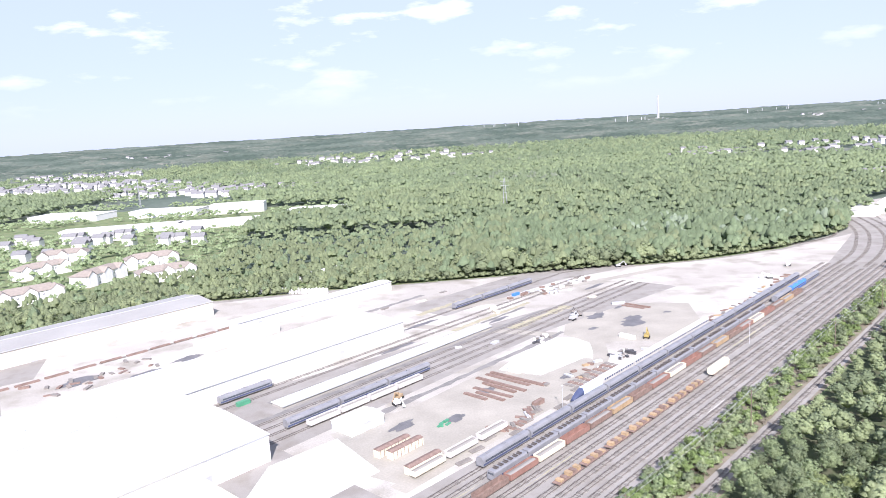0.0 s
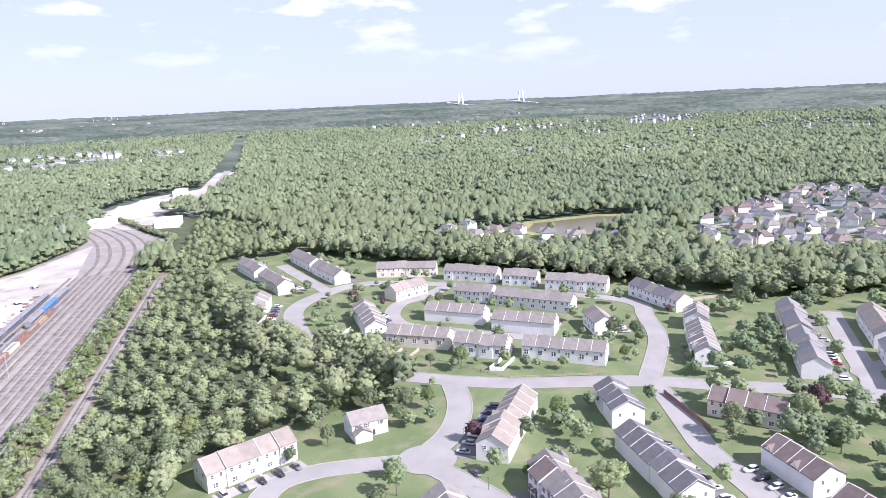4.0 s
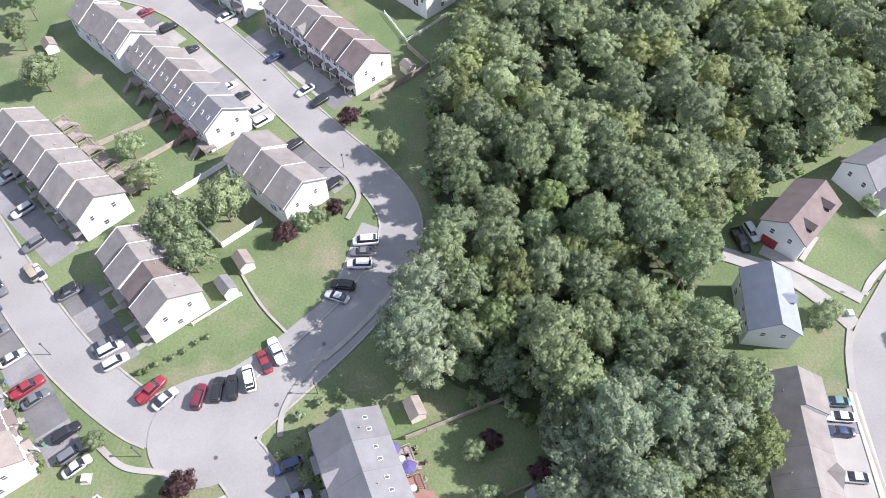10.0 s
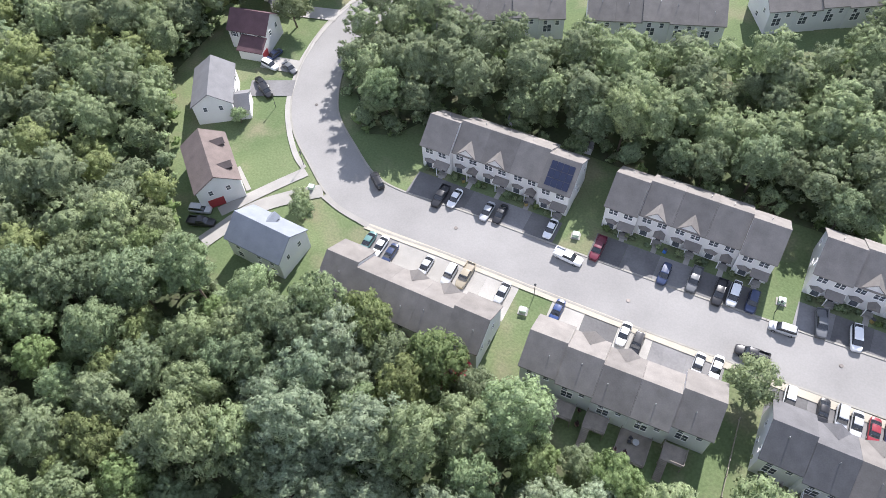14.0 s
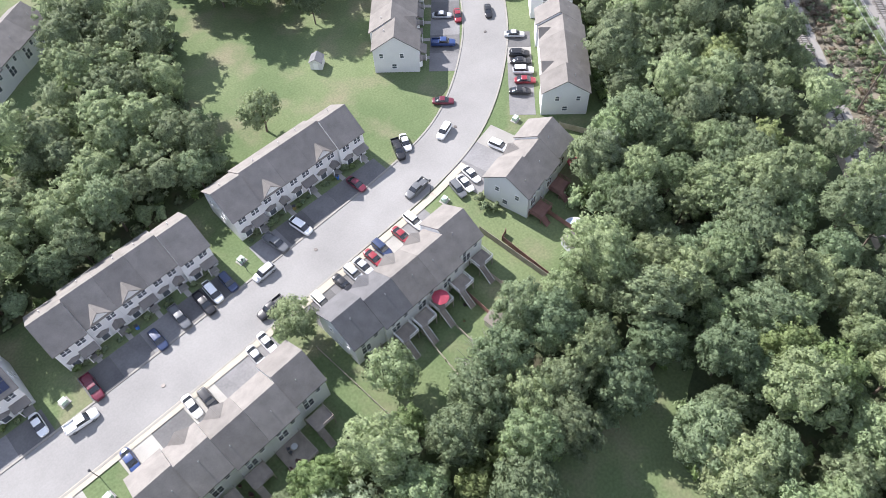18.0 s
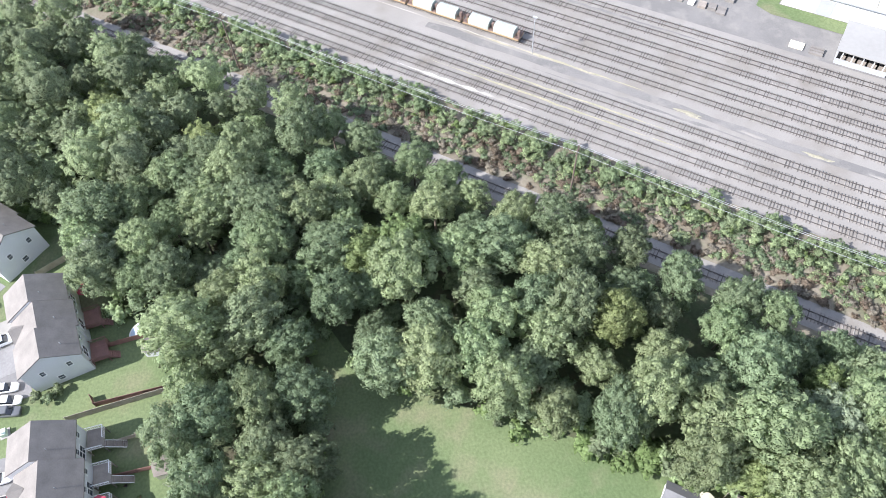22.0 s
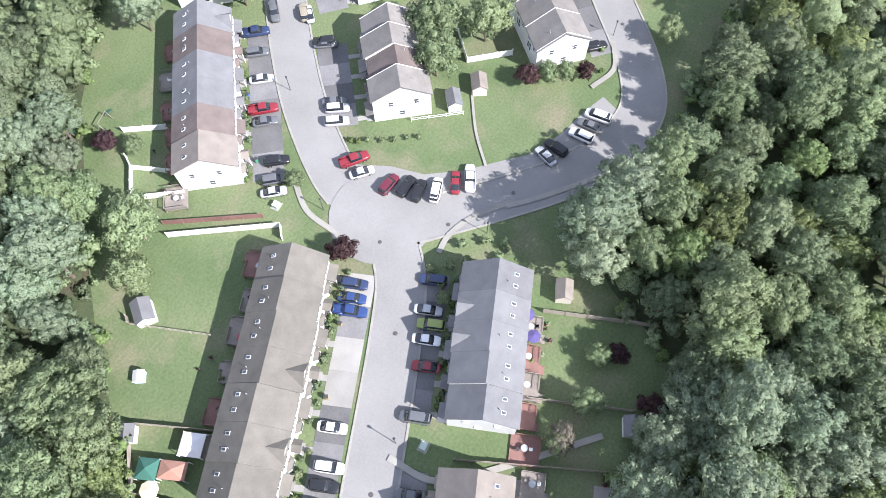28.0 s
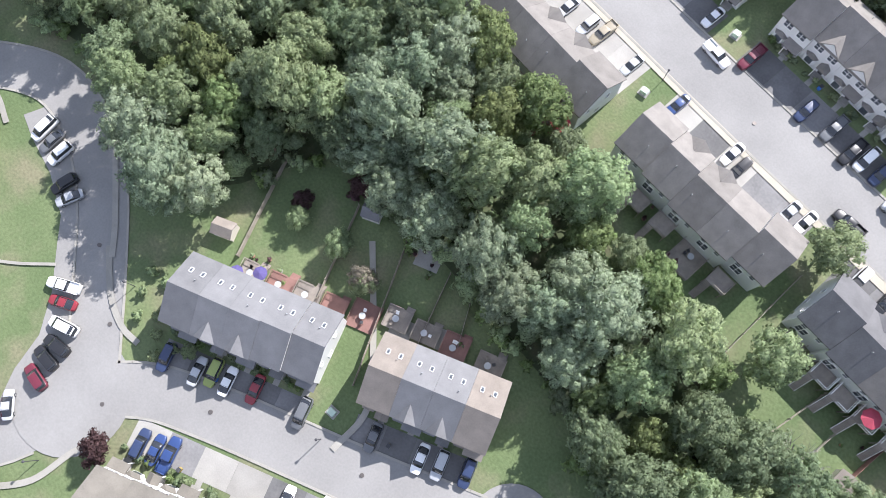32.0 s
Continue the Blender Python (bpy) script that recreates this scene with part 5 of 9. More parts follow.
def tree(kind, x, y, scale=1.0, turn=0.0, var=0, tall=1.0):
    wide_ = 0.86 + 0.28 * ((x * 3.7 + y * 1.9) % 1.0)
    ob = thing("tree", pose(x, y, 0, 0, 0, turn) @ Matrix.Diagonal((scale * wide_, scale / wide_, scale * tall, 1)), LABELS[kind], "tree", "trees")
    crown, trunk = PROTO[kind, var]
    part("crown", crown, None, ob)
    part("trunk", trunk, None, ob)
    return ob


def scatter(poly, gap, rng, limit=9000, accept=None):
    xs, ys = [p[0] for p in poly], [p[1] for p in poly]
    cell, got, out = gap / 1.4143, {}, []
    area = (max(xs) - min(xs)) * (max(ys) - min(ys))
    for _ in range(int(area / gap ** 2 * 9)):
        x, y = rng.uniform(min(xs), max(xs)), rng.uniform(min(ys), max(ys))
        c = (int(x // cell), int(y // cell))
        if any(math.hypot(x - got[k][0], y - got[k][1]) < gap for k in ((c[0] + i, c[1] + j) for i in (-2, -1, 0, 1, 2) for j in (-2, -1, 0, 1, 2)) if k in got):
            continue
        if inside(x, y, poly) and (accept is None or accept(x, y)):
            got[c] = (x, y)
            out.append((x, y))
            if len(out) >= limit:
                break
    return out


rng_t = random.Random(77)
near_trees, wood_trees = [], []
# stands of silver maples within the woods
SILVERS = ([(54, -27), (47, -38), (31, -34), (23, -26), (10, -22), (6, -12), (14, -10), (34, -13), (47, -20)], [(26, -16), (22, -29), (13, -33), (2, -32), (-8, -26), (-9, -17), (-2, -13), (7, -16), (16, -15)], [(70, 11), (62, 2), (52, 5), (53, 14), (63, 16)], [(-11, 66), (-6, 80), (5, 94), (16, 108), (22, 98), (6, 74), (-1, 63)], [(-32, 47), (-29, 59), (-18, 63), (-15, 53), (-22, 44)], [(-22, 78), (-13, 87), (-8, 78), (-15, 69)])
# the hillside's mostly dark leaves put the deep shade behind the houses into colour
for poly, mixk in ((WOOD_RAVINE, ("oak", "dark", "tall_oak", "dark", "lime", "dark", "oak", "dark", "oak", "lime")), (WOOD_RAIL, ("oak", "oak", "dark", "dark", "oak", "oak", "dark", "lime", "dark", "oak")), (WOOD_BACK, ("oak", "dark", "dark", "tall_oak", "dark")), (WOOD_HILL, ("dark", "tall_oak", "dark", "oak", "dark")), (WOOD_GROVE, ("oak", "dark", "oak"))):
    for x, y in scatter(poly, 5.7, rng_t, accept=lambda x, y: off_road(x, y, 1.0) and y * U[0] - x * U[1] < 75.8 and (math.hypot(x, y) < 260 or rng_t.random() < 0.7)):
        kind = rng_t.choice(mixk)
        if rng_t.random() < 0.85 and any(inside(x, y, q) for q in SILVERS):
            kind = "silver"
        (near_trees if math.hypot(x, y) < 150 else wood_trees).append((x, y, kind))
near_trees.sort(key=lambda q: math.hypot(q[0], q[1]))
wood_trees += near_trees[240:]
near_trees = near_trees[:240]


def edge_scale(x, y):
    """Smaller growth along the railway and in the young wood towards the far estate."""
    d = y * U[0] - x * U[1]
    young = 0.86 if d > 70 else 0.92 if d > 64 else 1.0
    if x > 60 and y > 90:
        young *= 0.5 if x > 178 and y < 270 else 0.64 if x > 150 else 0.72
    return young * rng_t.choice((rng_t.uniform(0.66, 0.9), rng_t.uniform(0.85, 1.12)))


for x, y, kind in near_trees + [(-34, -164, "oak"), (-60, -149, "oak"), (-72, -127, "dark"), (-55, -160, "oak"), (4, -176, "oak")]:
    tree(kind, x, y, edge_scale(x, y), rng_t.uniform(0, 360), rng_t.randrange(2), rng_t.uniform(0.85, 1.1))


def merged(name, items, protos, label, material):
    """Many trees far off as one object. items: x, y, z, scale, height scale, prototype."""
    vs, fs, k = [], [], 0
    for x, y, z, s, h, p in items:
        v, f = protos[p]
        a = (x * 12.9 + y * 7.1) % 6.283
        c, sn = math.cos(a), math.sin(a)
        w = np.empty_like(v)
        w[:, 0] = (v[:, 0] * c - v[:, 1] * sn) * s + x
        w[:, 1] = (v[:, 0] * sn + v[:, 1] * c) * s + y
        w[:, 2] = v[:, 2] * s * h + z
        w[:, 3] = v[:, 3] * c - v[:, 4] * sn
        w[:, 4] = v[:, 3] * sn + v[:, 4] * c
        w[:, 5] = v[:, 5]
        vs.append(w)
        fs.append(f + k)
        k += len(v)
    if not vs:
        return
    ob = new(name, raw(name, np.concatenate(vs), np.concatenate(fs), material))
    return tagged(ob, label, "woods", kind="stuff")


def lite(seed, radius, low, top, lobes, leaves, size):
    return crown_arrays(np.random.default_rng(seed), radius, low, top, lobes, leaves, size, jitter=0.4, core=0.78, lobe=(0.2, 0.33))


def dome(seed, rings, sides=5):
    """A far crown: an uneven dome with the given (radius, height) rings under its top."""
    rng = np.random.default_rng(seed)
    w = rings[0][0] * 0.3
    v, f = [(rng.uniform(-w, w), rng.uniform(-w, w), 14.0)], []
    for k, (r, z) in enumerate(rings):
        for i in range(sides):
            a, q = 6.2832 * (i + 0.5 * k) / sides, r * rng.uniform(0.75, 1.25)
            v.append((q * math.cos(a), q * math.sin(a), z + rng.uniform(-1.0, 1.0)))
            j = (i + 1) % sides
            if k == 0:
                f.append((0, 1 + i, 1 + j))
            else:
                up, me = 1 + (k - 1) * sides, 1 + k * sides
                f += [(up + i, me + i, up + j), (me + i, me + j, up + j)]
    v = np.array(v)
    return np.hstack([v, unit((v - np.array([0, 0, rings[-1][1] - 1.0])) * np.array([1, 1, 0.9]) + rng.normal(scale=0.9, size=v.shape))]), np.array(f)


TIER = [crown_arrays(np.random.default_rng(s + 300), 5.6, 3.5, 15.5, 32, 28, 0.46, jitter=0.55, core=0.8, lobe=(0.13, 0.25), shag=0.48) for s in range(6)]
MIDP = [lite(s, 5.4, 3.0, 14.0, 15, 8, 0.7) for s in range(6)]


def clump(seed, n, spread, r, sides, rings):
    """Several small uneven crowns that grow into one another."""
    rng = np.random.default_rng(seed)
    vs, fs, k = [], [], 0
    for i in range(n):
        a = 6.2832 * i / n + rng.uniform(-0.5, 0.5)
        v, f = dome(seed * 10 + i, [(q * r, z) for q, z in rings], sides)
        q = rng.uniform(0.75, 1.25)
        v = v * np.array([q, q, 1, 1, 1, 1])
        v[:, :3] += (spread * rng.uniform(0.6, 1.1) * math.cos(a), spread * rng.uniform(0.6, 1.1) * math.sin(a), rng.uniform(-2.6, 1.4))
        vs.append(v)
        fs.append(f + k)
        k += len(v)
    return np.concatenate(vs), np.concatenate(fs)


FARP = [clump(s + 20, 4, 3.3, 2.9, 5, ((1.15, 9.6),)) for s in range(8)]


ROUGH = [clump(s + 60, 4, 3.2, 2.8, 4, ((0.7, 12.3), (1.1, 8.5))) for s in range(6)]
FARTHER = [clump(s + 40, 3, 3.9, 4.0, 4, ((1.1, 9.0),)) for s in range(8)]
FARTHEST = [clump(s + 80, 3, 5.2, 5.2, 4, ((1.1, 8.0),)) for s in range(8)]
SCRUB = [crown_arrays(np.random.default_rng(s + 500), 3.0, 0.6, 6.4, 7, 8, 0.55, jitter=0.5, core=0.76, lobe=(0.26, 0.42)) for s in range(6)]
for leaf in ("oak", "dark", "silver", "lime"):
    items = [(x, y, 0, edge_scale(x, y), rng_t.uniform(0.85, 1.1), rng_t.randrange(6)) for x, y, k in wood_trees if KINDS[k][0] == leaf and math.hypot(x, y) < 240]
    merged("wood", items, TIER, {"oak": "dense green wood behind the houses", "dark": "dark green trees of the dense wood", "silver": "silvery maples of the dense wood", "lime": "yellow-green trees of the dense wood"}[leaf], SPRAY[leaf])
for leaf, pick in (("oak", ("oak", "silver", "lime")), ("dark", ("dark",))):
    items = [(x, y, 0, edge_scale(x, y), rng_t.uniform(0.85, 1.1), rng_t.randrange(6)) for x, y, k in wood_trees if KINDS[k][0] in pick and math.hypot(x, y) >= 240]
    merged("wood", items, MIDP, "dense green wood beside the railway yard", LEAF[leaf])
# saplings and shrubs under the trees
scrub = {"oak": [], "dark": []}
for poly in (WOOD_RAVINE, WOOD_RAIL, WOOD_BACK, WOOD_HILL):
    for x, y in scatter(poly, 4.6, rng_t, accept=lambda x, y: math.hypot(x, y) < 170 and off_road(x, y, 2.0) and y * U[0] - x * U[1] < 76.0):
        scrub[rng_t.choice(("oak", "dark"))].append((x, y, 0, rng_t.uniform(0.6, 1.1), rng_t.uniform(0.7, 1.2), rng_t.randrange(6)))
for leaf, its in scrub.items():
    merged("undergrowth", its, SCRUB, "green saplings and shrubs under the trees", SPRAY[leaf])

# young growth where the wood meets the depot
margin = []
for a_, b_ in zip(YARD[1:13], YARD[2:14]):
    n_ = int(math.hypot(b_[0] - a_[0], b_[1] - a_[1]) / 3.4)
    for k in range(n_):
        for off in (1.5, 4.5)[:1 + k % 2]:
            q = (k + rng_t.random()) / max(1, n_)
            ex, ey = b_[0] - a_[0], b_[1] - a_[1]
            el = math.hypot(ex, ey)
            margin.append((a_[0] + ex * q + ey / el * off, a_[1] + ey * q - ex / el * off, 0, rng_t.uniform(0.6, 1.3), rng_t.uniform(0.6, 1.0), rng_t.randrange(6)))
margin = [q for q in margin if not inside(q[0], q[1], YARD)]
merged("undergrowth", margin, SCRUB, "green shrubs where the wood meets the depot", WOODS["oak"])

# wide woods out to the horizon, with the built-up land left clear
POND_CLEAR = [(500, 225), (512, 275), (560, 290), (620, 245), (640, 195), (600, 170), (535, 195)]
DEVELOPED = [(330, 425), (310, 408), (262, 334), (249, 303), (224, 246), (226, 190), (206, 154), (164, 176), (118, 182), (84, 146), (20, 100), (-5, 68), (-60, -10), (-160, -30), (-190, -190), (60, -200), (123, -100), (240, -150), (300, -250), (420, -215), (500, -190), (440, -90), (530, -75), (520, -35), (400, 25), (392, 60), (392, 150), (388, 270), (378, 390)]
TOWN = [(-700, 500), (-330, 480), (-270, 520), (-215, 640), (-260, 900), (-150, 960), (-150, 1080), (-350, 1120), (-450, 1400), (-700, 1500)]
SHOPS = [(380, 640), (420, 580), (470, 690), (620, 790), (660, 860), (560, 850), (440, 780)]
CUT = [(505, 700), (520, 685), (760, 905), (1390, 1605), (1640, 1870), (1600, 1900), (1360, 1635), (725, 935)]
clear = [[rs(-420, 70), rs(520, 70), rs(520, 100), rs(-420, 100)], CUT, YARD, DEVELOPED, SUBURB_FAR, SUBURB_EAST, POND_CLEAR, SUBURB_POND, TOWN, SHOPS, WOOD_RAIL, WOOD_RAVINE]
rnp = np.random.default_rng(9)
CLUSTERS = ((-1060, 1790, 190, 85), (-830, 1700, 160, 65), (-1150, 2200, 180, 45), (-600, 1540, 150, 55), (-420, 1430, 110, 28), (-520, 760, 120, 22), (-380, 790, 90, 12), (1240, 590, 75, 22), (1283, 428, 70, 20), (1518, 968, 120, 24), (1700, 670, 80, 14), (1700, 420, 110, 20), (2310, 680, 150, 22), (900, 1500, 160, 36), (-200, 2300, 300, 50), (760, 1650, 220, 40), (620, 1000, 60, 8), (1950, 1000, 140, 20), (2000, 200, 200, 14), *[(2600 * math.cos(g) * f_, 2600 * math.sin(g) * f_, 240, 12) for g, f_ in ((0.33, 0.95), (0.5, 1.2), (0.62, 1.05), (1.05, 1.4), (1.95, 1.35), (2.2, 1.1))])


def wide(n, r0, r1, gap):
    a = np.radians(rnp.uniform(-50, 135, n))
    r = np.sqrt(rnp.uniform(r0 * r0, r1 * r1, n))
    p = np.stack([r * np.cos(a), r * np.sin(a)], 1)
    ok = np.ones(n, dtype=bool)
    for poly in clear:
        ok &= ~inside_many(p, poly)
    for cx, cy, rad, _ in CLUSTERS:
        ok &= ~((((p[:, 0] - cx) / 1.3) ** 2 + ((p[:, 1] - cy) / 0.8) ** 2 < rad * rad) & (rnp.random(n) < 0.93))
    p = p[ok]
    cell = {}
    keep = []
    for i, (x, y) in enumerate(p):
        k = (int(x // gap), int(y // gap))
        if k not in cell:
            cell[k] = 1
            keep.append(i)
    return p[keep]


for part_name, count, r0, r1, gap, protos in (("near", 26000, 150, 560, 8.0, MIDP), ("middle", 50000, 430, 720, 8.0, ROUGH), ("far", 110000, 715, 1150, 9.0, FARP), ("farther", 160000, 1130, 1850, 11.6, FARTHER), ("farthest", 130000, 1820, 2700, 15.0, FARTHEST)):
    pts = wide(count, r0, r1, gap)
    stand = 0.5 + 0.25 * (np.sin(pts[:, 0] / 120 + 1.4 * np.sin(pts[:, 1] / 190)) + np.sin(pts[:, 1] / 95 + 1.1 * np.sin(pts[:, 0] / 160)))
    pick = np.clip(0.55 * rnp.random(len(pts)) + 0.45 * stand, 0, 0.999)
    if part_name == "near" and len(pts) > 1700:
        pts = pts[np.argsort(np.hypot(pts[:, 0], pts[:, 1]))][:1700]
    for leaf, lo, hi in (("oak", 0.0, 0.5), ("dark", 0.5, 0.93), ("silver", 0.93, 1.0)):
        items = [(x, y, float(lift(math.hypot(x, y))), rnp.uniform(0.65, 1.25) * (0.62 if x < 0 and y < 760 else 1.0), rnp.uniform(0.8, 1.15), rnp.integers(len(protos))) for (x, y), q in zip(pts, pick) if lo <= q < hi]
        merged("wood", items, protos, "unbroken green woodland stretching to the horizon", WOODS[leaf])


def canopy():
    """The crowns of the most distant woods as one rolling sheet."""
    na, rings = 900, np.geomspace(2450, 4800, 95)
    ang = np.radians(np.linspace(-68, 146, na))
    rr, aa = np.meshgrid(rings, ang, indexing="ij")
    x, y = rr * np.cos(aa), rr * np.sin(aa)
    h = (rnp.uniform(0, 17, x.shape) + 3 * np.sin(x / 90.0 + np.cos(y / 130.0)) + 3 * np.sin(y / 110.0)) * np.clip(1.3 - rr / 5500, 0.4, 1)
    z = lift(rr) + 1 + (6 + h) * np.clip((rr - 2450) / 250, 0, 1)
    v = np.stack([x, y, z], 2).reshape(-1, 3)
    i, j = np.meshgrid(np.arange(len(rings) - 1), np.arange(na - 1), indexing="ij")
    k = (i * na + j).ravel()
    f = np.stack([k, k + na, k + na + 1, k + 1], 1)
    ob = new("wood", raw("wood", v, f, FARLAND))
    tagged(ob, "far woodland with haze painted into its colour, rolling to the horizon", "woods", kind="stuff")


canopy()


# ---- railway ----
def track(s0, s1, d, ties=True, label="railway track with worn steel rails on dark timber ties"):
    """One straight track at distance d."""
    m = rail_pose(0, d)
    ob = thing("railway_track", m, label, "railway track", "yard tracks")
    ln = s1 - s0
    for k in (-0.7175, 0.7175):
        part("rail", Shape().box(s0, k - 0.055, 0.12, s1, k + 0.055, 0.28), STEEL, ob)
    step = 0.64
    rg = np.random.default_rng(int(d * 10))
    x = s0 + np.arange(int(ln / step)) * step
    x = x[rg.random(len(x)) < 0.9]
    n = len(x)
    yj = rg.uniform(-0.12, 0.12, n)
    base = np.array([(-0.085, -1.25, 0.0), (0.085, -1.25, 0.0), (0.085, 1.25, 0.0), (-0.085, 1.25, 0.0), (-0.085, -1.25, 0.15), (0.085, -1.25, 0.15), (0.085, 1.25, 0.15), (-0.085, 1.25, 0.15)])
    v = (base[None] + np.stack([x, yj, np.zeros(n)], 1)[:, None, :]).reshape(-1, 3)
    q = np.array([(4, 5, 6, 7), (0, 1, 5, 4), (1, 2, 6, 5), (2, 3, 7, 6), (3, 0, 4, 7)])
    f = (q[None] + (np.arange(n) * 8)[:, None, None]).reshape(-1, 4)
    t = part("tie", raw("tie", v, f, TIE), None, ob)
    tagged(t, kind="stuff")
    return ob


for d in (102.2, 106.1, 110.1, 114.1):
    track(-330, 540, d)
for d in (118.0,):
    track(110, 520, d)
for d in (123.6, 127.6, 131.6, 135.8, 140.2, 144.4):
    track(-330, 530, d)
track(-330, 500, 81.2, label="single overgrown railway track beside the wood")
for d in (219.0, 225.0, 231.0, 237.0, 287.5, 270.0, 264.0, 378.0):
    track(128, 420, d)


def curved_track(pts, label="railway track curving away behind the wood"):
    """A track along a smooth line."""
    ob = thing("railway_track", Matrix(), label, "railway track", "yard tracks")
    line = spline(pts, 4.0)
    for off in (-0.7175, 0.7175):
        a, _ = sides(line, off)
        r = Shape()
        for p_, q_ in zip(a[:-1], a[1:]):
            r.beam((*p_, 0.2), (*q_, 0.2), 0.08, 0.16)
        part("rail", r, STEEL, ob)
    fine = spline(pts, 0.9)
    l_, r_ = sides(fine, 1.3)
    t = Shape()
    for p_, q_ in zip(l_[::1], r_[::1]):
        t.beam((*p_, 0.08), (*q_, 0.08), 0.24, 0.15)
    tagged(part("tie", t, TIE, ob), kind="stuff")


for k, d in enumerate((102.2, 110.1, 118.0, 127.6, 135.8)):
    curved_track([rs(540 if k < 2 else 526, d), rs(572, d + 1.5), rs(620, d + 6 + k), rs(670, d + 19 + k), rs(720, d + 40 + k), rs(780, d + 72 + k)])
curved_track([rs(420, 287.5), rs(470, 262), rs(530, 220), rs(580, 188), rs(640, 168), rs(700, 184)], "single track along the edge of the wood")
BROWN = mat("freight_red_paint", (0.22, 0.125, 0.10), 0.75, 0.25, 0.4, 5.0, 0.05)
PALEBLUE = mat("pale_blue_cladding", (0.52, 0.62, 0.74), 0.6, 0.08, 0.3, 4.0, 0.03)
YELLOW = mat("machine_yellow_paint", (0.30, 0.23, 0.08), 0.6, 0.15, 0.6, 5.0, 0.02)
BLUE = mat("bright_blue_tarpaulin", (0.05, 0.17, 0.52), 0.6, 0.15, 0.6, 5.0, 0.05)
GREENP = mat("green_container_paint", (0.06, 0.22, 0.13), 0.6, 0.15, 0.6, 5.0, 0.02)
HOOD = mat("grey_green_hood_paint", (0.36, 0.40, 0.365), 0.8, 0.18, 0.5, 4.0, 0.04)
OFFWHITE = mat("weathered_white_paint", (0.42, 0.41, 0.39), 0.75, 0.2, 0.4, 4.0, 0.05)
SHEETROOF = mat("grey_sheet_roof", (0.275, 0.27, 0.255), 0.6, 0.12, 0.05, 1.0, 0.02)
SAND = ground_mat("yellow_sand", (0.26, 0.245, 0.185), (0.30, 0.285, 0.215), (0.225, 0.215, 0.175), 0.4, 0.9, 4.0)
PALEROOF = mat("cream_flat_roof", (0.52, 0.475, 0.37), 0.85, 0.08, 0.03, 0.7, 0.02)


def bogie(parent, x, z=0.28):
    return part("bogie", shared("bogie", lambda: Shape().box(-1.2, -0.95, 0.45, 1.2, -0.8, 0.75).box(-1.2, 0.8, 0.45, 1.2, 0.95, 0.75).box(-0.2, -0.95, 0.5, 0.2, 0.95, 0.8).tube((-0.85, -0.82, 0.73), (-0.85, 0.82, 0.73), 0.44, 0.44, 10).tube((0.85, -0.82, 0.73), (0.85, 0.82, 0.73), 0.44, 0.44, 10).mesh("bogie", RUST)), None, parent, at=pose(x, 0, z - 0.28))


def hopper(s, d):
    """A two-bay ballast hopper with pale covered bays on a rusty frame."""
    ob = thing("hopper_wagon", rail_pose(s, d), "rusty hopper wagon with two pale covered bays", "rail wagon", "hopper wagons")
    part("underframe", Shape().box(-7.4, -1.55, 1.0, 7.4, 1.55, 1.3), ORANGE, ob)
    for k in (-3.3, 3.3):
        b = Shape()
        b.extrude_x([(-1.38, 1.3), (1.38, 1.3), (1.38, 2.3), (0.8, 3.05), (-0.8, 3.05), (-1.38, 2.3)], k - 2.6, k + 2.6)
        part("hopper_bay", b, HOOD, ob, "pale grey-green weathered bay cover")
        for j in (-1.8, -0.6, 0.6, 1.8):
            part("roof_rib", shared("hop_rib", lambda: Shape().extrude_x([(-1.4, 2.3), (-0.82, 3.06), (0.82, 3.06), (1.4, 2.3), (1.43, 2.34), (0.84, 3.11), (-0.84, 3.11), (-1.43, 2.34)], -0.04, 0.04).mesh("roof_rib", GALV)), None, ob, at=pose(k + j, 0, 0))
    for k in (-6.8, 0, 6.8):
        part("end_platform", shared("hop_end", lambda: Shape().box(-0.5, -1.4, 1.3, 0.5, 1.4, 1.5).box(-0.45, -1.4, 1.5, -0.35, -1.3, 3.0).box(0.35, 1.3, 1.5, 0.45, 1.4, 3.0).box(-0.3, -0.4, 1.5, 0.3, 0.4, 2.6).mesh("end_platform", RUST)), None, ob, at=pose(k, 0, 0))
    part("brake_gear", Shape().box(-6.2, -1.2, 1.5, -5.9, -0.6, 2.4), YELLOW, ob)
    for k in (-5.4, 5.4):
        bogie(ob, k)
    return ob


for i in range(6):
    hopper(-59.5 - i * 15.4, 123.6)


def coach(s, d, ln=25.5, body=None, stripe=None, label="stainless steel passenger coach with a dark window band", curved=True):
    ob = thing("passenger_coach", rail_pose(s, d), label, "rail coach", "passenger coaches")
    h = ln / 2
    part("body", Shape().extrude_x([(-1.5, 1.0), (1.5, 1.0), (1.52, 3.2), (1.2, 3.85), (0.6, 4.1), (-0.6, 4.1), (-1.2, 3.85), (-1.52, 3.2)], -h, h), body or COACH, ob, smooth=False)
    for sg in (-1, 1):
        part("window_band", Shape().box(-h + 1.2, sg * 1.53 - 0.02, 2.2, h - 1.2, sg * 1.53 + 0.02, 2.9), GLASS, ob)
        part("livery_stripe", Shape().box(-h + 0.2, sg * 1.525 - 0.02, 1.3, h - 0.2, sg * 1.525 + 0.02, 1.9), stripe or NAVY, ob)
    for k in range(3):
        part("roof_unit", shared("roof_unit", lambda: Shape().box(-0.9, -0.45, 4.05, 0.9, 0.45, 4.3).mesh("roof_unit", COACH)), None, ob, at=pose(-h + ln * (k + 0.5) / 3, 0, 0))
    for k in (-h + 3.5, h - 3.5):
        bogie(ob, k)
    return ob


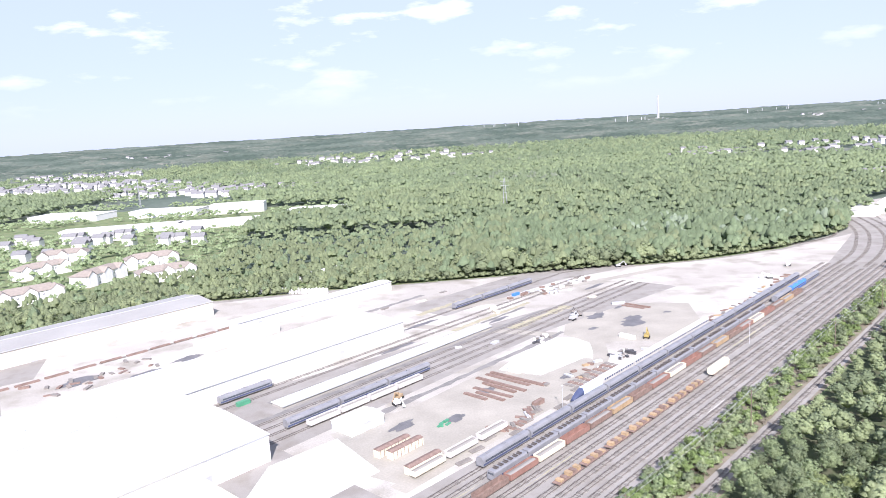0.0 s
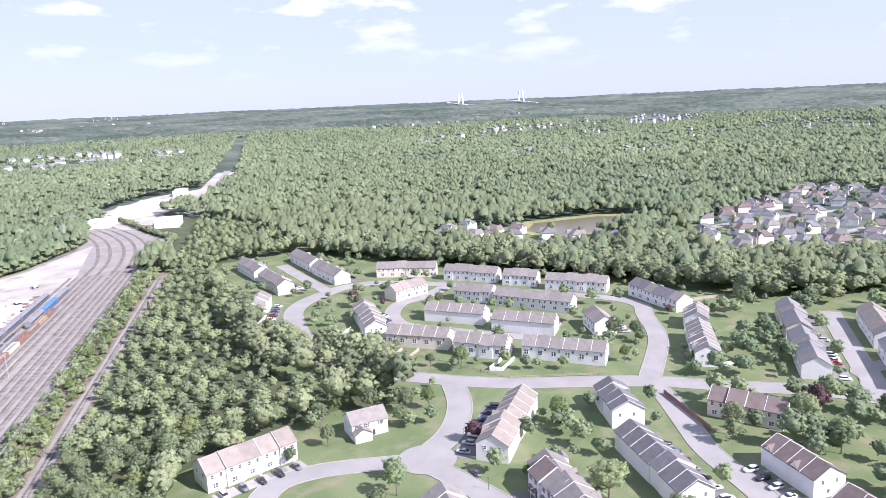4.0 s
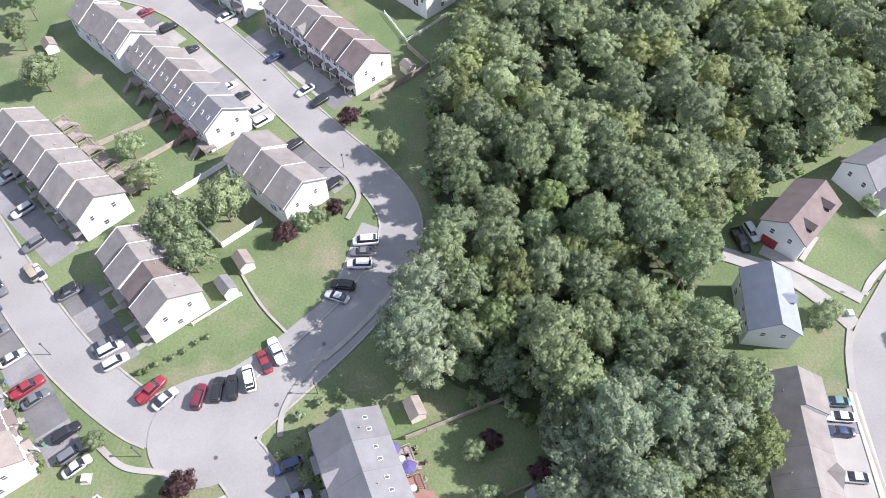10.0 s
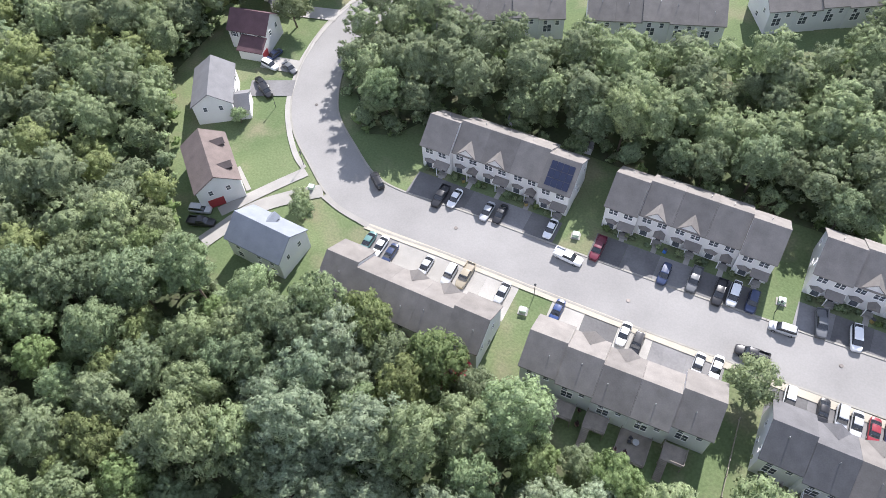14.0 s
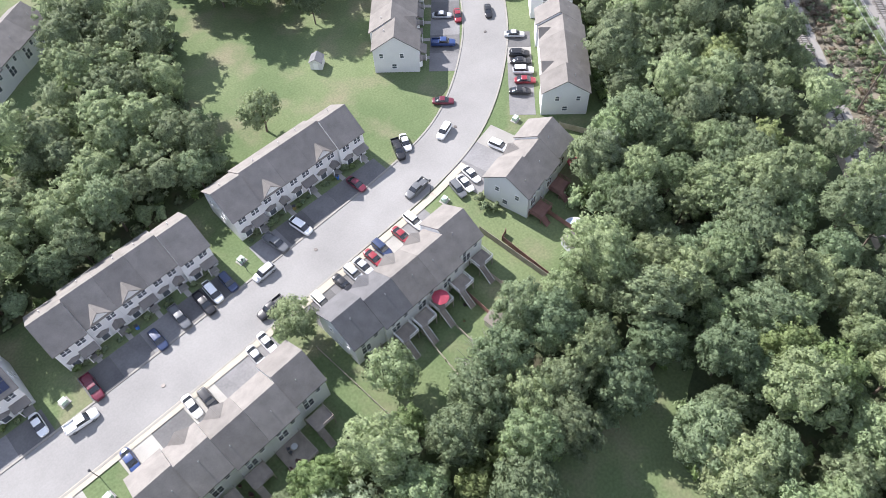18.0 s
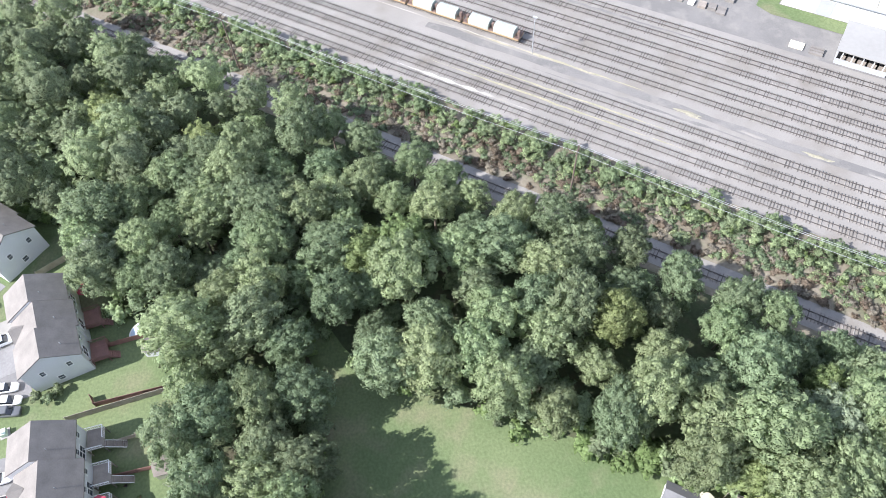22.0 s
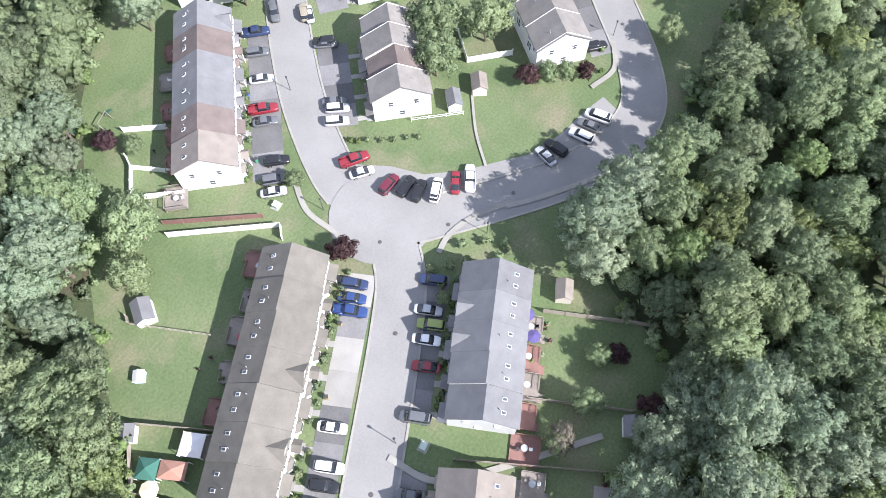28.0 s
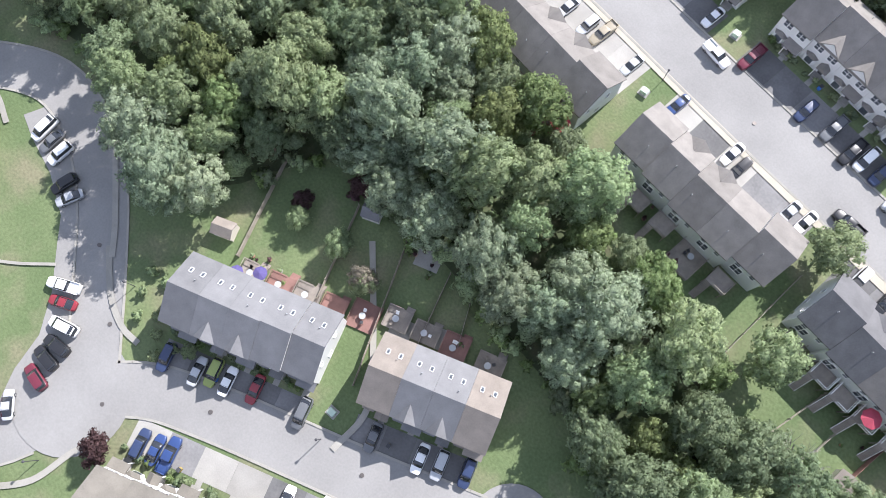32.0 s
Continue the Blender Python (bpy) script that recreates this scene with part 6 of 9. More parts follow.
def gondola(s, d, material, ln=14.5, load=None, label="open rusty gondola wagon", depth=1.7):
    ob = thing("gondola_wagon", rail_pose(s, d), label, "rail wagon", "gondola wagons")
    h = ln / 2
    b = Shape()
    b.box(-h, -1.5, 1.0, h, 1.5, 1.2)
    b.box(-h, -1.5, 1.2, h, -1.38, 1.2 + depth).box(-h, 1.38, 1.2, h, 1.5, 1.2 + depth)
    b.box(-h, -1.38, 1.2, -h + 0.12, 1.38, 1.2 + depth).box(h - 0.12, -1.38, 1.2, h, 1.38, 1.2 + depth)
    for k in range(3):
        x = -h + ln * (k + 0.5) / 3
        b.box(x - 0.07, -1.58, 1.1, x + 0.07, -1.5, 1.2 + depth).box(x - 0.07, 1.5, 1.1, x + 0.07, 1.58, 1.2 + depth)
    part("body", b, material, ob)
    if load:
        part("load", Shape().extrude_x([(-1.35, 1.2), (1.35, 1.2), (1.35, 1.2 + depth * 0.6), (0, 1.2 + depth * 0.85), (-1.35, 1.2 + depth * 0.6)], -h + 0.3, h - 0.3), load, ob)
    for k in (-h + 2.2, h - 2.2):
        bogie(ob, k)
    return ob


def flatcar(s, d, load_n, material=RUST):
    ob = thing("flat_wagon", rail_pose(s, d), "low flat wagon loaded with track machinery parts", "rail wagon", "flat wagons")
    part("deck", Shape().box(-7, -1.4, 1.0, 7, 1.4, 1.25), material, ob)
    r = random.Random(int(s))
    for k in range(load_n):
        x = -6 + 12 * (k + 0.5) / load_n
        hgt = r.uniform(0.4, 1.3)
        part("crate", Shape().box(x - 0.8, -1.1, 1.25, x + 0.7, 1.1, 1.25 + hgt), material if k % 2 else ORANGE, ob)
    for k in (-5, 5):
        bogie(ob, k)


def locomotive(s, d):
    ob = thing("electric_locomotive", rail_pose(s, d), "silver grey electric locomotive with roof pantograph gear", "locomotive", "stored locomotives")
    part("body", Shape().extrude_x([(-1.5, 0.9), (1.5, 0.9), (1.5, 3.4), (1.15, 3.9), (-1.15, 3.9), (-1.5, 3.4)], -8.6, 8.6), COACH, ob)
    for sg in (-1, 1):
        part("windscreen", shared("loco_screen", lambda: Shape().box(-0.02, -1.1, 2.6, 0.02, 1.1, 3.3).mesh("windscreen", GLASS)), None, ob, at=pose(sg * 8.61, 0, 0))
        part("livery_stripe", Shape().box(-8, sg * 1.51 - 0.02, 1.4, 8, sg * 1.51 + 0.02, 2.0), NAVY, ob)
    for k in (-6, -3.5, -1, 1.5, 4, 6.2):
        part("roof_gear", shared("roof_gear", lambda: Shape().box(-0.8, -0.7, 3.88, 0.6, 0.7, 4.25).box(-0.1, -0.9, 4.25, 0.1, 0.9, 4.55).mesh("roof_gear", STEEL)), None, ob, at=pose(k, 0, 0))
    for k in (-5.4, 5.4):
        bogie(ob, k)


# stored trains on the yard tracks
for i in range(12):
    coach(160 + 12.8 + i * 26.2, 144.4)


def trainset_car(s, d, nose=False):
    """A tall white coach with separate upper windows, or its streamlined power car."""
    ob = thing("trainset_car", rail_pose(s, d), "streamlined blue and white power car with a dark nose" if nose else "tall white trainset coach with a row of dark windows", "rail coach", "white trainset")
    if nose:
        part("body", Shape().extrude_x([(-1.5, 0.9), (1.5, 0.9), (1.5, 3.9), (0.9, 4.7), (-0.9, 4.7), (-1.5, 3.9)], -5, 9), PALEBLUE, ob)
        sn = Shape()
        sec = [(-5.0, 1.5, 4.7), (-7.5, 1.4, 4.0), (-9.6, 1.2, 2.9), (-11.2, 0.8, 1.9)]
        for x, w, z in sec:
            sn.v.extend([(x, -w, 0.9), (x, w, 0.9), (x, w, z * 0.72), (x, w * 0.5, z), (x, -w * 0.5, z), (x, -w, z * 0.72)])
        for i in range(3):
            for j in range(6):
                k = (j + 1) % 6
                sn.f.append((i * 6 + j, i * 6 + k, i * 6 + 6 + k, i * 6 + 6 + j))
        sn.f.append(tuple(range(18, 24)))
        part("nose", sn, NAVY, ob)
    else:
        part("body", Shape().extrude_x([(-1.5, 0.9), (1.5, 0.9), (1.52, 4.2), (1.1, 4.8), (-1.1, 4.8), (-1.52, 4.2)], -12.8, 12.8), OFFWHITE, ob)
        for k in range(13):
            part("window", shared("train_window", lambda: Shape().box(-0.55, -1.56, 3.2, 0.55, -1.5, 3.9).mesh("window", NAVY)), None, ob, at=pose(-11.4 + k * 1.9, 0, 0))
    for k in (-4.0 if nose else -9.3, 5.5 if nose else 9.3):
        bogie(ob, k)


trainset_car(233.5, 149.4, True)
for i in range(4):
    trainset_car(256 + i * 26.2, 149.4)
for i in range(13):
    locomotive(164 + i * 18.0, 135.8)
for i in range(3):
    coach(420 + i * 26, 135.8, 25, BLUE if i == 1 else COACH, NAVY, "coach under a bright blue cover" if i == 1 else "stainless steel passenger coach")
palette = (RUST, BROWN, PALEROOF, BROWN, RUST, ORANGE)
for i in range(19):
    gondola(150 + i * 15.6, 131.6, palette[i % 6], load=BALLAST if i % 3 else None, label="open gondola wagon with faded paint in a long train")
for i in range(7):
    flatcar(172 + i * 15.2, 118.0, 5)
tank = thing("tank_wagon", rail_pose(287, 118.0), "pale cream covered bulk wagon", "rail wagon")
part("body", Shape().extrude_x([(-1.5, 1.5), (-0.7, 1.0), (0.7, 1.0), (1.5, 1.5), (1.55, 3.4), (0.8, 4.3), (-0.8, 4.3), (-1.55, 3.4)], -8, 8), PALEROOF, tank)
for k in (-5.5, 5.5):
    bogie(tank, k)
cab = thing("caboose_wagon", rail_pose(92, 138), "white and orange flat work wagon standing alone", "rail wagon")
part("deck", Shape().box(-5.5, -1.4, 1.0, 5.5, 1.4, 1.3), ORANGE, cab)
part("cover", Shape().extrude_x([(-1.3, 1.3), (1.3, 1.3), (1.3, 2.6), (0, 3.0), (-1.3, 2.6)], -3.6, 3.6), WHITE, cab)
for k in (-4, 4):
    bogie(cab, k)
for i in range(3):
    coach(152 + i * 26.4, 225.0)
for i in range(4):
    gondola(153 + i * 15.5, 219.0, OFFWHITE, load=BALLAST, label="white gondola wagon loaded with ballast")
for i in range(3):
    coach(316 + i * 26.4, 287.5)
coach(149, 270.0)
for i in range(3):
    gondola(149 + i * 16.6, 157.5, OFFWHITE if i else PALEROOF, load=BALLAST, label="white gondola wagon loaded with ballast beside the depot road")


def boxcar_body(s, d, turn=0.0):
    ob = thing("grounded_boxcar", rail_pose(s, d, 0, turn), "rusty red roofed grounded boxcar body", "rail wagon", "grounded boxcars")
    part("body", Shape().box(-7.5, -1.5, 0.1, 7.5, 1.5, 3.0), PALEROOF, ob)
    part("roof", Shape().extrude_x([(-1.65, 3.0), (1.65, 3.0), (0, 3.45)], -7.6, 7.6), RUST, ob)
    for k in range(9):
        for sg in (-1, 1):
            part("side_rib", shared("box_rib", lambda: Shape().box(-0.08, -0.05, 0.1, 0.08, 0.05, 3.0).mesh("side_rib", RUST)), None, ob, at=pose(-6.8 + k * 1.7, sg * 1.53, 0))


boxcar_body(152, 178)
boxcar_body(154, 173.5)
boxcar_body(150, 160.5)


def hall(s0, s1, d0, d1, h, wall, roof_m, label, pitch=0.8, doors=0, ribs=True):
    """A long low depot building in railway coordinates."""
    ob = thing("depot_hall", rail_pose(s0, d0), label, "warehouse", "depot halls")
    L, D = s1 - s0, d1 - d0
    part("wall", Shape().extrude_x([(0, 0), (D, 0), (D, h), (D / 2, h + pitch), (0, h)], 0, L), wall, ob)
    r = Shape()
    gable_roof(r, -0.3, L + 0.3, 0, D, h, h + pitch, 0.3, 0.25)
    part("roof", r, roof_m, ob)
    if ribs:
        n = int(L / 30)
        for k in range(n):
            part("roof_seam", Shape().box(L * (k + 0.6) / n, 0.5, h + 0.2, L * (k + 0.6) / n + 0.25, D - 0.5, h + pitch * 0.5 + 0.4), ROOFWHITE, ob)
            part("roof_vent", shared("hall_vent", lambda: Shape().box(-0.7, -0.7, -0.6, 0.7, 0.7, 0.9).mesh("roof_vent", GALV)), None, ob, at=pose(L * (k + 0.3) / n, D * 0.35, h + pitch * 0.7 + 0.1))
    if L > 80:
        for y, z in ((-0.32, h - 0.02), (D + 0.32, h - 0.02)):
            part("gutter", Shape().box(-0.3, y - 0.35, z, L + 0.3, y + 0.35, z + 0.3), GALV, ob)
        part("ridge_cap", Shape().box(0, D / 2 - 0.5, h + pitch + 0.2, L, D / 2 + 0.5, h + pitch + 0.42), GALV, ob)
    for k in range(doors):
        part("loading_door", shared("load_door", lambda: Shape().box(-1.8, -0.06, 0.05, 1.8, 0.02, 4.2).mesh("loading_door", GALV)), None, ob, at=pose(L * (k + 0.5) / doors, 0, 0))
    return ob


hall(-260, 121, 207, 268, 10, SIDING["white"], ROOFWHITE, "huge white depot workshop with a low membrane roof", 1.2, 8)
hall(-2, 95, 163.6, 207, 5, SIDING["white"], PALEROOF, "lower depot wing with a cream flat roof", 0.3, 5)
hall(168, 216, 344, 354, 5, SIDING["grey"], ROOFWHITE, "narrow pale depot shed", 0.6, 0, False)
hall(-260, 248, 273.5, 314, 8.5, SIDING["white"], ROOFWHITE, "second long white depot workshop", 1.0, 6)
hall(-40, 214, 416, 452, 9, SIDING["beige"], SHEETROOF, "long grey-roofed shed at the depot edge", 2.0, 6, False)
hall(150, 285, 243, 251, 1.2, CONCRETE, PAD, "long low concrete loading platform", 0.1, 0, False)
hall(200, 320, 362, 372, 6, SIDING["white"], ROOFWHITE, "long low white freight shed", 0.5, 4, False)
hall(150, 166, 198, 210, 3.6, PALEBLUE, ROOFWHITE, "small pale blue depot office", 0.9, 1, False)
hall(237, 249, 187, 193, 3.0, SIDING["white"], ROOFWHITE, "small white site cabin", 0.9, 1, False)
flat("lawn_strip", [rs(-7, 166), rs(-7, 160.5), rs(-3, 158.8), rs(60, 158.8), rs(60, 163.3), rs(-2.3, 163.3), rs(-2.3, 168)], 0.12, GRASS, "narrow mown grass strip before the depot wing")


def canopy_shed(s0, s1, d0, d1):
    ob = thing("canopy_shed", rail_pose(s0, d0), "open-fronted grey sheet metal shed beside the tracks", "shed", "open sheds")
    L, D = s1 - s0, d1 - d0
    part("roof", Shape().extrude_x([(-0.4, 3.6), (D + 0.4, 4.6), (D + 0.4, 4.8), (-0.4, 3.8)], -0.4, L + 0.4), SHEETROOF, ob)
    part("back_wall", Shape().box(0, D - 0.15, 0, L, D, 4.5), GALV, ob)
    part("front_parapet", Shape().box(0, 0, 0, L, 0.15, 1.4), GALV, ob)
    for x in (0.0, L - 0.15):
        part("side_wall", Shape().extrude_x([(0.15, 0), (D - 0.15, 0), (D - 0.15, 4.4), (0.15, 3.55)], x, x + 0.15), GALV, ob)
    for k in range(5):
        part("post", shared("shed_post", lambda: Shape().box(-0.1, 0.0, 0, 0.1, 0.2, 3.6).mesh("post", WHITE)), None, ob, at=pose(L * (k + 0.5) / 5, 0.16, 0))
        part("rack", shared("shed_rack", lambda: Shape().box(-0.9, 1.5, 0, 0.9, 3.0, 1.6).mesh("rack", TIMBER)), None, ob, at=pose(L * (k + 0.5) / 5, 0, 0))


canopy_shed(13.5, 24.5, 148.2, 157.4)
canopy_shed(26.5, 46, 148.2, 157.4)


def stack(name, s, d, sx, sy, h, material, label, turn=0.0, n=3):
    """A pile of long members laid side by side."""
    ob = thing(name, rail_pose(s, d, 0.06, turn), label, "yard stock", "yard stock piles")
    for k in range(n):
        y = -sy / 2 + sy * (k + 0.5) / n
        part("member", Shape().box(-sx / 2, y - sy / n * 0.4, 0, sx / 2, y + sy / n * 0.4, h * (0.7 + 0.3 * ((k * 37) % 5) / 4)), material, ob)


rs_rnd = random.Random(31)
stack("timber_stack", 9.5, 150, 3, 2.4, 0.7, TIE, "dark timber ties stacked on the apron", 0, 3)
stack("panel_stack", 5, 150.3, 3.2, 2.8, 0.5, CLOTH["cream"], "cream painted panel lying on the apron", 0, 1)
for k in range(9):
    stack("timber_stack", 160 + k * 9.5, 151.5 + (k % 3) * 2.4, 6, 2.2, 0.6, TIE, "stack of dark timber ties on the gravel", rs_rnd.uniform(-8, 8))
for s0, d0, ln in ((231.5, 184, 29), (228.5, 187, 24), (222.5, 186, 27), (219, 184, 18), (213.5, 183, 20), (209.5, 181, 15), (206, 186, 12), (365, 198, 16), (361.5, 199, 14)):
    stack("rail_stack", s0, d0, ln, 2.2, rs_rnd.uniform(0.5, 0.9), RUST, "long stack of rusty rails across the depot ground", 90 + rs_rnd.uniform(-3, 3), 4)
for k in range(11):
    stack("track_panel", 238 + k * 3.2, 160 + rs_rnd.uniform(-0.4, 0.4), 2.4, 7.5, 0.35, (TIE, RUST)[k % 2], "track panels laid side by side on the gravel", rs_rnd.uniform(-3, 3), 3)
for k in range(13):
    stack("rail_pile", 186 + k * 2.1, 157 + rs_rnd.uniform(-3, 3), rs_rnd.uniform(3, 8), 1.8, rs_rnd.uniform(0.4, 1.0), rs_rnd.choice((RUST, TIE, RUST, GALV)), "short rusty rails piled beside a siding", rs_rnd.uniform(40, 120), 2)
for k in range(16):
    stack("steel_scrap", 283 + rs_rnd.uniform(-7, 7), 162 + rs_rnd.uniform(-3, 3), rs_rnd.uniform(2, 5), 1.6, rs_rnd.uniform(0.5, 2.2), rs_rnd.choice((TIE, BLACK, GALV)), "dark scrap steel heaped on the gravel", rs_rnd.uniform(0, 180), 1)
for k in range(14):
    stack("wheel_stock", 282 + rs_rnd.uniform(-6, 8), 208 + rs_rnd.uniform(-3, 3), rs_rnd.uniform(2, 4), 1.7, rs_rnd.uniform(0.8, 1.8), rs_rnd.choice((GALV, BLACK, TIE, WHITE)), "grey and dark spare parts beside the white pad", rs_rnd.uniform(0, 180), 1)
for k in range(34):
    stack("loose_stock", rs_rnd.uniform(352, 412), 266 + rs_rnd.gauss(0, 5), rs_rnd.uniform(2, 6), 2.0, rs_rnd.uniform(0.5, 2.2), rs_rnd.choice((WHITE, GALV, PALEBLUE, GALV, TIE, RUST)), "mixed pale stock and scrap on white gravel", rs_rnd.uniform(0, 180), 1)
stack("container", 354, 272, 6, 2.4, 2.4, RUST, "rust red steel container on the gravel", 0, 1)
stack("container", 350, 276, 6, 2.4, 2.4, BLUE, "blue steel container on the gravel", 0, 1)
stack("container", 308, 173, 9, 2.6, 2.6, WHITE, "white steel container on the gravel", 80, 1)
for k in range(5):
    stack("green_crates", 179 + rs_rnd.uniform(-3, 3), 178 + rs_rnd.uniform(-1.5, 1.5), 2.6, 1.4, rs_rnd.uniform(0.5, 1.1), GREENP, "dark green crates on the depot ground", rs_rnd.uniform(0, 90), 1)
for k in range(40):
    stack("gravel_stock", 262 + k * 5.6, 151 + rs_rnd.uniform(-2.5, 3.0), rs_rnd.uniform(2, 6), 1.6, rs_rnd.uniform(0.4, 1.4), rs_rnd.choice((RUST, TIE, RUST, ORANGE, GALV)), "loose rusty track parts along a siding", rs_rnd.uniform(0, 180), 1)
for k in range(14):
    stack("pallet_stack", rs_rnd.uniform(240, 430), rs_rnd.uniform(200, 330), rs_rnd.uniform(3, 8), 3, rs_rnd.uniform(0.6, 2.0), rs_rnd.choice((RUST, TIE, GALV, PALEROOF)), "loose stock pile on the pale gravel", rs_rnd.uniform(0, 180), 1)
for k in range(26):
    stack("pallet_stack", -35 + (k % 9) * 2.7 + rs_rnd.uniform(-0.4, 0.4), 154.6 + (k // 9) * 5.2 + rs_rnd.uniform(-0.5, 0.5), rs_rnd.uniform(1.2, 2.1), rs_rnd.uniform(2.0, 3.8), rs_rnd.uniform(0.4, 1.3), rs_rnd.choice((TIE, TIMBER, TIE, FENCEWOOD, WHITE)), "pallets of track parts on the asphalt apron", rs_rnd.uniform(-5, 5), 1)
store = thing("store_building", rail_pose(-39, 153.6, 0, 90), "pale blue metal store building with a white roof", "store")
part("wall", Shape().extrude_x([(0, 0), (14, 0), (14, 4.0), (7, 5.4), (0, 4.0)], 0, 18), PALEBLUE, store)
store_roof = Shape()
gable_roof(store_roof, -0.3, 18.3, 0, 14, 4.0, 5.4, 0.3, 0.2)
part("roof", store_roof, ROOFWHITE, store)
for k in (3.6, 10.4):
    part("loading_door", Shape().box(-0.06, k - 1.7, 0.05, 0.0, k + 1.7, 3.2), GALV, store)
trailer = thing("box_trailer", rail_pose(-65.5, 152.6, 0.06), "long white box trailer parked beside the siding", "trailer")
part("box", Shape().box(-7.0, -1.3, 1.1, 7.0, 1.3, 3.8), WHITE, trailer)
part("chassis", Shape().box(-6.8, -0.5, 0.75, 6.8, 0.5, 1.08), BLACK, trailer)
for k in (-5.2, -4.0, 5.0):
    part("axle", Shape().tube((k, -1.2, 0.5), (k, 1.2, 0.5), 0.5, 0.5, 12), TYRE, trailer)
stack("container", 143, 262, 6, 2.5, 2.6, GREENP, "green steel container standing on the gravel", 0, 1)
stack("container", 214, 160, 6, 2.4, 2.6, RUST, "rust red steel container on the gravel", 0, 1)
hall(-140, -116, 160, 172, 4.2, PALEBLUE, PALEBLUE, "pale blue metal store building", 0.8, 2, False)


def excavator(s, d, turn, material):
    ob = thing("excavator", rail_pose(s, d, 0.06, turn), "rail maintenance excavator with a raised boom", "digger", "yard machines")
    for sg in (-1, 1):
        part("track_frame", Shape().box(-1.8, sg * 1.2 - 0.3, 0, 1.8, sg * 1.2 + 0.3, 0.8), TYRE, ob)
    part("cab", Shape().box(-1.6, -1.2, 0.85, 1.4, 1.2, 2.0).box(0.1, -1.1, 2.0, 1.4, 0.1, 3.0), material, ob)
    part("boom", Shape().beam((1.0, 0.4, 1.8), (4.2, 0.4, 4.2), 0.35, 0.5).beam((4.2, 0.4, 4.2), (5.8, 0.4, 2.0), 0.3, 0.4), material, ob)
    part("bucket", Shape().box(5.4, 0.0, 1.2, 6.3, 0.9, 2.0), material, ob)


# tall white panels stacked on edge at the wood's margin
for k in range(30):
    t_ = k / 29
    x_, y_ = -168 + 73 * t_, 500 - 17 * t_
    stack("panel_stack", x_ * U[0] + y_ * U[1], y_ * U[0] - x_ * U[1], 2.6, 1.7, 4.2 + rs_rnd.uniform(-0.4, 0.5), WHITE, "white panels stacked on edge before the wood", 30 + rs_rnd.uniform(-6, 6), 2)
hall(295, 346, 446, 455, 4, SIDING["white"], ROOFWHITE, "low white store at the edge of the wood", 0.4, 0, False)
for k in range(30):
    stack("scrap_pile", rs_rnd.uniform(84, 150), rs_rnd.uniform(330, 372), rs_rnd.uniform(2, 6), 2.2, rs_rnd.uniform(0.5, 1.4), rs_rnd.choice((RUST, TIE, TIE, TIMBER)), "loose dark scrap on the storage ground", rs_rnd.uniform(0, 180), 1)
for k in range(16):
    stack("machine_parts", rs_rnd.uniform(232, 300), rs_rnd.uniform(154, 172), rs_rnd.uniform(2, 5), 2.0, rs_rnd.uniform(0.4, 1.6), rs_rnd.choice((RUST, TIE, GALV, ORANGE)), "track machine parts laid out on gravel", rs_rnd.uniform(0, 180), 1)
for k in range(12):
    stack("wagon_scrap", 80 + k * 13.5, 378 + rs_rnd.uniform(-0.5, 0.5), 11, 2.2, 0.9, RUST, "rusty flat wagon load in a long line", 0, 2)
excavator(313, 165, 20, YELLOW)
excavator(186, 211, 200, ORANGE)
for k, (s, d) in enumerate(((321, 214), (330, 216), (467, 159), (509, 161), (181, 207), (455, 262))):
    excavator(s, d, k * 63, (GALV, TIE, WHITE, WHITE, WHITE, GALV)[k])

# sand heaps between the tracks
for k in range(9):
    s0 = -10 + k * 13.5
    hp = Shape()
    n = 14
    rim = [(4.6 * math.cos(2 * math.pi * i / n) * rs_rnd.uniform(0.6, 1.2), 0.8 * rs_rnd.uniform(0.6, 1.2) * math.sin(2 * math.pi * i / n), 0.03) for i in range(n)]
    for i in range(n):
        hp.poly(rim[i], rim[(i + 1) % n], (0.3, 0, 0.3))
    single("sand_heap", hp, SAND if k % 2 == 0 else BALLAST, "low heap of yellowish sand between tracks", "sand heap", rail_pose(s0, 118.6), "sand heaps")


def utility_pole(s, d, h=15.5, lean=0.0):
    ob = thing("utility_pole", rail_pose(s, d), "brown wooden utility pole with two crossarms", "utility pole", "utility poles")
    part("pole", Shape().tube((0, 0, -0.2), (lean, 0, h), 0.19, 0.12, 8), BARK, ob)
    for z in (h - 0.6, h - 1.7):
        part("crossarm", Shape().box(-0.06, -1.3, z - 0.07, 0.06, 1.3, z + 0.07), BARK, ob)
    return ob


POLES = [-270, -188, -106.5, -23.4, 63, 150, 236, 335, 421]
for s in POLES:
    utility_pole(s, 85.6)
for k, z in ((-1.2, 15.2), (0.6, 15.2), (1.2, 14.1)):
    for a, b in zip(POLES[:-1], POLES[1:]):
        c = bpy.data.curves.new("overhead_wire", "CURVE")
        c.dimensions = "3D"
        c.bevel_depth = 0.03
        sp = c.splines.new("POLY")
        sp.points.add(12)
        for i in range(13):
            t = i / 12
            x, y = rs(a + (b - a) * t, 85.6 + k)
            sp.points[i].co = (x, y, z - 4 * 1.1 * t * (1 - t), 1)
        c.materials.append(GALV)
        tagged(new("overhead_wire", c), "pale overhead power wire strung between poles", "wire", "overhead wires")


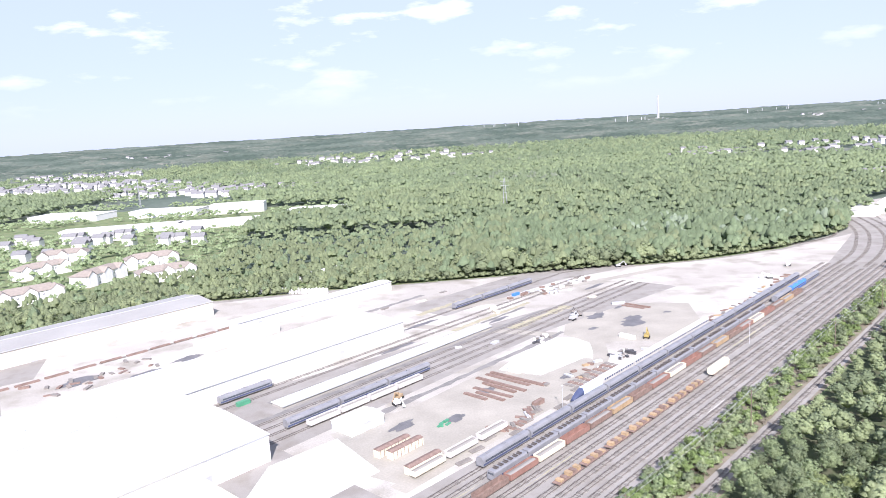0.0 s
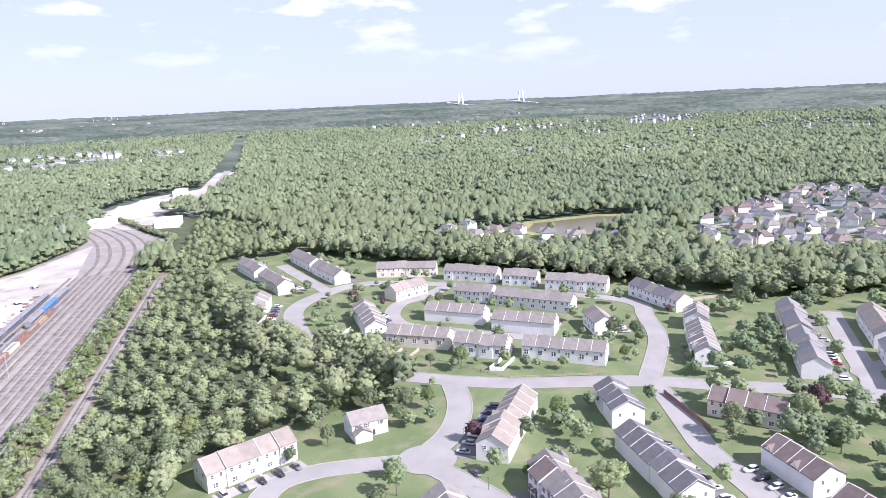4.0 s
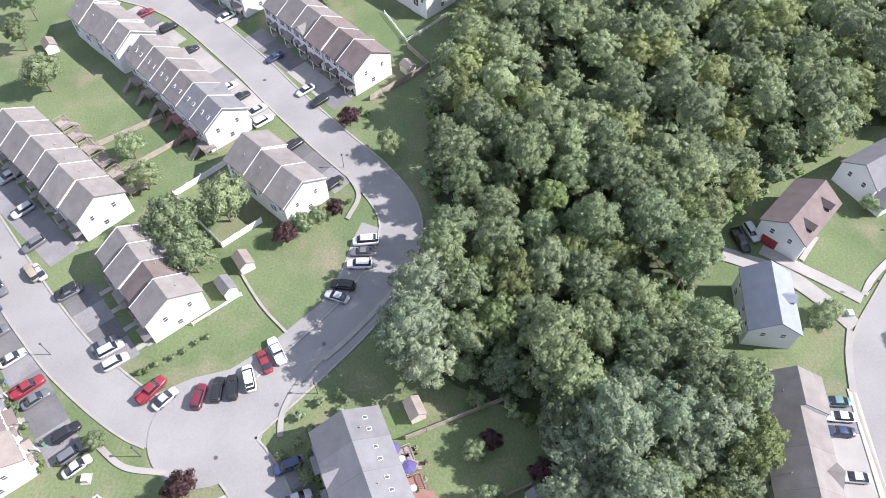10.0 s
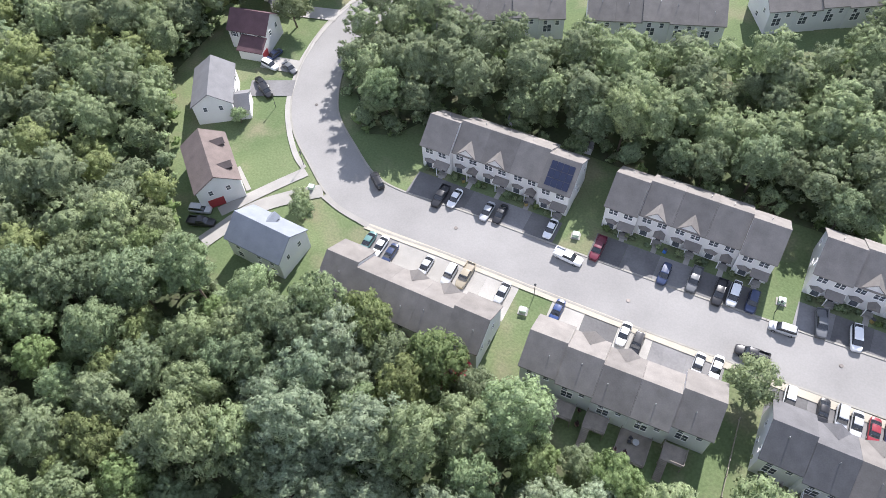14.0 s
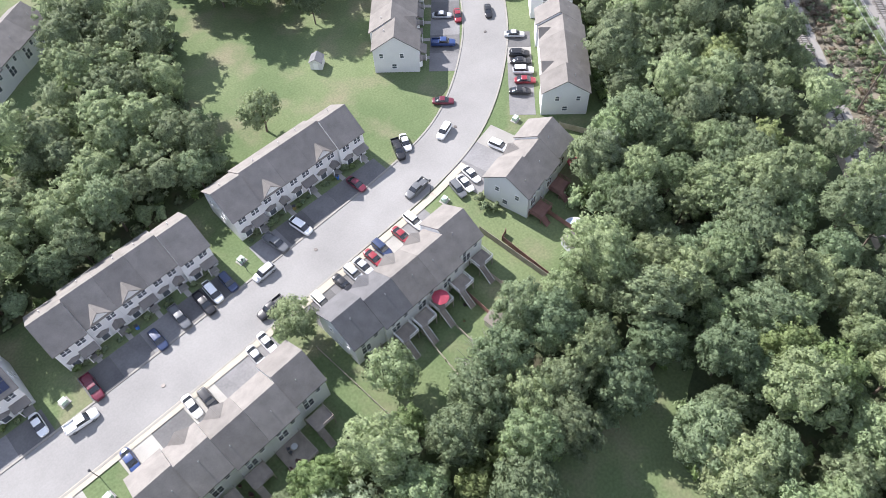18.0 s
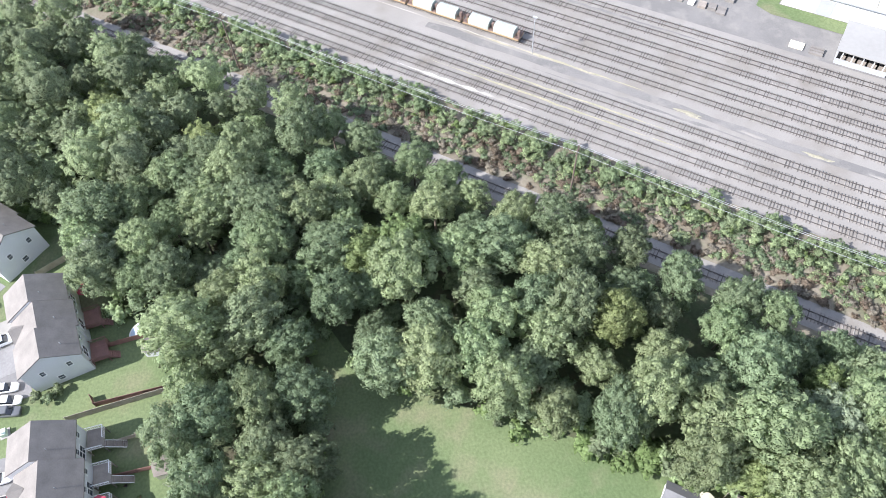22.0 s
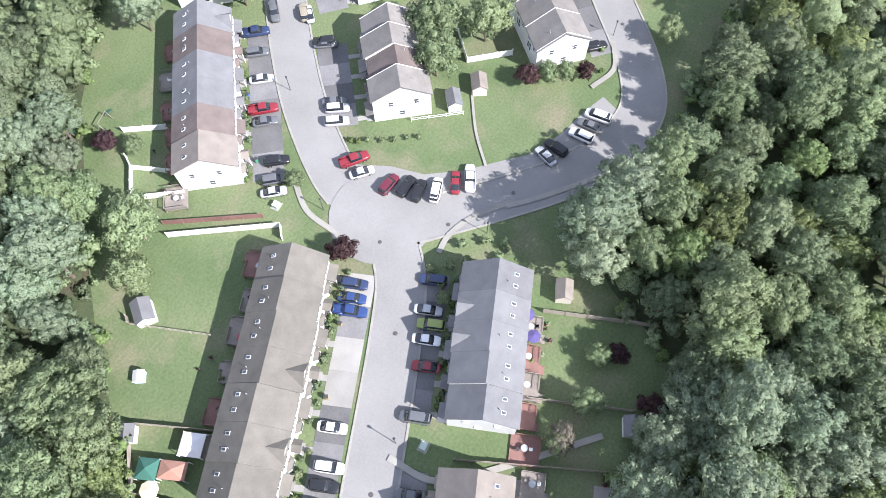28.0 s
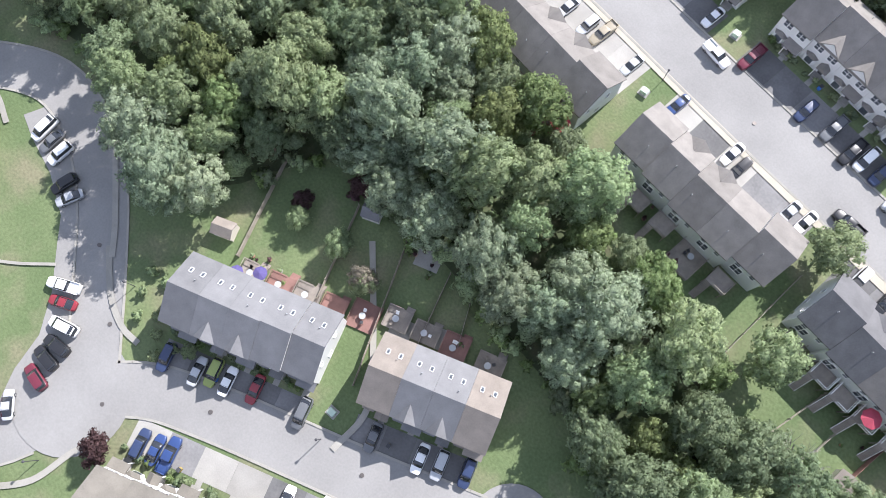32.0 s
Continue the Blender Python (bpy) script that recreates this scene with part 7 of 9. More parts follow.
def yard_mast(s, d):
    ob = thing("yard_light_mast", rail_pose(s, d), "thin grey yard light mast", "light mast", "yard light masts")
    part("mast", Shape().tube((0, 0, 0), (0, 0, 10), 0.12, 0.07, 8), GALV, ob)
    part("lamp_head", Shape().box(-0.5, -0.25, 9.9, 0.5, 0.25, 10.15), GALV, ob)


for s, d in ((-48, 121), (40, 149), (120, 121), (215, 149), (330, 121), (-140, 149)):
    yard_mast(s, d)


# brush and saplings along the bank
BUSH = []
for seed, leaf in ((1, "oak"), (2, "dark"), (3, "dry"), (4, "oak")):
    v, f = crown_arrays(np.random.default_rng(seed), 1.5, 0.1, 2.6, 5, 8, 0.34, core=0.6, lobe=(0.3, 0.5))
    BUSH.append((v, f))
bush_rnd = random.Random(12)
LOW = [crown_arrays(np.random.default_rng(seed + 700), 1.3, 0.0, 0.9, 4, 4, 0.36, core=0.7, lobe=(0.3, 0.5), shag=0.6) for seed in range(4)]
for leaf, spread, count, lo, hi in (("oak", (92.5, 98.0), 330, 0.7, 1.35), ("dark", (93, 98.0), 200, 0.6, 1.2), ("oak", (91, 97.6), 300, 0.5, 1.1), ("vine", (90, 97), 160, 0.4, 0.9), ("rust", (88, 95), 70, 0.35, 0.75)):
    items = []
    for _ in range(count):
        s_ = bush_rnd.uniform(-150, 190) if bush_rnd.random() < 0.72 else bush_rnd.uniform(-260, 420)
        x, y = rs(s_, bush_rnd.uniform(*spread))
        items.append((x, y, 0, bush_rnd.uniform(lo, hi), bush_rnd.uniform(0.7, 1.2), bush_rnd.randrange(4)))
    merged("brush", items, BUSH, "wild green shrubs and dry brush along the railway bank", SPRAY[leaf])

# low dry tangle between the track and the shrubs
for leaf, count in (("dry", 620), ("rust", 420), ("dark", 1150), ("oak", 480)):
    items = []
    for _ in range(count):
        s_ = bush_rnd.uniform(-160, 200) if bush_rnd.random() < 0.8 else bush_rnd.uniform(-280, 420)
        x, y = rs(s_, 84.3 + 9.5 * bush_rnd.random() ** (1.1 if leaf in ("dry", "rust") else 0.6))
        items.append((x, y, 0, bush_rnd.uniform(0.5, 1.2), bush_rnd.uniform(0.5, 1.1), bush_rnd.randrange(4)))
    merged("brush", items, LOW, "low tangle of dry stems and weeds along the bank", SPRAY[leaf])

# taller growth farther along the bank
for leaf in ("oak", "dark", "vine"):
    items = []
    for _ in range(150):
        x, y = rs(bush_rnd.uniform(170, 520), bush_rnd.uniform(84.5, 98.0))
        items.append((x, y, 0, bush_rnd.uniform(0.9, 2.0), bush_rnd.uniform(0.7, 1.2), bush_rnd.randrange(4)))
    merged("brush", items, BUSH, "tall green scrub along the railway bank", SPRAY[leaf])

# shrubs along the edges of the woods
edge_rnd = random.Random(64)
fringe = {"oak": [], "dark": [], "vine": []}
for poly in (WOOD_RAIL, WOOD_RAVINE, WOOD_BACK, WOOD_HILL):
    for (ax, ay), (bx, by) in zip(poly, poly[1:] + poly[:1]):
        ln = math.hypot(bx - ax, by - ay)
        for k in range(int(ln / 1.9)):
            t = edge_rnd.random()
            x, y = ax + (bx - ax) * t + edge_rnd.uniform(-1.6, 1.6), ay + (by - ay) * t + edge_rnd.uniform(-1.6, 1.6)
            if math.hypot(x, y) < 190 and off_road(x, y, 1.2) and y * U[0] - x * U[1] < 74:
                fringe[edge_rnd.choice(("oak", "oak", "dark", "vine"))].append((x, y, 0, edge_rnd.uniform(0.5, 1.5), edge_rnd.uniform(0.7, 1.3), edge_rnd.randrange(4)))
for leaf, its in fringe.items():
    merged("undergrowth", its, BUSH, "leafy green undergrowth along the wood edge", LEAF[leaf])


# ---- drives, paths, cars ----
def drive(a, b, units, f0, f1, tone, gap=0.0, skip=()):
    """Front drives of a terrace, one slab for each house, from f0 to f1 in front of its ridge."""
    w = math.hypot(b[0] - a[0], b[1] - a[1]) / units
    for i in range(units):
        if i in skip:
            continue
        m = CONCRETE if tone[i % len(tone)] == "c" else LOT
        s = Shape().box(i * w + gap, f0, -0.1, (i + 1) * w - 0.02, f1, 0.05)
        single("driveway", s, m, "concrete front drive" if m is CONCRETE else "dark asphalt front drive", "driveway", along(a, b), kind="structure")
        if a[1] < -50 and a[1] > -70:
            continue
        single("front_path", Shape().box(i * w + w * 0.25 - 0.5, 5.3, -0.1, i * w + w * 0.25 + 0.5, f0, 0.08), CONCRETE, "pale concrete path to a front door", "path", along(a, b), kind="structure")


drive((24.7, 48.6), (-10.7, 29.8), 7, 8.2, 13.0, "caccaaa")
drive((53.5, 97.5), (27.3, 72.1), 6, 7.2, 13.0, "aaaaaa")
drive((19.7, 7.9), (41.9, 19.5), 5, 8.2, 13.6, "aaaaa")
drive((-4.1, -5.2), (13.2, 4.3), 4, 7.2, 13.4, "aaaa")
drive((55.2, -50.4), (23.6, -50.6), 5, 6.0, 14.4, "acccc")
drive((16.5, -51.5), (-14.5, -53.0), 5, 6.0, 13.4, "cacaa")
drive((-21.5, -54.0), (-52.6, -54.7), 5, 5.8, 12.6, "aaaca")
drive((-63.9, -55.2), (-80.9, -58.9), 3, 6.2, 14.4, "aac")
drive((-91.3, -63.6), (-110.5, -83.0), 5, 6.4, 12.0, "aaaca")
drive((22.4, -89.9), (54.2, -89.5), 5, 8.2, 14.1, "aaaaa")
drive((-15.7, -91.0), (15.4, -90.6), 5, 8.2, 14.2, "aaaaa")
drive((-53.8, -92.1), (-22.0, -92.0), 5, 8.2, 13.9, "aaaaa")
drive((-95.7, -122.7), (-74.0, -100.4), 5, 8.2, 15.2, "aaaaa")
drive((127.2, 27.6), (151.1, 54.6), 6, 7.0, 12.6, "accaaa")
drive((129.0, 81.6), (106.4, 56.4), 6, 7.0, 12.2, "ccaccc")
drive((99.1, 50.3), (87.6, 35.4), 3, 6.8, 12.0, "aaa")
drive((153.9, 61.0), (170.3, 82.4), 4, 7.0, 13.0, "caaa")
drive((171.8, 32.7), (156.8, 14.6), 4, 7.0, 13.0, "aaaa")
drive((81.0, 74.5), (102.7, 102.7), 6, 7.4, 13.6, "aaaaaa")
drive((59.9, 52.9), (74.0, 67.3), 4, 9.0, 15.0, "aaaa")
drive((174.6, 103.0), (214.4, 112.7), 7, 7.4, 14.0, "aaaaaaa")
drive((143.3, 101.5), (130.2, 84.6), 4, 7.0, 12.4, "cacc")
drive((205.3, 69.6), (178.6, 41.8), 7, 7.0, 13.0, "acaacaa")
drive((203.2, 12.7), (216.7, 28.3), 4, 7.0, 12.0, "aaaa")
drive((147.4, 164.4), (118.8, 172.5), 5, 7.0, 12.0, "caccc")


path_z = [0.16 + 0.008 * k for k in range(30)]


def walkway(pts, w, label="narrow pale concrete footpath", material=KERBSTONE):
    ribbon("footpath", spline(pts, 1.0), w / 2, path_z.pop(0), material, label, "path")


walkway([(57, -64.2), (40, -64.8), (17, -65.2), (-14, -65.9), (-51, -67.3), (-66, -69.2)], 1.5, "pale concrete pavement beside the street", CREAM)
walkway([(85.6, -54.1), (79.5, -64.6), (75.6, -70.8)], 2.5, "narrow concrete drive between lawns", CONCRETE)
walkway([(84, -46.5), (82.7, -50.4), (79.9, -57.7), (74.4, -63.9), (69.6, -68.0)], 3.4, "long concrete drive to a detached house", CONCRETE)
walkway([(97.1, -125.6), (98.0, -112), (96.4, -100), (94.2, -93.7), (90.8, -85.9), (85.9, -79.3), (80.5, -73.9), (76.6, -71.4)], 1.2, "narrow concrete pavement between lawn and verge", CONCRETE)
walkway([(68.6, -66.9), (63.4, -65.4), (56.4, -64.4)], 1.2, "narrow concrete pavement between lawn and verge", CONCRETE)
walkway([(102.0, -86.4), (92.6, -90.8)], 5.2, "grey asphalt drive to a detached house", LOT)
walkway([(104.6, -95.4), (95.6, -97.2)], 4.4, "grey concrete drive to a detached house", CONCRETE)
walkway([(107.4, -115.0), (97.6, -117.6)], 4.4, "pale concrete drive to a detached house", CONCRETE)
walkway([(109.5, -134.0), (99.5, -137.0)], 4.6, "pale concrete drive to a detached house", CONCRETE)
walkway([(89.6, -65.5), (83.6, -61.4)], 1.0, "concrete path to a front door", CONCRETE)
walkway([(37, 61), (33.5, 55), (33, 48), (31.5, 43.5)], 1.0)
walkway([(57, 25.8), (50, 30), (44.5, 31.5), (40.5, 31)], 1.0)
walkway([(75, 12.8), (70, 16), (60, 22.6), (55, 26.5)], 1.0)
walkway([(99, 29.8), (93, 26.2), (86.5, 27.5)], 1.0)
walkway([(8, 17), (9.5, 9), (17, 2), (30, -8)], 1.0, "asphalt footpath between gardens")
walkway([(72, 45.8), (64.9, 39.9), (59.8, 34.2)], 0.5, "worn grey path across the green")

PAINT = {}


def paint(name):
    table = {"white": (0.78, 0.78, 0.77), "black": (0.018, 0.018, 0.02), "grey": (0.12, 0.125, 0.13), "silver": (0.42, 0.43, 0.44), "red": (0.23, 0.025, 0.035), "blue": (0.028, 0.055, 0.16), "navy": (0.03, 0.045, 0.10), "lime": (0.25, 0.30, 0.08), "maroon": (0.13, 0.02, 0.035), "teal": (0.10, 0.20, 0.19), "gold": (0.30, 0.26, 0.19)}
    if name not in PAINT:
        PAINT[name] = mat(name + "_car_paint", table[name], 0.28, 0.06, 0.6, 5.0, 0.0, spec=0.6)
    return PAINT[name]


BODY = {
    # length, width, side outline (x, z) of the lower body, cabin outline (x, z)
    "sedan": (4.75, 1.82, [(-2.37, 0.22), (-1.9, 0.22), (1.9, 0.22), (2.37, 0.22), (2.35, 0.66), (1.95, 0.76), (1.35, 0.86), (-1.55, 0.92), (-2.0, 0.9), (-2.33, 0.84)], [(1.25, 0.86), (0.45, 1.40), (-0.85, 1.43), (-1.85, 0.92)]),
    "suv": (4.7, 1.9, [(-2.35, 0.25), (-1.9, 0.25), (1.85, 0.25), (2.35, 0.25), (2.33, 0.82), (1.9, 0.93), (1.3, 1.02), (-1.95, 1.08), (-2.3, 1.04)], [(1.2, 1.02), (0.55, 1.68), (-1.95, 1.7), (-2.28, 1.08)]),
    "van": (5.1, 1.98, [(-2.55, 0.3), (-2.1, 0.3), (2.05, 0.3), (2.55, 0.3), (2.5, 0.86), (2.15, 1.0), (1.8, 1.1), (-2.15, 1.15), (-2.52, 1.12)], [(1.75, 1.1), (1.0, 1.85), (-2.3, 1.9), (-2.5, 1.15)]),
    "truck": (5.7, 1.98, [(-2.85, 0.4), (2.4, 0.4), (2.85, 0.4), (2.83, 0.94), (2.4, 1.04), (1.55, 1.12), (-2.83, 1.1)], [(1.45, 1.12), (0.8, 1.8), (-0.75, 1.82), (-0.95, 1.1)]),
}


def car_meshes(kind, colour):
    ln, wd, low, cab_ = BODY[kind]
    h = wd / 2

    def loft(x0, x1, top, base, wide, taper, n=13):
        """Rounded sections along the car: top gives the height at x, wide the half width low down, taper its share at the top."""
        s = Shape()
        for i in range(n):
            u = -math.cos(math.pi * i / (n - 1))
            x = (x0 + x1) / 2 + (x1 - x0) / 2 * u
            z = top(x)
            w = wide * (1 - 0.3 * abs(x / (ln / 2)) ** 9)
            q = [(w * 0.9, base), (w, base + (z - base) * 0.3), (w * (1 + taper) / 2, base + (z - base) * 0.7), (w * taper * 0.97, z - 0.05), (w * taper * 0.72, z)]
            s.v.extend((x, y, zz) for y, zz in q + [(-y, zz) for y, zz in q[::-1]])
        for i in range(n - 1):
            for j in range(10):
                k = (j + 1) % 10
                s.f.append((i * 10 + j, i * 10 + k, i * 10 + 10 + k, i * 10 + 10 + j))
        s.f.append(tuple(range(10)))
        s.f.append(tuple(range(n * 10 - 10, n * 10))[::-1])
        return s

    def profile(out):
        xs, zs = zip(*sorted(out))
        return lambda x: float(np.interp(x, xs, zs))

    def join(s, other):
        k = len(s.v)
        s.v += other.v
        s.f += [tuple(i + k for i in q) for q in other.f]

    def build_body():
        upper = [q for q in low if q[1] > 0.5]
        s = loft(-ln / 2, ln / 2, profile(upper), 0.25, h, 0.93)
        if kind == "truck":
            join(s, Shape().box(-2.8, -h * 0.95, 1.0, -0.95, -h * 0.95 + 0.12, 1.35).box(-2.8, h * 0.95 - 0.12, 1.0, -0.95, h * 0.95, 1.35).box(-2.8, -h * 0.8, 1.0, -2.68, h * 0.8, 1.35))
        (x1, z1), (x0, z0) = cab_[1], cab_[2]
        w = h * 0.74
        join(s, loft(x0 - 0.02, x1 - 0.02, lambda x: z1 + 0.05 - 0.03 * abs((x - (x0 + x1) / 2) / (x1 - x0) * 2) ** 2, z1 - 0.06, w, 0.95, 6))
        return s.mesh("body", paint(colour), True)

    def build_glass():
        return loft(cab_[3][0], cab_[0][0], profile(cab_), cab_[0][1] - 0.1, h * 0.9, 0.8, 11).mesh("greenhouse", CARGLASS, True)

    return shared((kind, colour, "b"), build_body), shared((kind, colour, "g"), build_glass)


def wheel_mesh():
    s = Shape().tube((0, -0.11, 0.33), (0, 0.11, 0.33), 0.33, 0.33, 14)
    n = len(s.f)
    s.tube((0, -0.125, 0.33), (0, 0.125, 0.33), 0.2, 0.2, 10)
    me = s.mesh("wheel", TYRE)
    me.materials.append(CHROME)
    for i, p in enumerate(me.polygons):
        p.material_index = 0 if i < n else 1
    return me


WORDS = {"sedan": "saloon car", "suv": "sport utility car", "van": "van", "truck": "pickup truck"}


def car(kind, colour, x, y, turn, where="parked on a front drive"):
    ob = thing({"sedan": "car", "suv": "car", "van": "van", "truck": "pickup_truck"}[kind], pose(x, y, 0.07, 0, 0, turn), f"{colour} {WORDS[kind]} {where}", "car" if kind != "truck" else "pickup truck", "parked cars")
    body, glass = car_meshes(kind, colour)
    ln, wd, low, cab_ = BODY[kind]
    part("body", body, None, ob)
    part("greenhouse", glass, None, ob)
    if math.hypot(x, y) > 80:
        return ob
    for sx in (-1, 1):
        for sy in (-1, 1):
            part("wheel", shared("car_wheel", wheel_mesh), None, ob, at=pose(sx * ln * 0.3, sy * (wd / 2 - 0.1), 0))
    return ob


for kind, col, x, y, t in (("suv", "black", 38.1, 66.1, -43), ("suv", "grey", 34.8, 63.8, -43), ("sedan", "silver", 32.8, 62.2, -43), ("sedan", "grey", 43.4, 73.7, -43), ("truck", "red", 45.3, 75.9, -43), ("sedan", "silver", 50.5, 81.0, -43), ("suv", "grey", 54.9, 86.1, -43), ("truck", "navy", 58.6, 89.9, -43),
        ("truck", "grey", 65.0, 90.5, 228), ("suv", "gold", 68.3, 85.3, 48)):
    car(kind, col, x, y, t, "parked beside the street")
for kind, col, x, y, t in (("truck", "red", 46.6, 54.6, -30), ("sedan", "silver", 45.3, 51.8, -35), ("suv", "maroon", 46.1, 46.2, 0), ("suv", "black", 47.6, 43.4, 5), ("suv", "black", 48.2, 41.0, 15), ("van", "white", 50.1, 38.5, 25), ("sedan", "red", 53.5, 36.6, 33), ("truck", "white", 55.7, 34.9, 35),
        ("sedan", "silver", 67.8, 26.3, 75), ("suv", "black", 70.4, 25.6, 85), ("suv", "white", 75.4, 23.3, 95), ("sedan", "grey", 78.3, 23.2, 97), ("van", "white", 81.0, 22.9, 100)):
    car(kind, col, x, y, t, "in the parking bay round the green")
for kind, col, x, y, t in (("suv", "silver", 51.3, 62.6, -48), ("suv", "silver", 53.7, 64.4, -48), ("sedan", "grey", 54.6, 65.9, -48), ("sedan", "grey", 64.5, 76.4, -48), ("suv", "navy", 27.3, 39.1, -62), ("sedan", "blue", 25.1, 37.8, -62), ("truck", "blue", 23.1, 36.6, -62),
        ("suv", "navy", 35.7, 28.6, 117), ("sedan", "silver", 30.8, 26.1, -63), ("suv", "lime", 29.0, 24.2, 117), ("sedan", "white", 26.5, 23.3, -63), ("sedan", "red", 22.8, 20.7, 117), ("van", "grey", 15.3, 17.2, 117)):
    car(kind, col, x, y, t)
for kind, col, x, y, t in (("sedan", "white", 6.5, 26.8, -62), ("suv", "white", 1.6, 23.4, -62), ("suv", "black", -1.0, 22.3, -62), ("suv", "black", -3.8, 21.0, -62), ("sedan", "grey", 5.5, 11.0, 117), ("sedan", "white", -1.5, 7.4, 117), ("suv", "silver", -4.1, 5.7, 117), ("suv", "navy", -7.6, 3.2, 117), ("suv", "black", -5.2, 15.4, 208), ("sedan", "white", -9.3, 12.9, 208)):
    car(kind, col, x, y, t)
for kind, col, x, y, t in (("suv", "black", 60.4, -74.8, -38), ("truck", "black", 46.7, -76.8, 90), ("sedan", "white", 43.9, -77.7, 90), ("sedan", "silver", 36.6, -77.5, 90), ("sedan", "black", 34.0, -78.1, 90), ("sedan", "white", 23.7, -79.0, 90), ("truck", "white", 18.2, -74.3, 176), ("truck", "maroon", 13.9, -78.6, 90), ("suv", "navy", 1.0, -78.5, 90), ("truck", "grey", -4.2, -79.7, 90), ("truck", "black", -9.0, -79.0, 90), ("van", "white", -11.4, -79.8, 90), ("suv", "navy", -14.7, -79.7, 90)):
    car(kind, col, x, y, t)
for kind, col, x, y, t in (("sedan", "teal", 54.2, -60.8, 90), ("sedan", "white", 51.5, -61.0, 90), ("sedan", "navy", 48.9, -60.2, 90), ("sedan", "silver", 41.4, -60.8, 90), ("suv", "silver", 36.5, -61.1, 90), ("truck", "gold", 33.7, -62.1, 90), ("sedan", "silver", 26.0, -61.9, 90), ("sedan", "blue", 15.6, -62.7, 90), ("sedan", "white", 3.4, -63.6, 90), ("suv", "black", 0.8, -62.7, 90), ("sedan", "silver", -9.7, -63.5, 90), ("sedan", "white", -12.6, -64.3, 90)):
    car(kind, col, x, y, t)
for kind, col, x, y, t in (("suv", "silver", -20.7, -76.6, 4), ("truck", "grey", -26.3, -80.5, 100), ("van", "white", -32.1, -80.2, 100), ("sedan", "maroon", -46.6, -80.7, 95), ("truck", "black", -58.8, -81.5, 65), ("sedan", "white", -61.2, -82.0, 65), ("suv", "white", -69.1, -78.4, 20), ("sedan", "maroon", -75.2, -85.1, 135), ("truck", "black", -17.2, -69.4, 3), ("truck", "grey", -54.4, -71.0, 6)):
    car(kind, col, x, y, t, "beside the street")
for kind, col, x, y, t in (("suv", "white", -24.6, -64.1, 92), ("sedan", "black", -29.8, -64.3, 92), ("suv", "silver", -32.6, -64.5, 92), ("sedan", "silver", -34.9, -64.5, 92), ("sedan", "red", -37.5, -64.5, 92), ("suv", "navy", -40.0, -65.1, 92), ("sedan", "red", -44.7, -64.7, 92), ("suv", "white", -48.6, -65.6, 92), ("suv", "grey", -60.2, -65.0, 80), ("sedan", "white", -62.3, -65.1, 80), ("sedan", "white", -64.8, -65.9, 85), ("suv", "white", -74.3, -67.2, 105)):
    car(kind, col, x, y, t)
for kind, col, x, y, t in (("sedan", "black", -89.2, -75.1, 135), ("sedan", "red", -92.5, -76.6, 135), ("suv", "white", -94.6, -79.1, 135), ("sedan", "black", -96.4, -81.6, 135), ("suv", "black", -98.0, -83.5, 135), ("sedan", "silver", -102.2, -89.0, 135), ("sedan", "black", -104.0, -99.4, 50), ("sedan", "red", -97.7, -103.6, 50), ("sedan", "silver", -95.1, -106.4, 135), ("truck", "blue", -88.4, -98.9, 135), ("suv", "black", -112.4, -99.5, 135)):
    car(kind, col, x, y, t)
for kind, col, x, y, t in (("suv", "silver", 82.9, 93.7, 142), ("suv", "grey", 74.8, 87.8, 142), ("suv", "silver", 91.6, 100.7, 142), ("suv", "black", 64.7, 76.9, 135), ("sedan", "silver", 68.6, 84.2, 50), ("suv", "black", 105.6, 42.4, -38), ("suv", "black", 95.3, 31.9, -38), ("suv", "white", 112.3, 50.9, -42), ("sedan", "silver", 115.8, 53.1, -42), ("sedan", "black", 119.8, 58.0, -42), ("sedan", "white", 122.8, 61.8, -42), ("sedan", "silver", 123.2, 43.5, 138), ("suv", "black", 119.7, 39.5, 138)):
    car(kind, col, x, y, t)
for kind, col, x, y, t in (("sedan", "navy", 134.2, 53.3, 138), ("sedan", "black", 135.2, 74.7, -42), ("suv", "black", 143.4, 82.7, -42), ("sedan", "red", 148.9, 90.8, -42), ("sedan", "white", 148.9, 69.4, 138), ("truck", "black", 87.0, -50.2, -160), ("suv", "silver", 89.3, -52.7, -160), ("sedan", "grey", 165.8, 103.7, 60), ("van", "teal", 158.8, 80.4, 138), ("suv", "grey", 157.5, 2.1, 70), ("suv", "silver", 164.8, 8.5, 140), ("sedan", "black", 100.0, -88.6, 155), ("suv", "black", 97.6, -86.8, 155), ("sedan", "navy", 103.2, -97.9, 80), ("suv", "white", 102.0, -94.6, 172), ("sedan", "grey", 97.2, -95.8, 160), ("suv", "silver", 107.0, -134.5, 165), ("sedan", "black", 105.4, -137.0, 165)):
    car(kind, col, x, y, t)
more = random.Random(21)
for (a, b, n) in (((174.6, 103.0), (214.4, 112.7), 7), ((205.3, 69.6), (178.6, 41.8), 7), ((203.2, 12.7), (216.7, 28.3), 4), ((147.4, 164.4), (118.8, 172.5), 5)):
    m = along(a, b)
    w = math.hypot(b[0] - a[0], b[1] - a[1]) / n
    for i in range(n):
        p = m @ Vector((w * (i + 0.55), 10.6, 0))
        car(more.choice(("sedan", "suv", "suv")), more.choice(("black", "grey", "white", "silver", "navy")), p.x, p.y, math.degrees(math.atan2(b[1] - a[1], b[0] - a[0])) + 90)

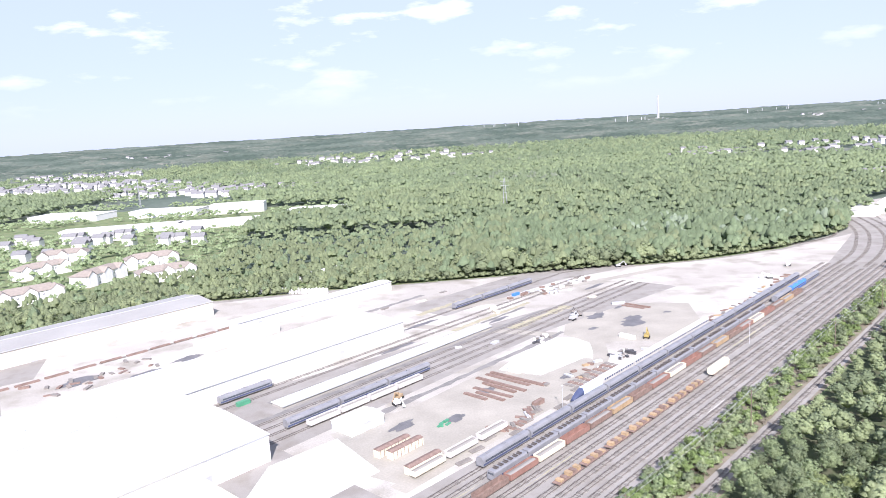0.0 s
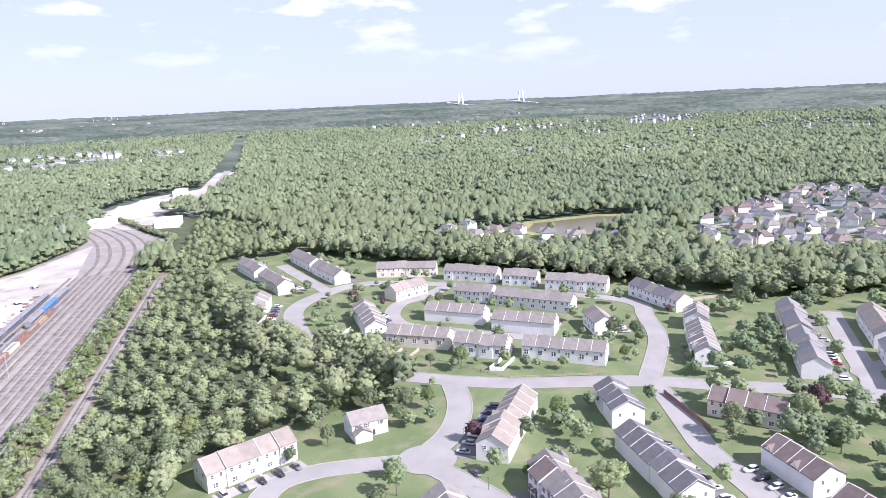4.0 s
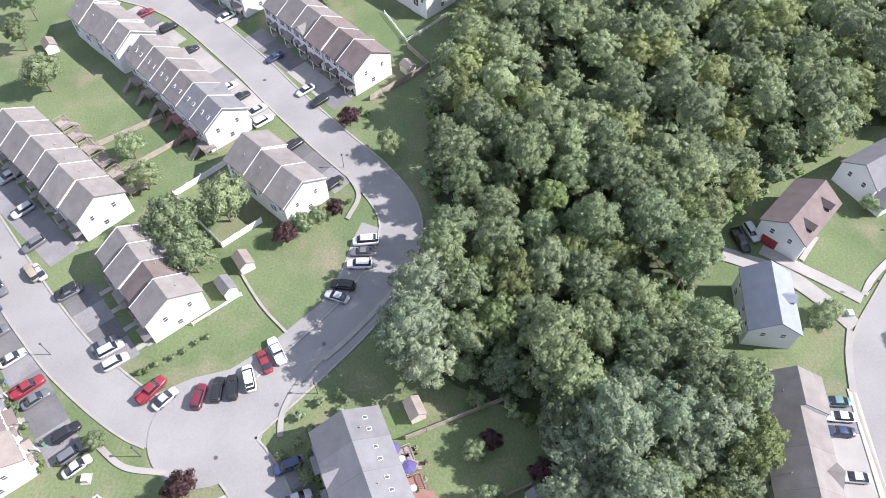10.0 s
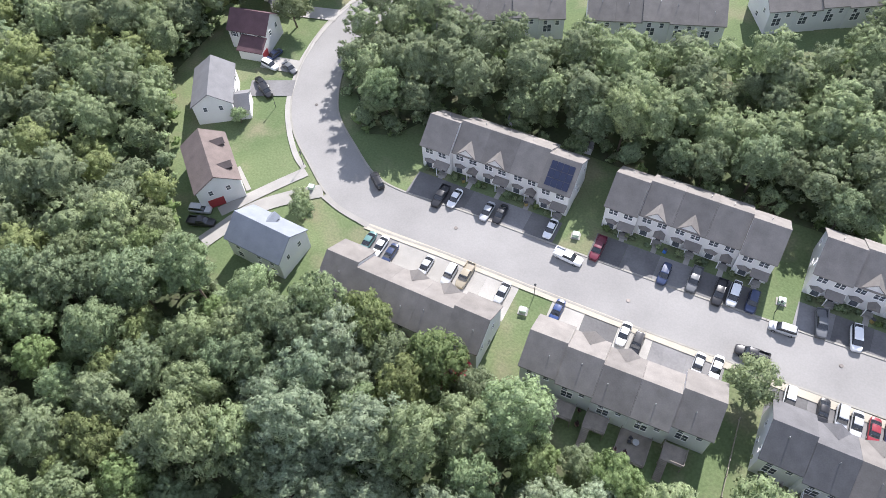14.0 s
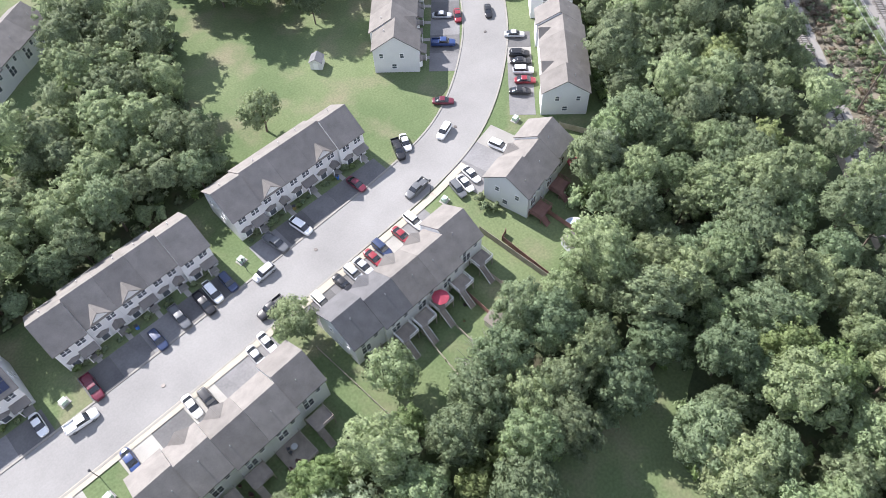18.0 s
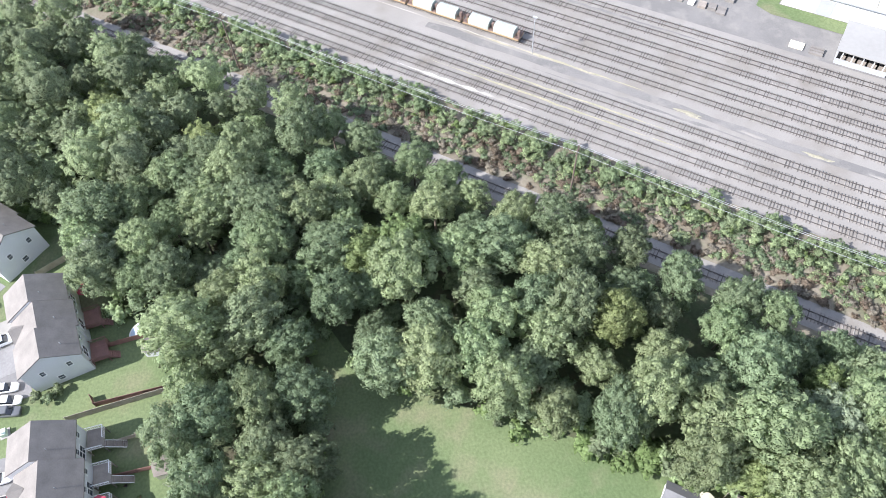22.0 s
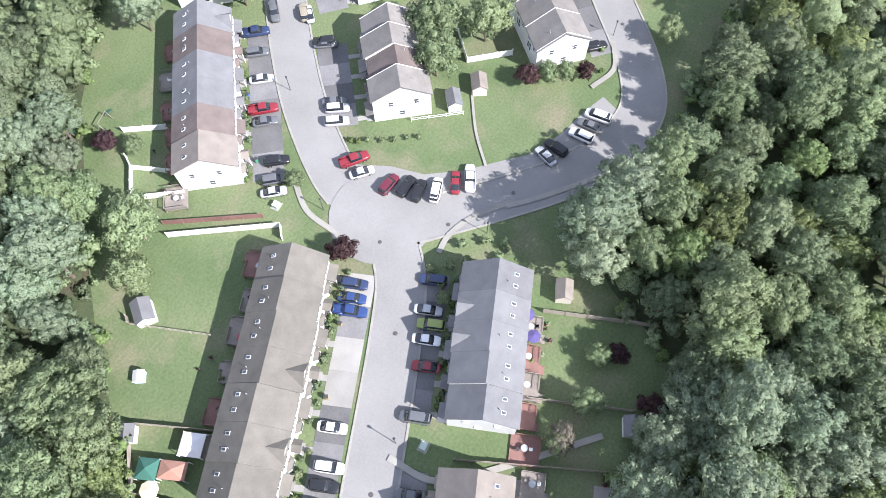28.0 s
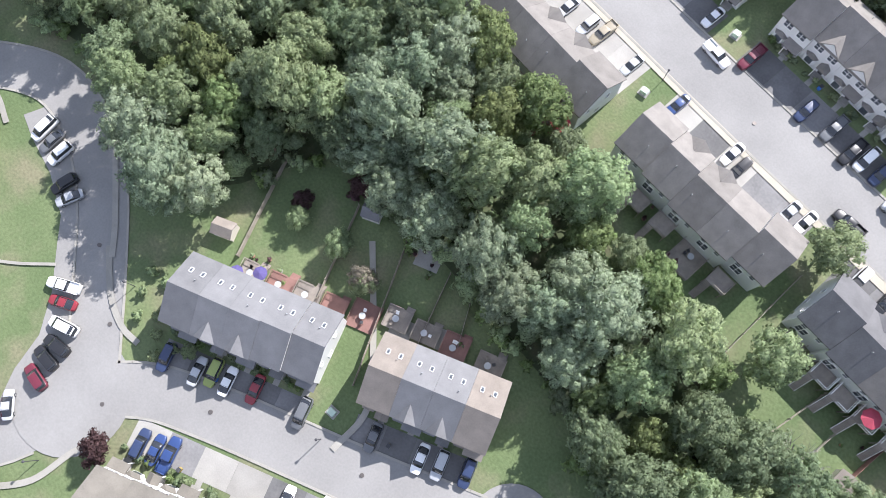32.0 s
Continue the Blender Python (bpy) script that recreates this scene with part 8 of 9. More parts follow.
# shared parking strips and cars before the terraces farther off
for a, b, n, r_ in MIDROWS + MIDROWS2:
    w = math.hypot(b[0] - a[0], b[1] - a[1]) / n
    single("parking_strip", Shape().box(0, 7.0, -0.1, n * w, 13.0, 0.055), LOT, "dark asphalt parking strip before a terrace", "parking", along(a, b), kind="structure")
    m = along(a, b)
    for i in range(n):
        for k in (0.3, 0.75):
            if more.random() < (0.52 if a[0] < 330 else 0.36):
                p = m @ Vector((w * (i + k), 10.2, 0))
                car(more.choice(("sedan", "suv", "suv")), more.choice(("black", "grey", "white", "silver", "navy", "red", "white")), p.x, p.y, math.degrees(math.atan2(b[1] - a[1], b[0] - a[0])) + 90)

# manhole covers in the streets
for x, y in ((60.2, 69.5), (36.2, 40.6), (46.0, 32.8), (58.1, 27.0), (24.5, 28.2), (2.2, 15.8), (71.5, 93.5), (104.0, 30.5), (126.5, 54.0), (84.8, -88.5), (40.5, -71.5), (5.0, -70.6), (-31.0, -74.2), (-72.0, -78.0), (-98.5, -95.0)):
    single("manhole_cover", Shape().tube((0, 0, 0.08), (0, 0, 0.172), 0.36, 0.36, 14), STEEL, "dark round iron manhole cover in the street", "manhole cover", pose(x, y, 0), "manhole covers")


# ---- gardens ----
# tall trees among the farther terraces and round the lone house by the wood
for x, y, sc in ((236, 153, 0.72), (298, 109, 0.75), (304, 101, 0.6), (209, 96, 0.72), (367, 68, 0.9), (307, 40, 0.6), (243, 24, 0.8), (228, 43, 0.7), (326, 14, 0.6), (262, 0, 0.72), (180, 143, 0.5), (158, 138, 0.42), (170, 88, 0.4), (269, 41, 0.55), (231, 12, 0.75), (217, 56, 0.55), (297, 60, 0.45), (166, 168, 0.6), (157, 156, 0.5), (190, 148, 0.66), (197, 143, 0.6), (184, 160, 0.66), (176, 170, 0.6), (142, 158, 0.4), (232, 166, 0.4), (262, 215, 0.45), (286, 252, 0.5), (310, 214, 0.5), (340, 250, 0.55), (275, 96, 0.5)):
    if off_road(x, y, 1.5):
        tree(("oak", "dark", "lime")[int(x) % 3], x, y, sc, x * 47 % 360, int(y) % 2)
for kind, x, y, sc in (("garden", 12.6, 74.8, 1.5), ("plum", 22.2, 93.6, 0.95), ("garden", 10.9, 85.7, 1.35), ("garden", 6.1, 68.7, 1.1), ("plum", 30.5, 43.9, 1.1), ("silver", 47.0, 108.0, 0.75), ("garden", 63.4, 96.8, 1.45), ("garden", 78.2, 59.0, 1.6), ("garden", 71.5, 53.8, 1.5), ("garden", 84.2, 50.8, 1.5), ("plum", 80.0, 38.4, 1.0),
        ("garden", 82.8, 35.5, 0.65), ("garden", 85.0, 33.0, 0.6), ("plum", 87.6, 29.9, 0.85), ("garden", 24.6, 88.7, 0.6), ("silver", 57.0, 11.0, 1.0), ("silver", 52.5, 8.0, 0.8), ("garden", -17.9, -61.8, 1.25), ("garden", -23.5, -42.5, 1.35)):
    tree(kind, x, y, sc, x * 31 % 360, int(x) % 2)
for kind, x, y, sc in (("silver", -81.3, -46.6, 0.8), ("garden", -42.6, -106.5, 1.4), ("garden", 68.7, -60.2, 0.8), ("oak", 67.4, -91.2, 0.85), ("garden", 118.8, 103.0, 1.3), ("oak", 144.4, 117.6, 0.62), ("oak", 132.8, 115.2, 0.55), ("garden", 99.5, 76.0, 0.9), ("garden", 91, 70, 1.0), ("plum", 113.0, 31.3, 1.05), ("garden", 160.5, 40.7, 1.9), ("garden", 172.8, 64.4, 1.6), ("garden", 104.9, 21.4, 0.85), ("silver", 7.4, 103.5, 0.9), ("garden", 36.5, 60.0, 0.55), ("garden", 33.8, 25.0, 0.4), ("lime", 0.0, -24, 0.7), ("garden", 97.0, -76.6, 0.55), ("garden", 104.6, -109.6, 1.35), ("plum", 103.2, -126.0, 1.9), ("garden", 71.2, -63.2, 0.6), ("garden", 24.7, -2.5, 0.7)):
    tree(kind, x, y, sc, x * 31 % 360, int(x) % 2)


def shrub_bed(pts, leaf, size, label):
    for x, y in pts:
        key = ("shrub", leaf, int(size * 10))
        if key not in MESHES:
            v, f = crown_arrays(np.random.default_rng(len(MESHES)), 0.75 * size, 0.0, 1.35 * size, 6, 24, 0.16 * size)
            MESHES[key] = raw("shrub", v, f, LEAF[leaf])
        tagged_at(new("shrub", MESHES[key]), pose(x, y, 0, 0, 0, x * 57 % 360), label, "shrub", "garden shrubs")


shrub_bed([(51.5, 55.4), (53.0, 53.2), (54.4, 51.4), (56.2, 49.6), (57.6, 48.0)], "oak", 0.9, "clipped round green shrub beside a gable")
shrub_bed([(50.2, 56.6), (49.6, 58.0)], "vine", 0.9, "yellow-green shrub beside a gable")
shrub_bed([(37.2, 30.0), (39.5, 27.8), (41.8, 26.0), (44.0, 28.4), (46.8, 25.6), (48.5, 22.5), (45.5, 21.8), (36, 27)], "oak", 1.4, "leafy green corner garden shrub")
shrub_bed([(-22.5, -52.0), (-23.5, -50.0), (-24.5, -54.5), (-60.8, -58.0), (-61.5, -60.0), (-62, -56.5)], "dark", 1.5, "dark green upright garden shrub")
shrub_bed([(118, 29.5), (116.5, 28), (95.5, 30.5), (90.8, 27.8)], "vine", 0.9, "yellow-green shrub beside the street")
shrub_bed([(26, -82.2), (33, -83), (40, -83), (46, -83), (-4, -84), (4, -84), (10, -84), (-28, -85), (-36, -85.6), (-42, -85.6), (28.5, 41.2), (21, 37.9), (15, 34.6), (8, 31), (1.5, 27.4), (33, 65.5), (42, 77.5), (50, 85.4)], "oak", 0.8, "small green foundation shrub by a front door")
shrub_bed([(37.0, -12.5), (35.5, -14.0), (39.0, -14.0), (37.8, -10.5)], "plum", 1.7, "pink and purple flowering shrub")
vine_r = random.Random(4)
items = []
for _ in range(70):
    t = vine_r.random()
    items.append((-32 + 13 * t + vine_r.uniform(-2.5, 2.5), 27 + 22 * t + vine_r.uniform(-2, 2), 0, vine_r.uniform(0.8, 1.5), 0.7, vine_r.randrange(4)))
merged("undergrowth", items, BUSH, "bright yellow-green vines along the wood edge", LEAF["vine"])
dead = thing("dead_tree", pose(-35.8, -33.5, 0), "bare grey dead tree with fine twigs", "tree")
dt = Shape()
dr_ = random.Random(8)
dt.tube((0, 0, 0), (0, 0, 5), 0.3, 0.2, 7)
for i in range(46):
    a, z = dr_.uniform(0, 6.28), dr_.uniform(2.2, 5)
    ln = dr_.uniform(2.2, 5.0)
    p1 = (math.cos(a) * ln * 0.6, math.sin(a) * ln * 0.6, z + ln * 0.7)
    dt.tube((0, 0, z), p1, 0.09, 0.05, 4)
    for j in range(4):
        b = a + dr_.uniform(-0.7, 0.7)
        dt.tube(p1, (p1[0] + math.cos(b) * ln * 0.4, p1[1] + math.sin(b) * ln * 0.4, p1[2] + ln * dr_.uniform(0.1, 0.5)), 0.045, 0.02, 3)
part("trunk", dt, mat("grey_dead_wood", (0.36, 0.34, 0.31), 0.95, 0.2, 1.0, 6.0, 0.1), dead)


def shed(x, y, turn, w=2.8, d=3.6, h=2.1, wall="white", roof="grey", label=None):
    ob = thing("garden_shed", pose(x, y, 0, 0, 0, turn), label or f"small {wall} garden shed with a {roof} pitched roof", "shed", "garden sheds")
    part("wall", Shape().extrude_x([(-w / 2, 0), (w / 2, 0), (w / 2, h), (0, h + w * 0.32), (-w / 2, h)], -d / 2, d / 2), SIDING[wall] if wall in SIDING else TIMBER, ob)
    r = Shape()
    gable_roof(r, -d / 2 - 0.15, d / 2 + 0.15, -w / 2, w / 2, h, h + w * 0.32, 0.18, 0.1)
    part("roof", r, ROOF[roof], ob)
    part("door", Shape().box(d / 2 + 0.005, -0.55, 0.05, d / 2 + 0.05, 0.55, 1.9), WHITE, ob)
    return ob


for x, y, t, w, d, wl_, rf in ((2.8, 64.2, 60, 3.0, 4.0, "white", "grey"), (-19.5, 37.3, 50, 3.0, 4.6, "white", "grey"), (-12.8, 51.7, 40, 2.2, 2.6, "grey", "grey"), (73.7, 45.3, 40, 2.8, 3.6, "beige", "tan"), (67.8, 47.1, 45, 2.6, 3.6, "white", "grey"), (-65.9, -40.0, 80, 2.6, 3.4, "grey", "taupe"), (-91.0, -50.6, 60, 3.6, 5.0, "grey", "grey"), (-49.4, -38.4, 92, 3.0, 3.8, "grey", "taupe"), (-43.9, -38.6, 92, 2.8, 3.2, "beige", "tan"), (-63.2, -114.8, 40, 2.8, 2.8, "white", "grey"), (41.2, -102.8, 5, 3.0, 3.6, "grey", "blue"), (25.6, -101.5, 5, 2.0, 3.6, "white", "grey"), (133.4, 109.1, 40, 2.8, 3.4, "white", "tan"), (46.6, 9.4, 30, 2.6, 3.4, "beige", "tan")):
    shed(x, y, t, w, d, 2.1, wl_, rf)
shed(132.5, 20.5, 45, 2.6, 3.0, 2.0, "beige", "tan")
shed(33.5, -11.0, 30, 2.6, 3.0, 2.0, "white", "grey", "white play house in a shaded garden")
shed(185, 84, 40, 3, 3.4, 2.2, "white", "grey")
kiosk = thing("play_house", pose(-5.4, 57.1, 0, 0, 0, 40), "small pale blue and white plastic play house", "play house")
part("wall", Shape().box(-0.9, -0.8, 0, 0.9, 0.8, 1.2), PALEBLUE, kiosk)
part("roof", Shape().extrude_x([(-0.95, 1.2), (0.95, 1.2), (0, 1.8)], -1.0, 1.0), WHITE, kiosk)


def fence(pts, style="wood", h=1.7, label=None):
    """A garden fence along a line: posts and boards, or white panels, or split rails."""
    m = {"wood": FENCEWOOD, "white": WHITE, "rail": FENCEWOOD, "picket": WHITE, "red": REDWOOD}[style]
    ob = thing("garden_fence", Matrix(), label or {"wood": "weathered grey board fence between gardens", "white": "white vinyl privacy fence on a lawn", "rail": "low split rail timber fence", "picket": "low white rail fence on a lawn", "red": "red-brown board fence between gardens"}[style], "fence", "garden fences")
    low = style in ("rail", "picket")
    for a, b in zip(pts[:-1], pts[1:]):
        ln = math.hypot(b[0] - a[0], b[1] - a[1])
        n = max(1, round(ln / 3.5))
        for i in range(n + 1):
            t = i / n
            part("post", shared(("fpost", style), lambda: Shape().box(-0.07, -0.07, 0, 0.07, 0.07, (1.15 if low else h + 0.1)).mesh("post", m)), None, ob, at=pose(a[0] + (b[0] - a[0]) * t, a[1] + (b[1] - a[1]) * t, 0))
        if low:
            for z in (0.45, 0.95):
                part("rail", Shape().beam((*a, z), (*b, z), 0.06, 0.12), m, ob)
        else:
            for i in range(n):
                p = [a[k] + (b[k] - a[k]) * i / n for k in (0, 1)]
                q = [a[k] + (b[k] - a[k]) * (i + 1) / n for k in (0, 1)]
                part("panel", Shape().beam((*p, h / 2 + 0.05), (*q, h / 2 + 0.05), 0.05, h), m, ob)
    return ob


fence([(258, 143), (240, 141.5), (241.5, 136.5), (255, 138)], "white", 1.8)
fence([(242.6, 189), (228, 186), (229.5, 178.5), (246, 182)], "wood", 1.7)
fence([(232.6, 219), (256, 211)], "wood", 1.5)
fence([(243, 229), (254, 230)], "white", 1.6)
fence([(288, 59), (295, 52.5)], "white", 1.7)
fence([(376, 94), (391, 81)], "wood", 1.8)
fence([(15.3, 71.6), (28.4, 56.7), (26.6, 54.8)], "white", 1.8)
fence([(16.6, 74.0), (28.0, 60.5)], "red", 1.5)
fence([(-0.1, 65.2), (6.4, 52.7)], "rail")
fence([(0.6, 66.4), (-0.1, 65.2)], "wood", 1.5)
fence([(-18.6, 45.2), (-11.6, 53.2), (-4.5, 41.1)], "wood", 1.6)
fence([(-18.6, 45.2), (-13, 32.5)], "wood", 1.5)
fence([(59.9, 51.4), (66.9, 44.2)], "picket")
fence([(16.8, 82.2), (23.3, 75.1)], "white", 1.7)
fence([(21.4, 87.0), (25.5, 79.6)], "white", 1.6)
fence([(26.2, 94.3), (31.6, 88.0)], "white", 1.6)
fence([(16.8, 82.2), (21.4, 87.0), (22.5, 89.5)], "white", 1.6)
fence([(-56.2, -54.9), (-57.4, -38.3)], "wood", 1.7)
fence([(-33.5, -47.0), (-32.3, -36.3)], "rail")
fence([(-38.6, -46.6), (-38.4, -35.8)], "rail")
fence([(-44.6, -46.8), (-44.4, -36.6)], "red", 1.4)
fence([(-50.4, -46.8), (-51.0, -36.8), (-44.4, -36.6)], "wood", 1.2)
fence([(-18.3, -57.2), (-19.4, -36.8)], "rail")
fence([(-59.4, -51.1), (-57.7, -50.4), (-57.9, -38.4)], "red", 1.5)
fence([(-68.5, -50.2), (-69.0, -42.4)], "red", 1.4)
fence([(-87.4, -62.0), (-91.3, -54.1), (-94.0, -47.9)], "wood", 1.6)
pool = thing("paddling_pool", pose(-70.6, -43.6, 0, 0, 0, -40), "small white plastic paddling pool full of water", "pool")
part("rim", Shape().prism([(1.7 * math.cos(k * 0.3927), 1.0 * math.sin(k * 0.3927)) for k in range(16)], 0, 0.35), WHITE, pool)
part("water", Shape().prism([(1.45 * math.cos(k * 0.3927), 0.78 * math.sin(k * 0.3927)) for k in range(16)], 0.3, 0.36), PALEBLUE, pool)
fence([(41.8, 10.4), (50.3, -5.9)], "wood", 1.6)
fence([(28.0, 4.7), (36, -10)], "wood", 1.4)
fence([(13.6, 8.6), (27.8, -15.0)], "wood", 1.5)
fence([(12.3, -3.4), (17.6, -14.3)], "wood", 1.4)
fence([(7.8, -7.7), (12.2, -14.1)], "wood", 1.4)
fence([(89.5, 64.2), (77.5, 50.8), (84.3, 44.5)], "white", 1.6)
fence([(89.5, 64.2), (99.7, 55.5)], "white", 1.5)
fence([(154.2, 29.1), (143.2, 22.0), (154.2, 13.0)], "picket")
fence([(141.1, 21.7), (134.1, 15.5), (121.5, 28.0)], "wood", 1.6)
fence([(100, 88), (112, 74)], "wood", 1.4)
fence([(94, 78), (108, 65)], "wood", 1.4)
fence([(160, 62), (150, 45), (140, 36)], "wood", 1.5)
fence([(-53, -95), (-44, -96)], "rail")
fence([(250, 72), (238, 60), (228, 50)], "red", 1.8)
fence([(240, 180), (236, 130), (256, 100)], "rail")


def deck(x, y, turn, w, d, h, material, stairs=True, label=None):
    """A raised garden deck: floor, posts, rails with balusters, and a flight of steps on its far side."""
    ob = thing("garden_deck", pose(x, y, 0, 0, 0, turn), label or ("red stained timber garden deck" if material is REDWOOD else "raised grey timber garden deck behind a house"), "deck", "garden decks")
    part("floor", Shape().box(-w / 2, -d / 2, h - 0.15, w / 2, d / 2, h), material, ob)
    for sx in (-1, 1):
        for sy in (-1, 1):
            part("post", Shape().box(sx * (w / 2 - 0.1) - 0.08, sy * (d / 2 - 0.1) - 0.08, 0, sx * (w / 2 - 0.1) + 0.08, sy * (d / 2 - 0.1) + 0.08, h - 0.15), material, ob)
    rail_m = WHITE if h > 1.8 and x < -20 else material
    for ax, ay, bx, by in ((-w / 2, -d / 2, -w / 2, d / 2), (w / 2, -d / 2, w / 2, d / 2), (-w / 2, d / 2, w * 0.1, d / 2)):
        s = Shape().beam((ax, ay, h + 1.0), (bx, by, h + 1.0), 0.1, 0.08).beam((ax, ay, h + 0.15), (bx, by, h + 0.15), 0.06, 0.06)
        n = int(math.hypot(bx - ax, by - ay) / 0.3)
        for i in range(n):
            t = (i + 0.5) / n
            s.box(ax + (bx - ax) * t - 0.025, ay + (by - ay) * t - 0.025, h, ax + (bx - ax) * t + 0.025, ay + (by - ay) * t + 0.025, h + 1.0)
        part("railing", s, rail_m, ob)
    if w >= 4.0 and d >= 3.2:
        p_ = pose(x, y, 0, 0, 0, turn) @ Vector((-0.3, -0.1, h))
        patio_set(p_.x, p_.y, h)
    if stairs and h > 0.4:
        n = max(2, round(h / 0.19))
        st = Shape()
        for i in range(n):
            st.box(w * 0.15, d / 2 + i * 0.2, h - (i + 1) * h / n - 0.12, w * 0.48, d / 2 + (i + 1) * 0.21, h - (i + 1) * h / n + 0.03)
        part("staircase", st, material, ob)
        for sx in (0.15, 0.48):
            part("stringer", Shape().beam((w * sx, d / 2, h - 0.15), (w * sx, d / 2 + n * 0.2, 0.05), 0.06, 0.25), rail_m, ob)
    return ob


seat_rnd = random.Random(44)


def patio_set(x, y, z):
    """A small garden table with two chairs."""
    tb = thing("garden_table", pose(x, y, z), "round pale garden table on a deck", "table", "garden tables")
    part("tabletop", Shape().tube((0, 0, 0.7), (0, 0, 0.74), 0.55, 0.55, 14), GALV, tb)
    part("leg", Shape().tube((0, 0, 0), (0, 0, 0.7), 0.05, 0.05, 6).tube((0, 0, 0), (0, 0, 0.03), 0.3, 0.3, 10), BLACK, tb)
    for k in range(2):
        a = seat_rnd.uniform(0, 360)
        c = Shape().box(-0.25, -0.25, 0.42, 0.25, 0.25, 0.47).box(-0.25, 0.22, 0.47, 0.25, 0.27, 0.9)
        for sx in (-0.22, 0.22):
            for sy in (-0.22, 0.22):
                c.box(sx - 0.02, sy - 0.02, 0, sx + 0.02, sy + 0.02, 0.42)
        single("garden_chair", c, seat_rnd.choice((BLACK, WHITE, TIMBER)), "light garden chair on a deck", "chair", pose(x, y, z, 0, 0, a) @ pose(0, -1.0, 0, 0, 0, 180), "garden chairs")


# behind the street terraces (back faces the garden)
for x in (49, 43, 36, 30):
    deck(x, -44.2, 0, 3.4, 2.8, 2.4 if x != 43 else 0.4, TIMBER)
deck(26.4, -43.6, 0, 4.0, 3.6, 2.3, REDWOOD, label="red stained raised deck with long steps")
for x, hh in ((13.0, 2.4), (7.5, 2.4), (2.0, 2.4), (-4.5, 0.3), (-10.5, 2.4)):
    deck(x, -44.9 + (x - 13) * 0.048, 2, 3.6 if hh > 1 else 5.0, 3.0 if hh > 1 else 6.5, hh, TIMBER)
for x, y in ((-24.8, -48.4), (-30.8, -47.7), (-35.0, -47.6), (-39.4, -47.9), (-44.6, -48.1), (-50.8, -49.3)):
    deck(x, y, 1, 3.5, 2.8, 2.4 if x < -26 else 0.4, TIMBER)
for x, y in ((-67.5, -49.6), (-74.5, -51.0)):
    deck(x, y, 7, 3.8, 3.0, 1.4, REDWOOD)
# behind the grey-roofed row and its neighbour
for x, y, w, d, h, m in ((38.0, 10.3, 4.2, 3.6, 0.5, TIMBER), (33.4, 7.9, 4.4, 3.4, 0.9, REDWOOD), (29.4, 5.6, 4.4, 3.6, 0.8, TIMBER), (25.4, 3.2, 4.0, 3.0, 0.5, REDWOOD), (21.0, 0.6, 4.6, 4.6, 0.3, REDWOOD), (17.2, -3.2, 4.0, 3.6, 0.8, TIMBER), (12.6, -5.2, 4.2, 3.2, 0.8, TIMBER), (8.0, -7.2, 4.2, 4.4, 0.6, REDWOOD), (2.4, -9.6, 4.4, 3.6, 0.9, TIMBER)):
    deck(x, y, 207, w, d, h, m)
# behind the long taupe row and the row up the street
for x, y, w, d, h, m in ((20.4, 54.4, 4.8, 4.4, 0.9, REDWOOD), (14.8, 51.0, 4.0, 3.2, 0.5, TIMBER), (10.0, 48.4, 4.8, 5.0, 0.5, TIMBER), (3.6, 45.4, 3.6, 3.0, 0.9, TIMBER), (-2.0, 42.4, 4.2, 5.0, 0.4, REDWOOD), (-6.6, 39.6, 3.6, 3.4, 0.8, TIMBER)):
    deck(x, y, 28, w, d, h, m)
for x, y, w, d, h, m in ((21.6, 75.4, 4.6, 4.0, 0.8, TIMBER), (27.0, 80.6, 4.2, 3.6, 0.8, REDWOOD), (31.0, 85.0, 4.2, 3.4, 0.6, REDWOOD), (35.2, 89.4, 4.2, 4.4, 0.7, REDWOOD), (40.2, 94.6, 4.4, 5.2, 0.6, TIMBER), (45.4, 99.4, 4.2, 3.6, 0.8, REDWOOD)):
    deck(x, y, 45, w, d, h, m)
for k in range(6):
    deck(121.8 - k * 3.9, 82.6 - k * 4.4, 48, 3.6, 2.8, 2.2, REDWOOD if k in (3, 4) else TIMBER)
for k in range(6):
    deck(98.4 - k * -3.4 - 8, 72.4 + k * 4.3 + 1, -128, 3.4, 2.6, 1.2, TIMBER)


def umbrella(x, y, colour, r=1.5, base=0.0):
    ob = thing("garden_umbrella", pose(x, y, base), f"open {colour} garden umbrella", "umbrella", "garden umbrellas")
    part("pole", Shape().tube((0, 0, 0), (0, 0, 2.3), 0.03, 0.03, 6), GALV, ob)
    s = Shape()
    for i in range(8):
        a, b = i * math.pi / 4, (i + 1) * math.pi / 4
        s.poly((0, 0, 2.5), (r * math.cos(a), r * math.sin(a), 1.95), (r * math.cos(b), r * math.sin(b), 1.95))
    part("canopy", s, CLOTH[colour], ob)


umbrella(-16.6, 42.8, "cream")
umbrella(-18.0, 40.9, "cream")
umbrella(25.0, -43.8, "red", 1.7, 2.3)
umbrella(-39.2, -47.8, "pink", 1.6, 2.4)
umbrella(-80.9, -52.6, "pink", 1.4)
umbrella(39.2, 12.0, "purple", 1.2, 0.5)
umbrella(36.6, 9.2, "purple", 1.2, 0.5)
umbrella(9.2, 47.0, "pink", 1.3, 0.5)


